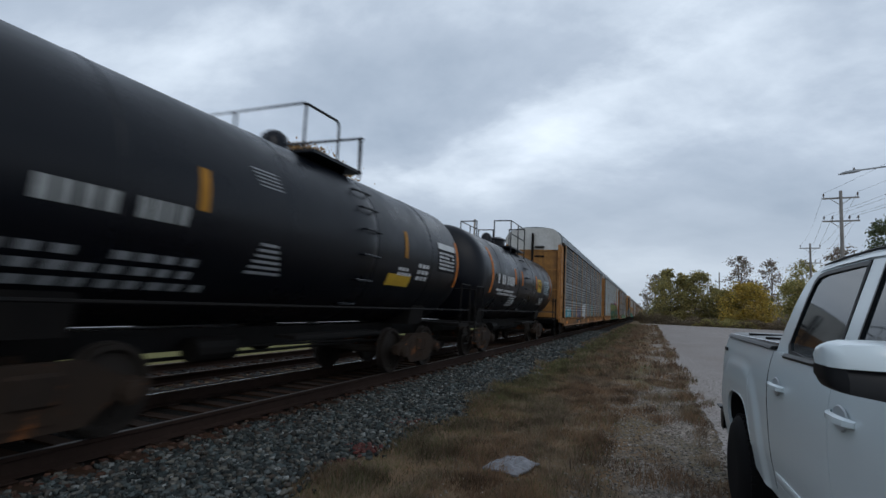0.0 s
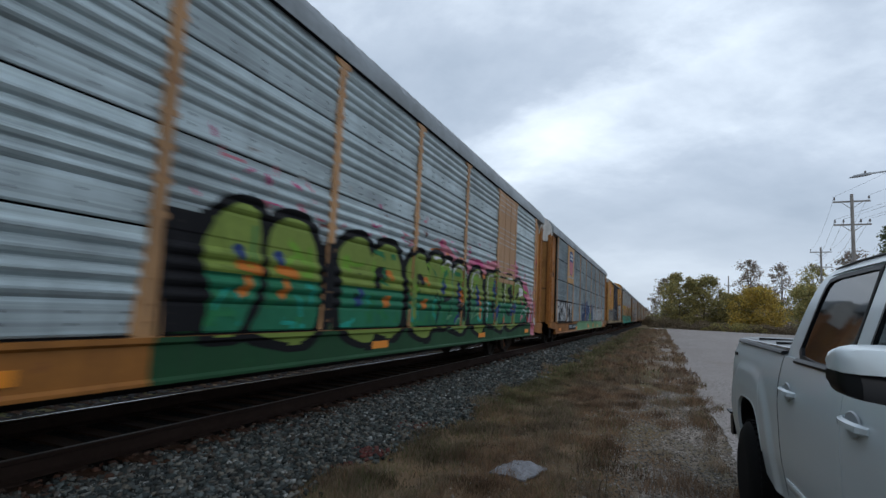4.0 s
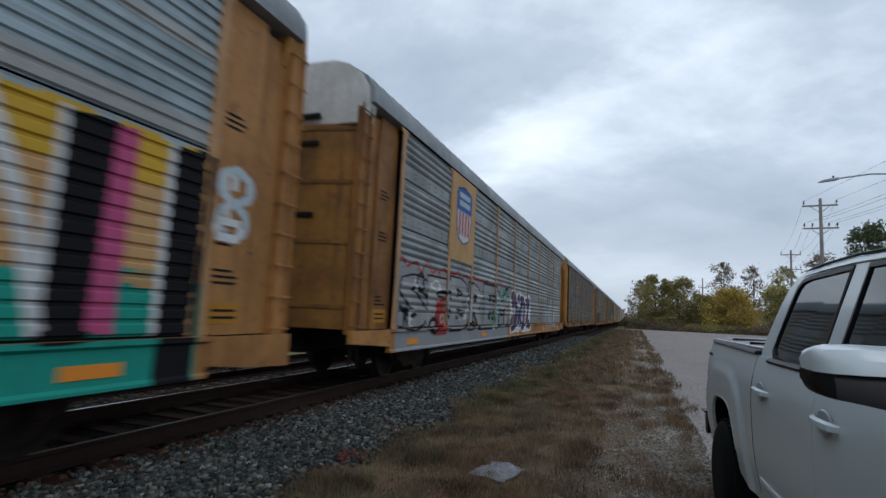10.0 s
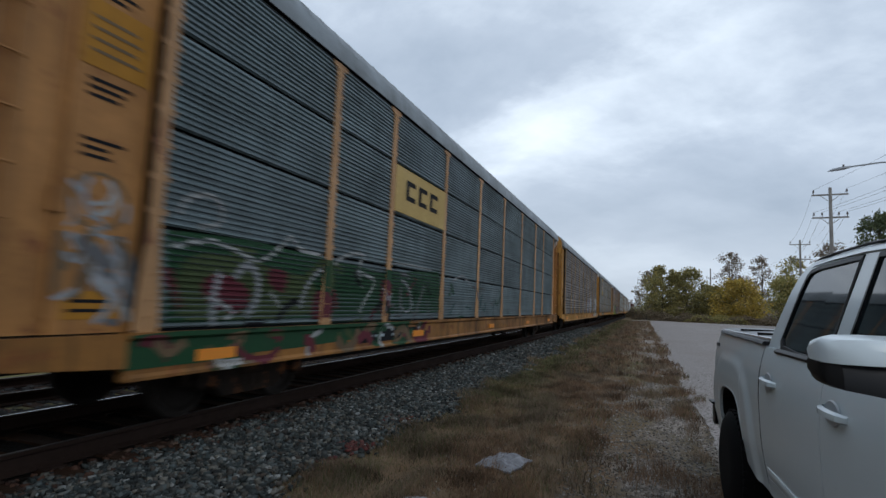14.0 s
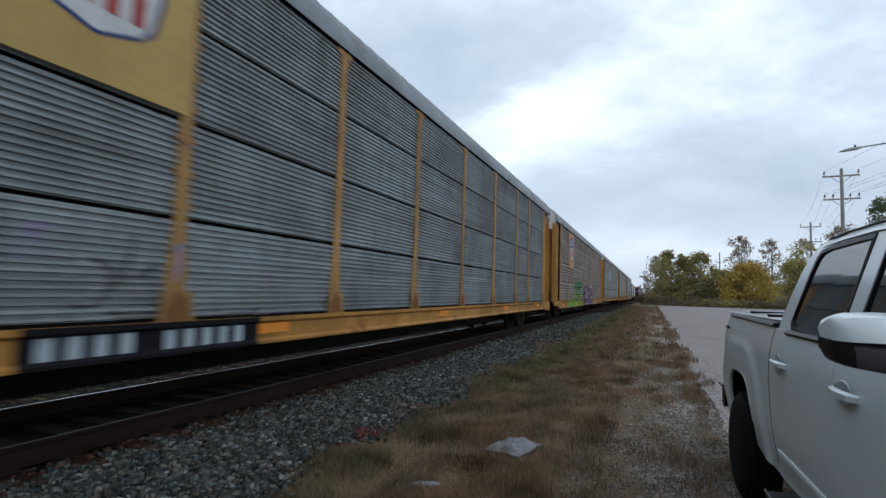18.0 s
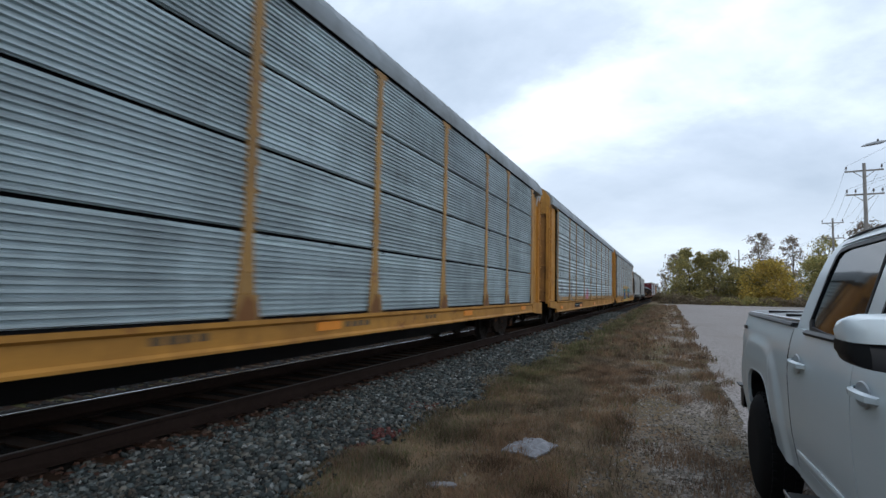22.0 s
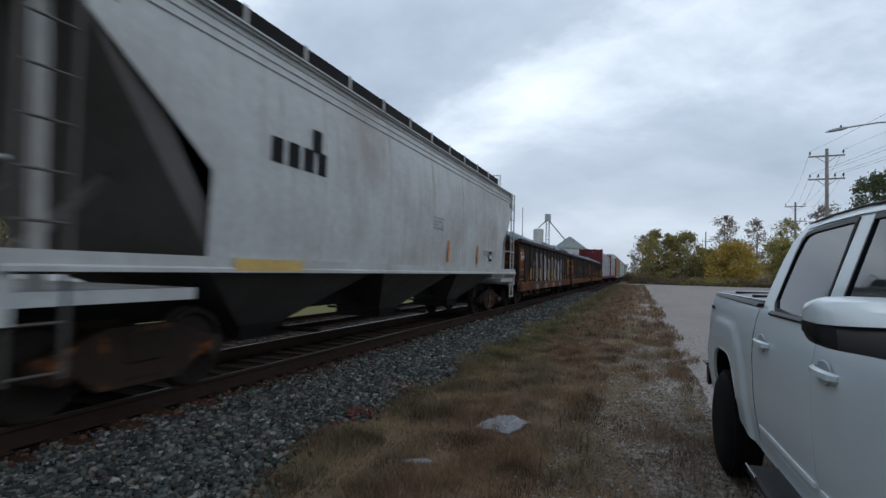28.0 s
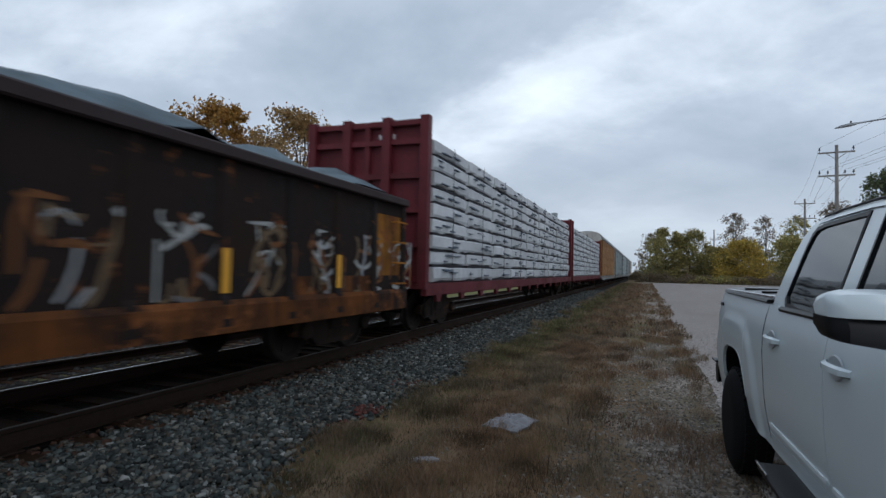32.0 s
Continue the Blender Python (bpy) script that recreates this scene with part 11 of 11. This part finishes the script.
# gondolas with faded tags between the stakes
for label, y0, y1, seed, cols in (("rusty black gondola car with faded white tags and heaped load", 464.3, 482.1, 1, ("white", "grey", "tan", "lavender")),
                                  ("rusty black gondola car with teal and grey tags", 482.1, 499.9, 2, ("teal", "grey", "ice", "mint")),
                                  ("black gondola car with orange rust along its foot", 499.9, 517.5, 3, ("straw", "tan", "white", "grey"))):
    gn = gondola_car(label, y1 - y0, 14, seed)
    consist(gn, y0, y1)
    h = (y1 - y0) / 2
    Q = lambda segs, q, layer=1: on_plane(gn, 1.442, segs, q, layer, "faded_tag", step=0.035)
    r = random.Random(seed * 7)
    w = (2 * h - 0.1) / 14
    put = lambda s_, q, l: Q(s_, q, l)
    bay = lambda k: -h + 0.05 + k * w
    if seed == 1:
        for y0_, y1_, ch in ((-7.95, -7.62, "S"), (-7.58, -7.3, "A"), (-7.25, -6.95, "U")):
            Q(lettering(ch, y0_, y1_, 1.95, 2.25), "white", 2)
        for k in range(3, 11):
            a, top = bay(k), 2.1 + 0.2 * r.random()
            o = [(a + 0.12, 1.25), (a + 0.16, 1.8), (a + 0.4, top), (a + 0.8, top - 0.03), (a + w - 0.16, 1.75), (a + w - 0.14, 1.2), (a + 0.8, 1.06), (a + 0.35, 1.06)]
            Q(poly(blob(o)), ("dimgrey", "grey", "dimgrey", "dimtan")[k % 4], 1)
            Q(ring(o, 0.07), "grey", 2)
            curls(lambda s_, q, l: Q(s_, q, l + 2), a + 0.22, a + w - 0.22, 1.15, top - 0.1, ("dimgrey", "grey", "dirtywhite", "black", "dimrose"), 70 + k, 7, (0.03, 0.09))
            if k % 2:
                on_plane(gn, 1.542, wavy(a + 0.15, a + w - 0.2, 0.70, 0.95, 0.03, k), "dimgrey", 1, "faded_tag")
        for k in (11, 12):
            curls(put, bay(k) + 0.25, bay(k) + w - 0.25, 1.5, 2.1, ("dimrose", "dimgrey", "dimrose", "dimtan"), 85 + k, 20 if k == 11 else 3, (0.02, 0.035), 1, 0.4)
        for k in (2, 3, 4):
            bars(Q, bay(k) + 0.45, 2.2, 2, 0.2, 0.16, "grey", 0.3, seed=k)
            bars(Q, bay(k) + 0.45, 1.88, 2, 0.2, 0.16, "grey", 0.3, seed=k + 9)
    elif seed == 2:
        # hollow outlines of three fat letters
        Q(stroke([(3.15, 1.89), (3.34, 1.93), (3.6, 1.89), (3.84, 1.7), (3.91, 1.58), (3.7, 1.36), (3.38, 1.17), (3.19, 1.15)], 0.09), "dimteal", 1)
        Q(poly(blob([(3.05, 1.54), (3.31, 1.66), (3.5, 1.64), (3.4, 1.5), (3.3, 1.41), (3.06, 1.42)])), "dimteal", 2)
        Q(stroke([(4.15, 1.87), (4.13, 1.57), (4.17, 1.27), (4.33, 1.11), (4.64, 1.08), (4.9, 1.21), (4.95, 1.51), (4.9, 1.78)], 0.06), "dimteal", 1)
        Q(stroke([(4.15, 1.89), (4.33, 1.97), (4.55, 1.98), (4.64, 1.83), (4.59, 1.61), (4.35, 1.6), (4.32, 1.76)], 0.06), "dimteal", 1)
        Q(stroke([(4.81, 1.77), (5.06, 1.79)], 0.05), "dimteal", 1)
        Q(stroke([(5.32, 1.49), (5.28, 1.83), (5.47, 1.98), (5.91, 2.08), (6.22, 2), (6.33, 1.79), (6.2, 1.48), (5.77, 1.46), (5.53, 1.52)], 0.07), "dimteal", 1)
        Q(poly(blob([(5.79, 1.87), (6, 1.89), (5.99, 1.7), (5.82, 1.69)])), "teal", 2)
        Q(stroke([(5.51, 1.96), (5.52, 1.82)], 0.06), "dimteal", 1)
        Q(stroke([(5.55, 1.14), (6.31, 1.14)], 0.03), "grey", 1)
        Q(poly([(6.81, 1.66), (7.42, 1.7), (7.39, 1.32), (6.81, 1.31)]), "white", 2)
        Q(poly([(6.9, 1.62), (7.33, 1.64), (7.3, 1.49), (6.89, 1.48)]), "black", 3)
        Q(poly([(6.89, 1.44), (7.31, 1.46), (7.3, 1.37), (6.88, 1.36)]), "black", 3)
        for k in (1, 2, 3):
            bars(Q, bay(k) + 0.3, 2.0, 2, 0.2, 0.15, "grey", 0.3, seed=k)
        for k in range(1, 7):
            curls(put, bay(k) + 0.25, bay(k) + w - 0.25, 1.15, 2.0, ("dimteal", "dimgrey", "dimtan", "grey", "dimgrey"), 90 + k, 7)
    else:
        for k in range(0, 14):
            a = bay(k)
            dense = 15 if k > 6 else 8
            curls(put, a + 0.16, a + w - 0.16, 1.06, 1.95, ("dimtan", "dimtan", "grey", "dirtywhite" if k > 9 else "dimgrey", "dirtywhite", "gonrust", "gonrust"), 130 + k, dense + 5 * (k > 9), (0.03, 0.075), reach=0.3)
        for k in (2, 3):
            bars(Q, bay(k) + 0.25, 2.2, 3, 0.18, 0.2, "grey", 0.3, seed=k)
            bars(Q, bay(k) + 0.25, 1.9, 3, 0.18, 0.2, "grey", 0.3, seed=k + 9)

# lumber cars with their wrapped bundles
print_grey = plain("blue_grey_print_on_wrap", (0.07, 0.10, 0.14), 0.6)
for label, y0, y1 in (("maroon centerbeam car with bulkhead ends", 517.5, 542.3), ("maroon centerbeam car farther along the train", 542.3, 566.2)):
    cb = centerbeam_car(label, y1 - y0)
    consist(cb, y0, y1)
    h = (y1 - y0) / 2 - 0.95
    for z, y_, n_ in ((4.3, 0.25, 4), (3.55, -0.95, 5), (2.6, 0.15, 6), (2.35, 0.15, 5)):
        for q in range(n_):
            part("marking", Geo().box(y_ + q * 0.11, y_ + q * 0.11 + 0.07, -(y1 - y0) / 2 + 0.585, -(y1 - y0) / 2 + 0.605, z, z + 0.1), white_mark, cb)
    load = thing("lumber_load", "stacked lumber bundles in white wrap on the car", "lumber")
    consist(load, y0, y1)
    r = random.Random(int(y0))
    cols_, rows_ = 9, 9
    w, hh = 2 * h / cols_, (4.36 - 1.13) / rows_
    for i in range(cols_):
        for j in range(rows_):
            a, z = -h + i * w, 1.13 + j * hh
            o = r.uniform(-0.04, 0.04)
            ya, yb = a + 0.015 + r.uniform(0, 0.05), a + w - 0.015 - r.uniform(0, 0.06)
            rings = []
            for q in range(9):
                y = ya + (yb - ya) * q / 8
                sag, bul = 0.05 * noise.noise((y * 1.6, z * 3, 4.0)) - (0.03 if q in (0, 8) else 0.0), 0.06 * noise.noise((y * 2.1, z * 2, 8.0))
                rings.append([(0.09, y, z + 0.055), (1.40 + o + bul, y, z + 0.055 + sag + r.uniform(-0.02, 0.02)), (1.43 + o + bul, y, z + 0.10), (1.43 + o + bul * 0.4, y, z + hh - 0.04), (1.40 + o, y, z + hh - 0.008 + sag * 0.5), (0.09, y, z + hh - 0.01)])
            b = part("lumber_pack", Geo().loft(rings), wrap_white, load)
            part("skid", Geo().box(0.1, 1.4, a + 0.15, a + w - 0.15, z, z + 0.056), strap_dark, b)
            for q in range(3 if y0 < 530 else 1):
                y = a + r.uniform(0.1, w - 0.7)
                zz = z + r.uniform(0.09, hh - 0.08)
                part("print", Geo().box(1.36 + o, 1.482 + o, y, y + r.uniform(0.15, 0.5), zz, zz + r.uniform(0.015, 0.04)), print_grey, b)
        part("strap", Geo().box(1.47, 1.476, a + w * 0.5, a + w * 0.5 + 0.03, 1.13, 4.37), strap_dark, load)
        part("lumber_pack", Geo().box(-1.42, -0.09, a + 0.03, a + w - 0.03, 1.14, 4.36, 0.02), wrap_white, load)

# the rest of the train in the distance
for label, y0, steel, post_ in (("tan autorack car far along the train", 566.2, rack_tan, post_tan), ("silver-grey autorack car far along the train", 595.2, galv_light, galv_light),
                                ("silver-grey autorack car far along the train", 624.2, galv_light, galv_light), ("grey autorack car far along the train", 653.2, galv_grey, galv_grey),
                                ("pale autorack car at the far end", 682.2, galv_light, post_tan)):
    consist(A(label, "broad", steel, post_, steel, galv_grey), y0, y0 + 29.0)

# how far the train runs ahead of (+) or behind an even pace, by the second
PACE = ((0, 0.0), (1, -0.27), (2, -0.12), (3.5, 0.1), (5, 0.08), (6, 0.22), (7, 0.0), (8, -0.16), (9, 0.05), (10, 0.21), (11, -0.2), (12, -0.13), (13, -0.03), (14, -0.28), (15.5, 0.0), (17, 0.08),
        (18, 0.14), (19, 0.33), (20, -0.05), (21, -0.22), (22, 0.32), (23, -0.13), (24, -0.36), (25, -0.24), (26, -0.07), (27.5, 0.0), (29, 0.0), (30, 0.0), (31, 0.0), (32, 0.0))


def offset(t):
    return float(np.interp(t, [q for q, _ in PACE], [d for _, d in PACE]))


def motions():
    start = {}
    for car, y in TRAIN:
        start[car.name] = y
        walk(car, [(t, pose(TRACK_X, y - SPEED * t + d, 0)) for t, d in PACE])
    # wheels roll while their car goes by
    for car, wheel, s, y1 in WHEELS:
        y = start[car.name]
        t0, t1 = max(0.0, (y - 48) / SPEED), min(32.0, (y + 22) / SPEED)
        if t1 <= t0:
            continue
        n = max(2, int((t1 - t0) * SPEED / 0.457 / radians(78)) + 1)
        times = [t0 + (t1 - t0) * k / n for k in range(n + 1)]
        run = [(t, (SPEED * (t - t0) - offset(t) + offset(t0)) / 0.457) for t in times]
        rows = ([(0.0, 0.0)] if t0 > 0.01 else []) + run + ([(32.0, run[-1][1])] if t1 < 31.99 else [])
        walk(wheel, [(t, Matrix.Translation((s * 0.72, y1, 0.457)) @ Matrix.Rotation(a, 4, "X") @ Matrix.Rotation(0.0 if s > 0 else math.pi, 4, "Z")) for t, a in rows])


motions()
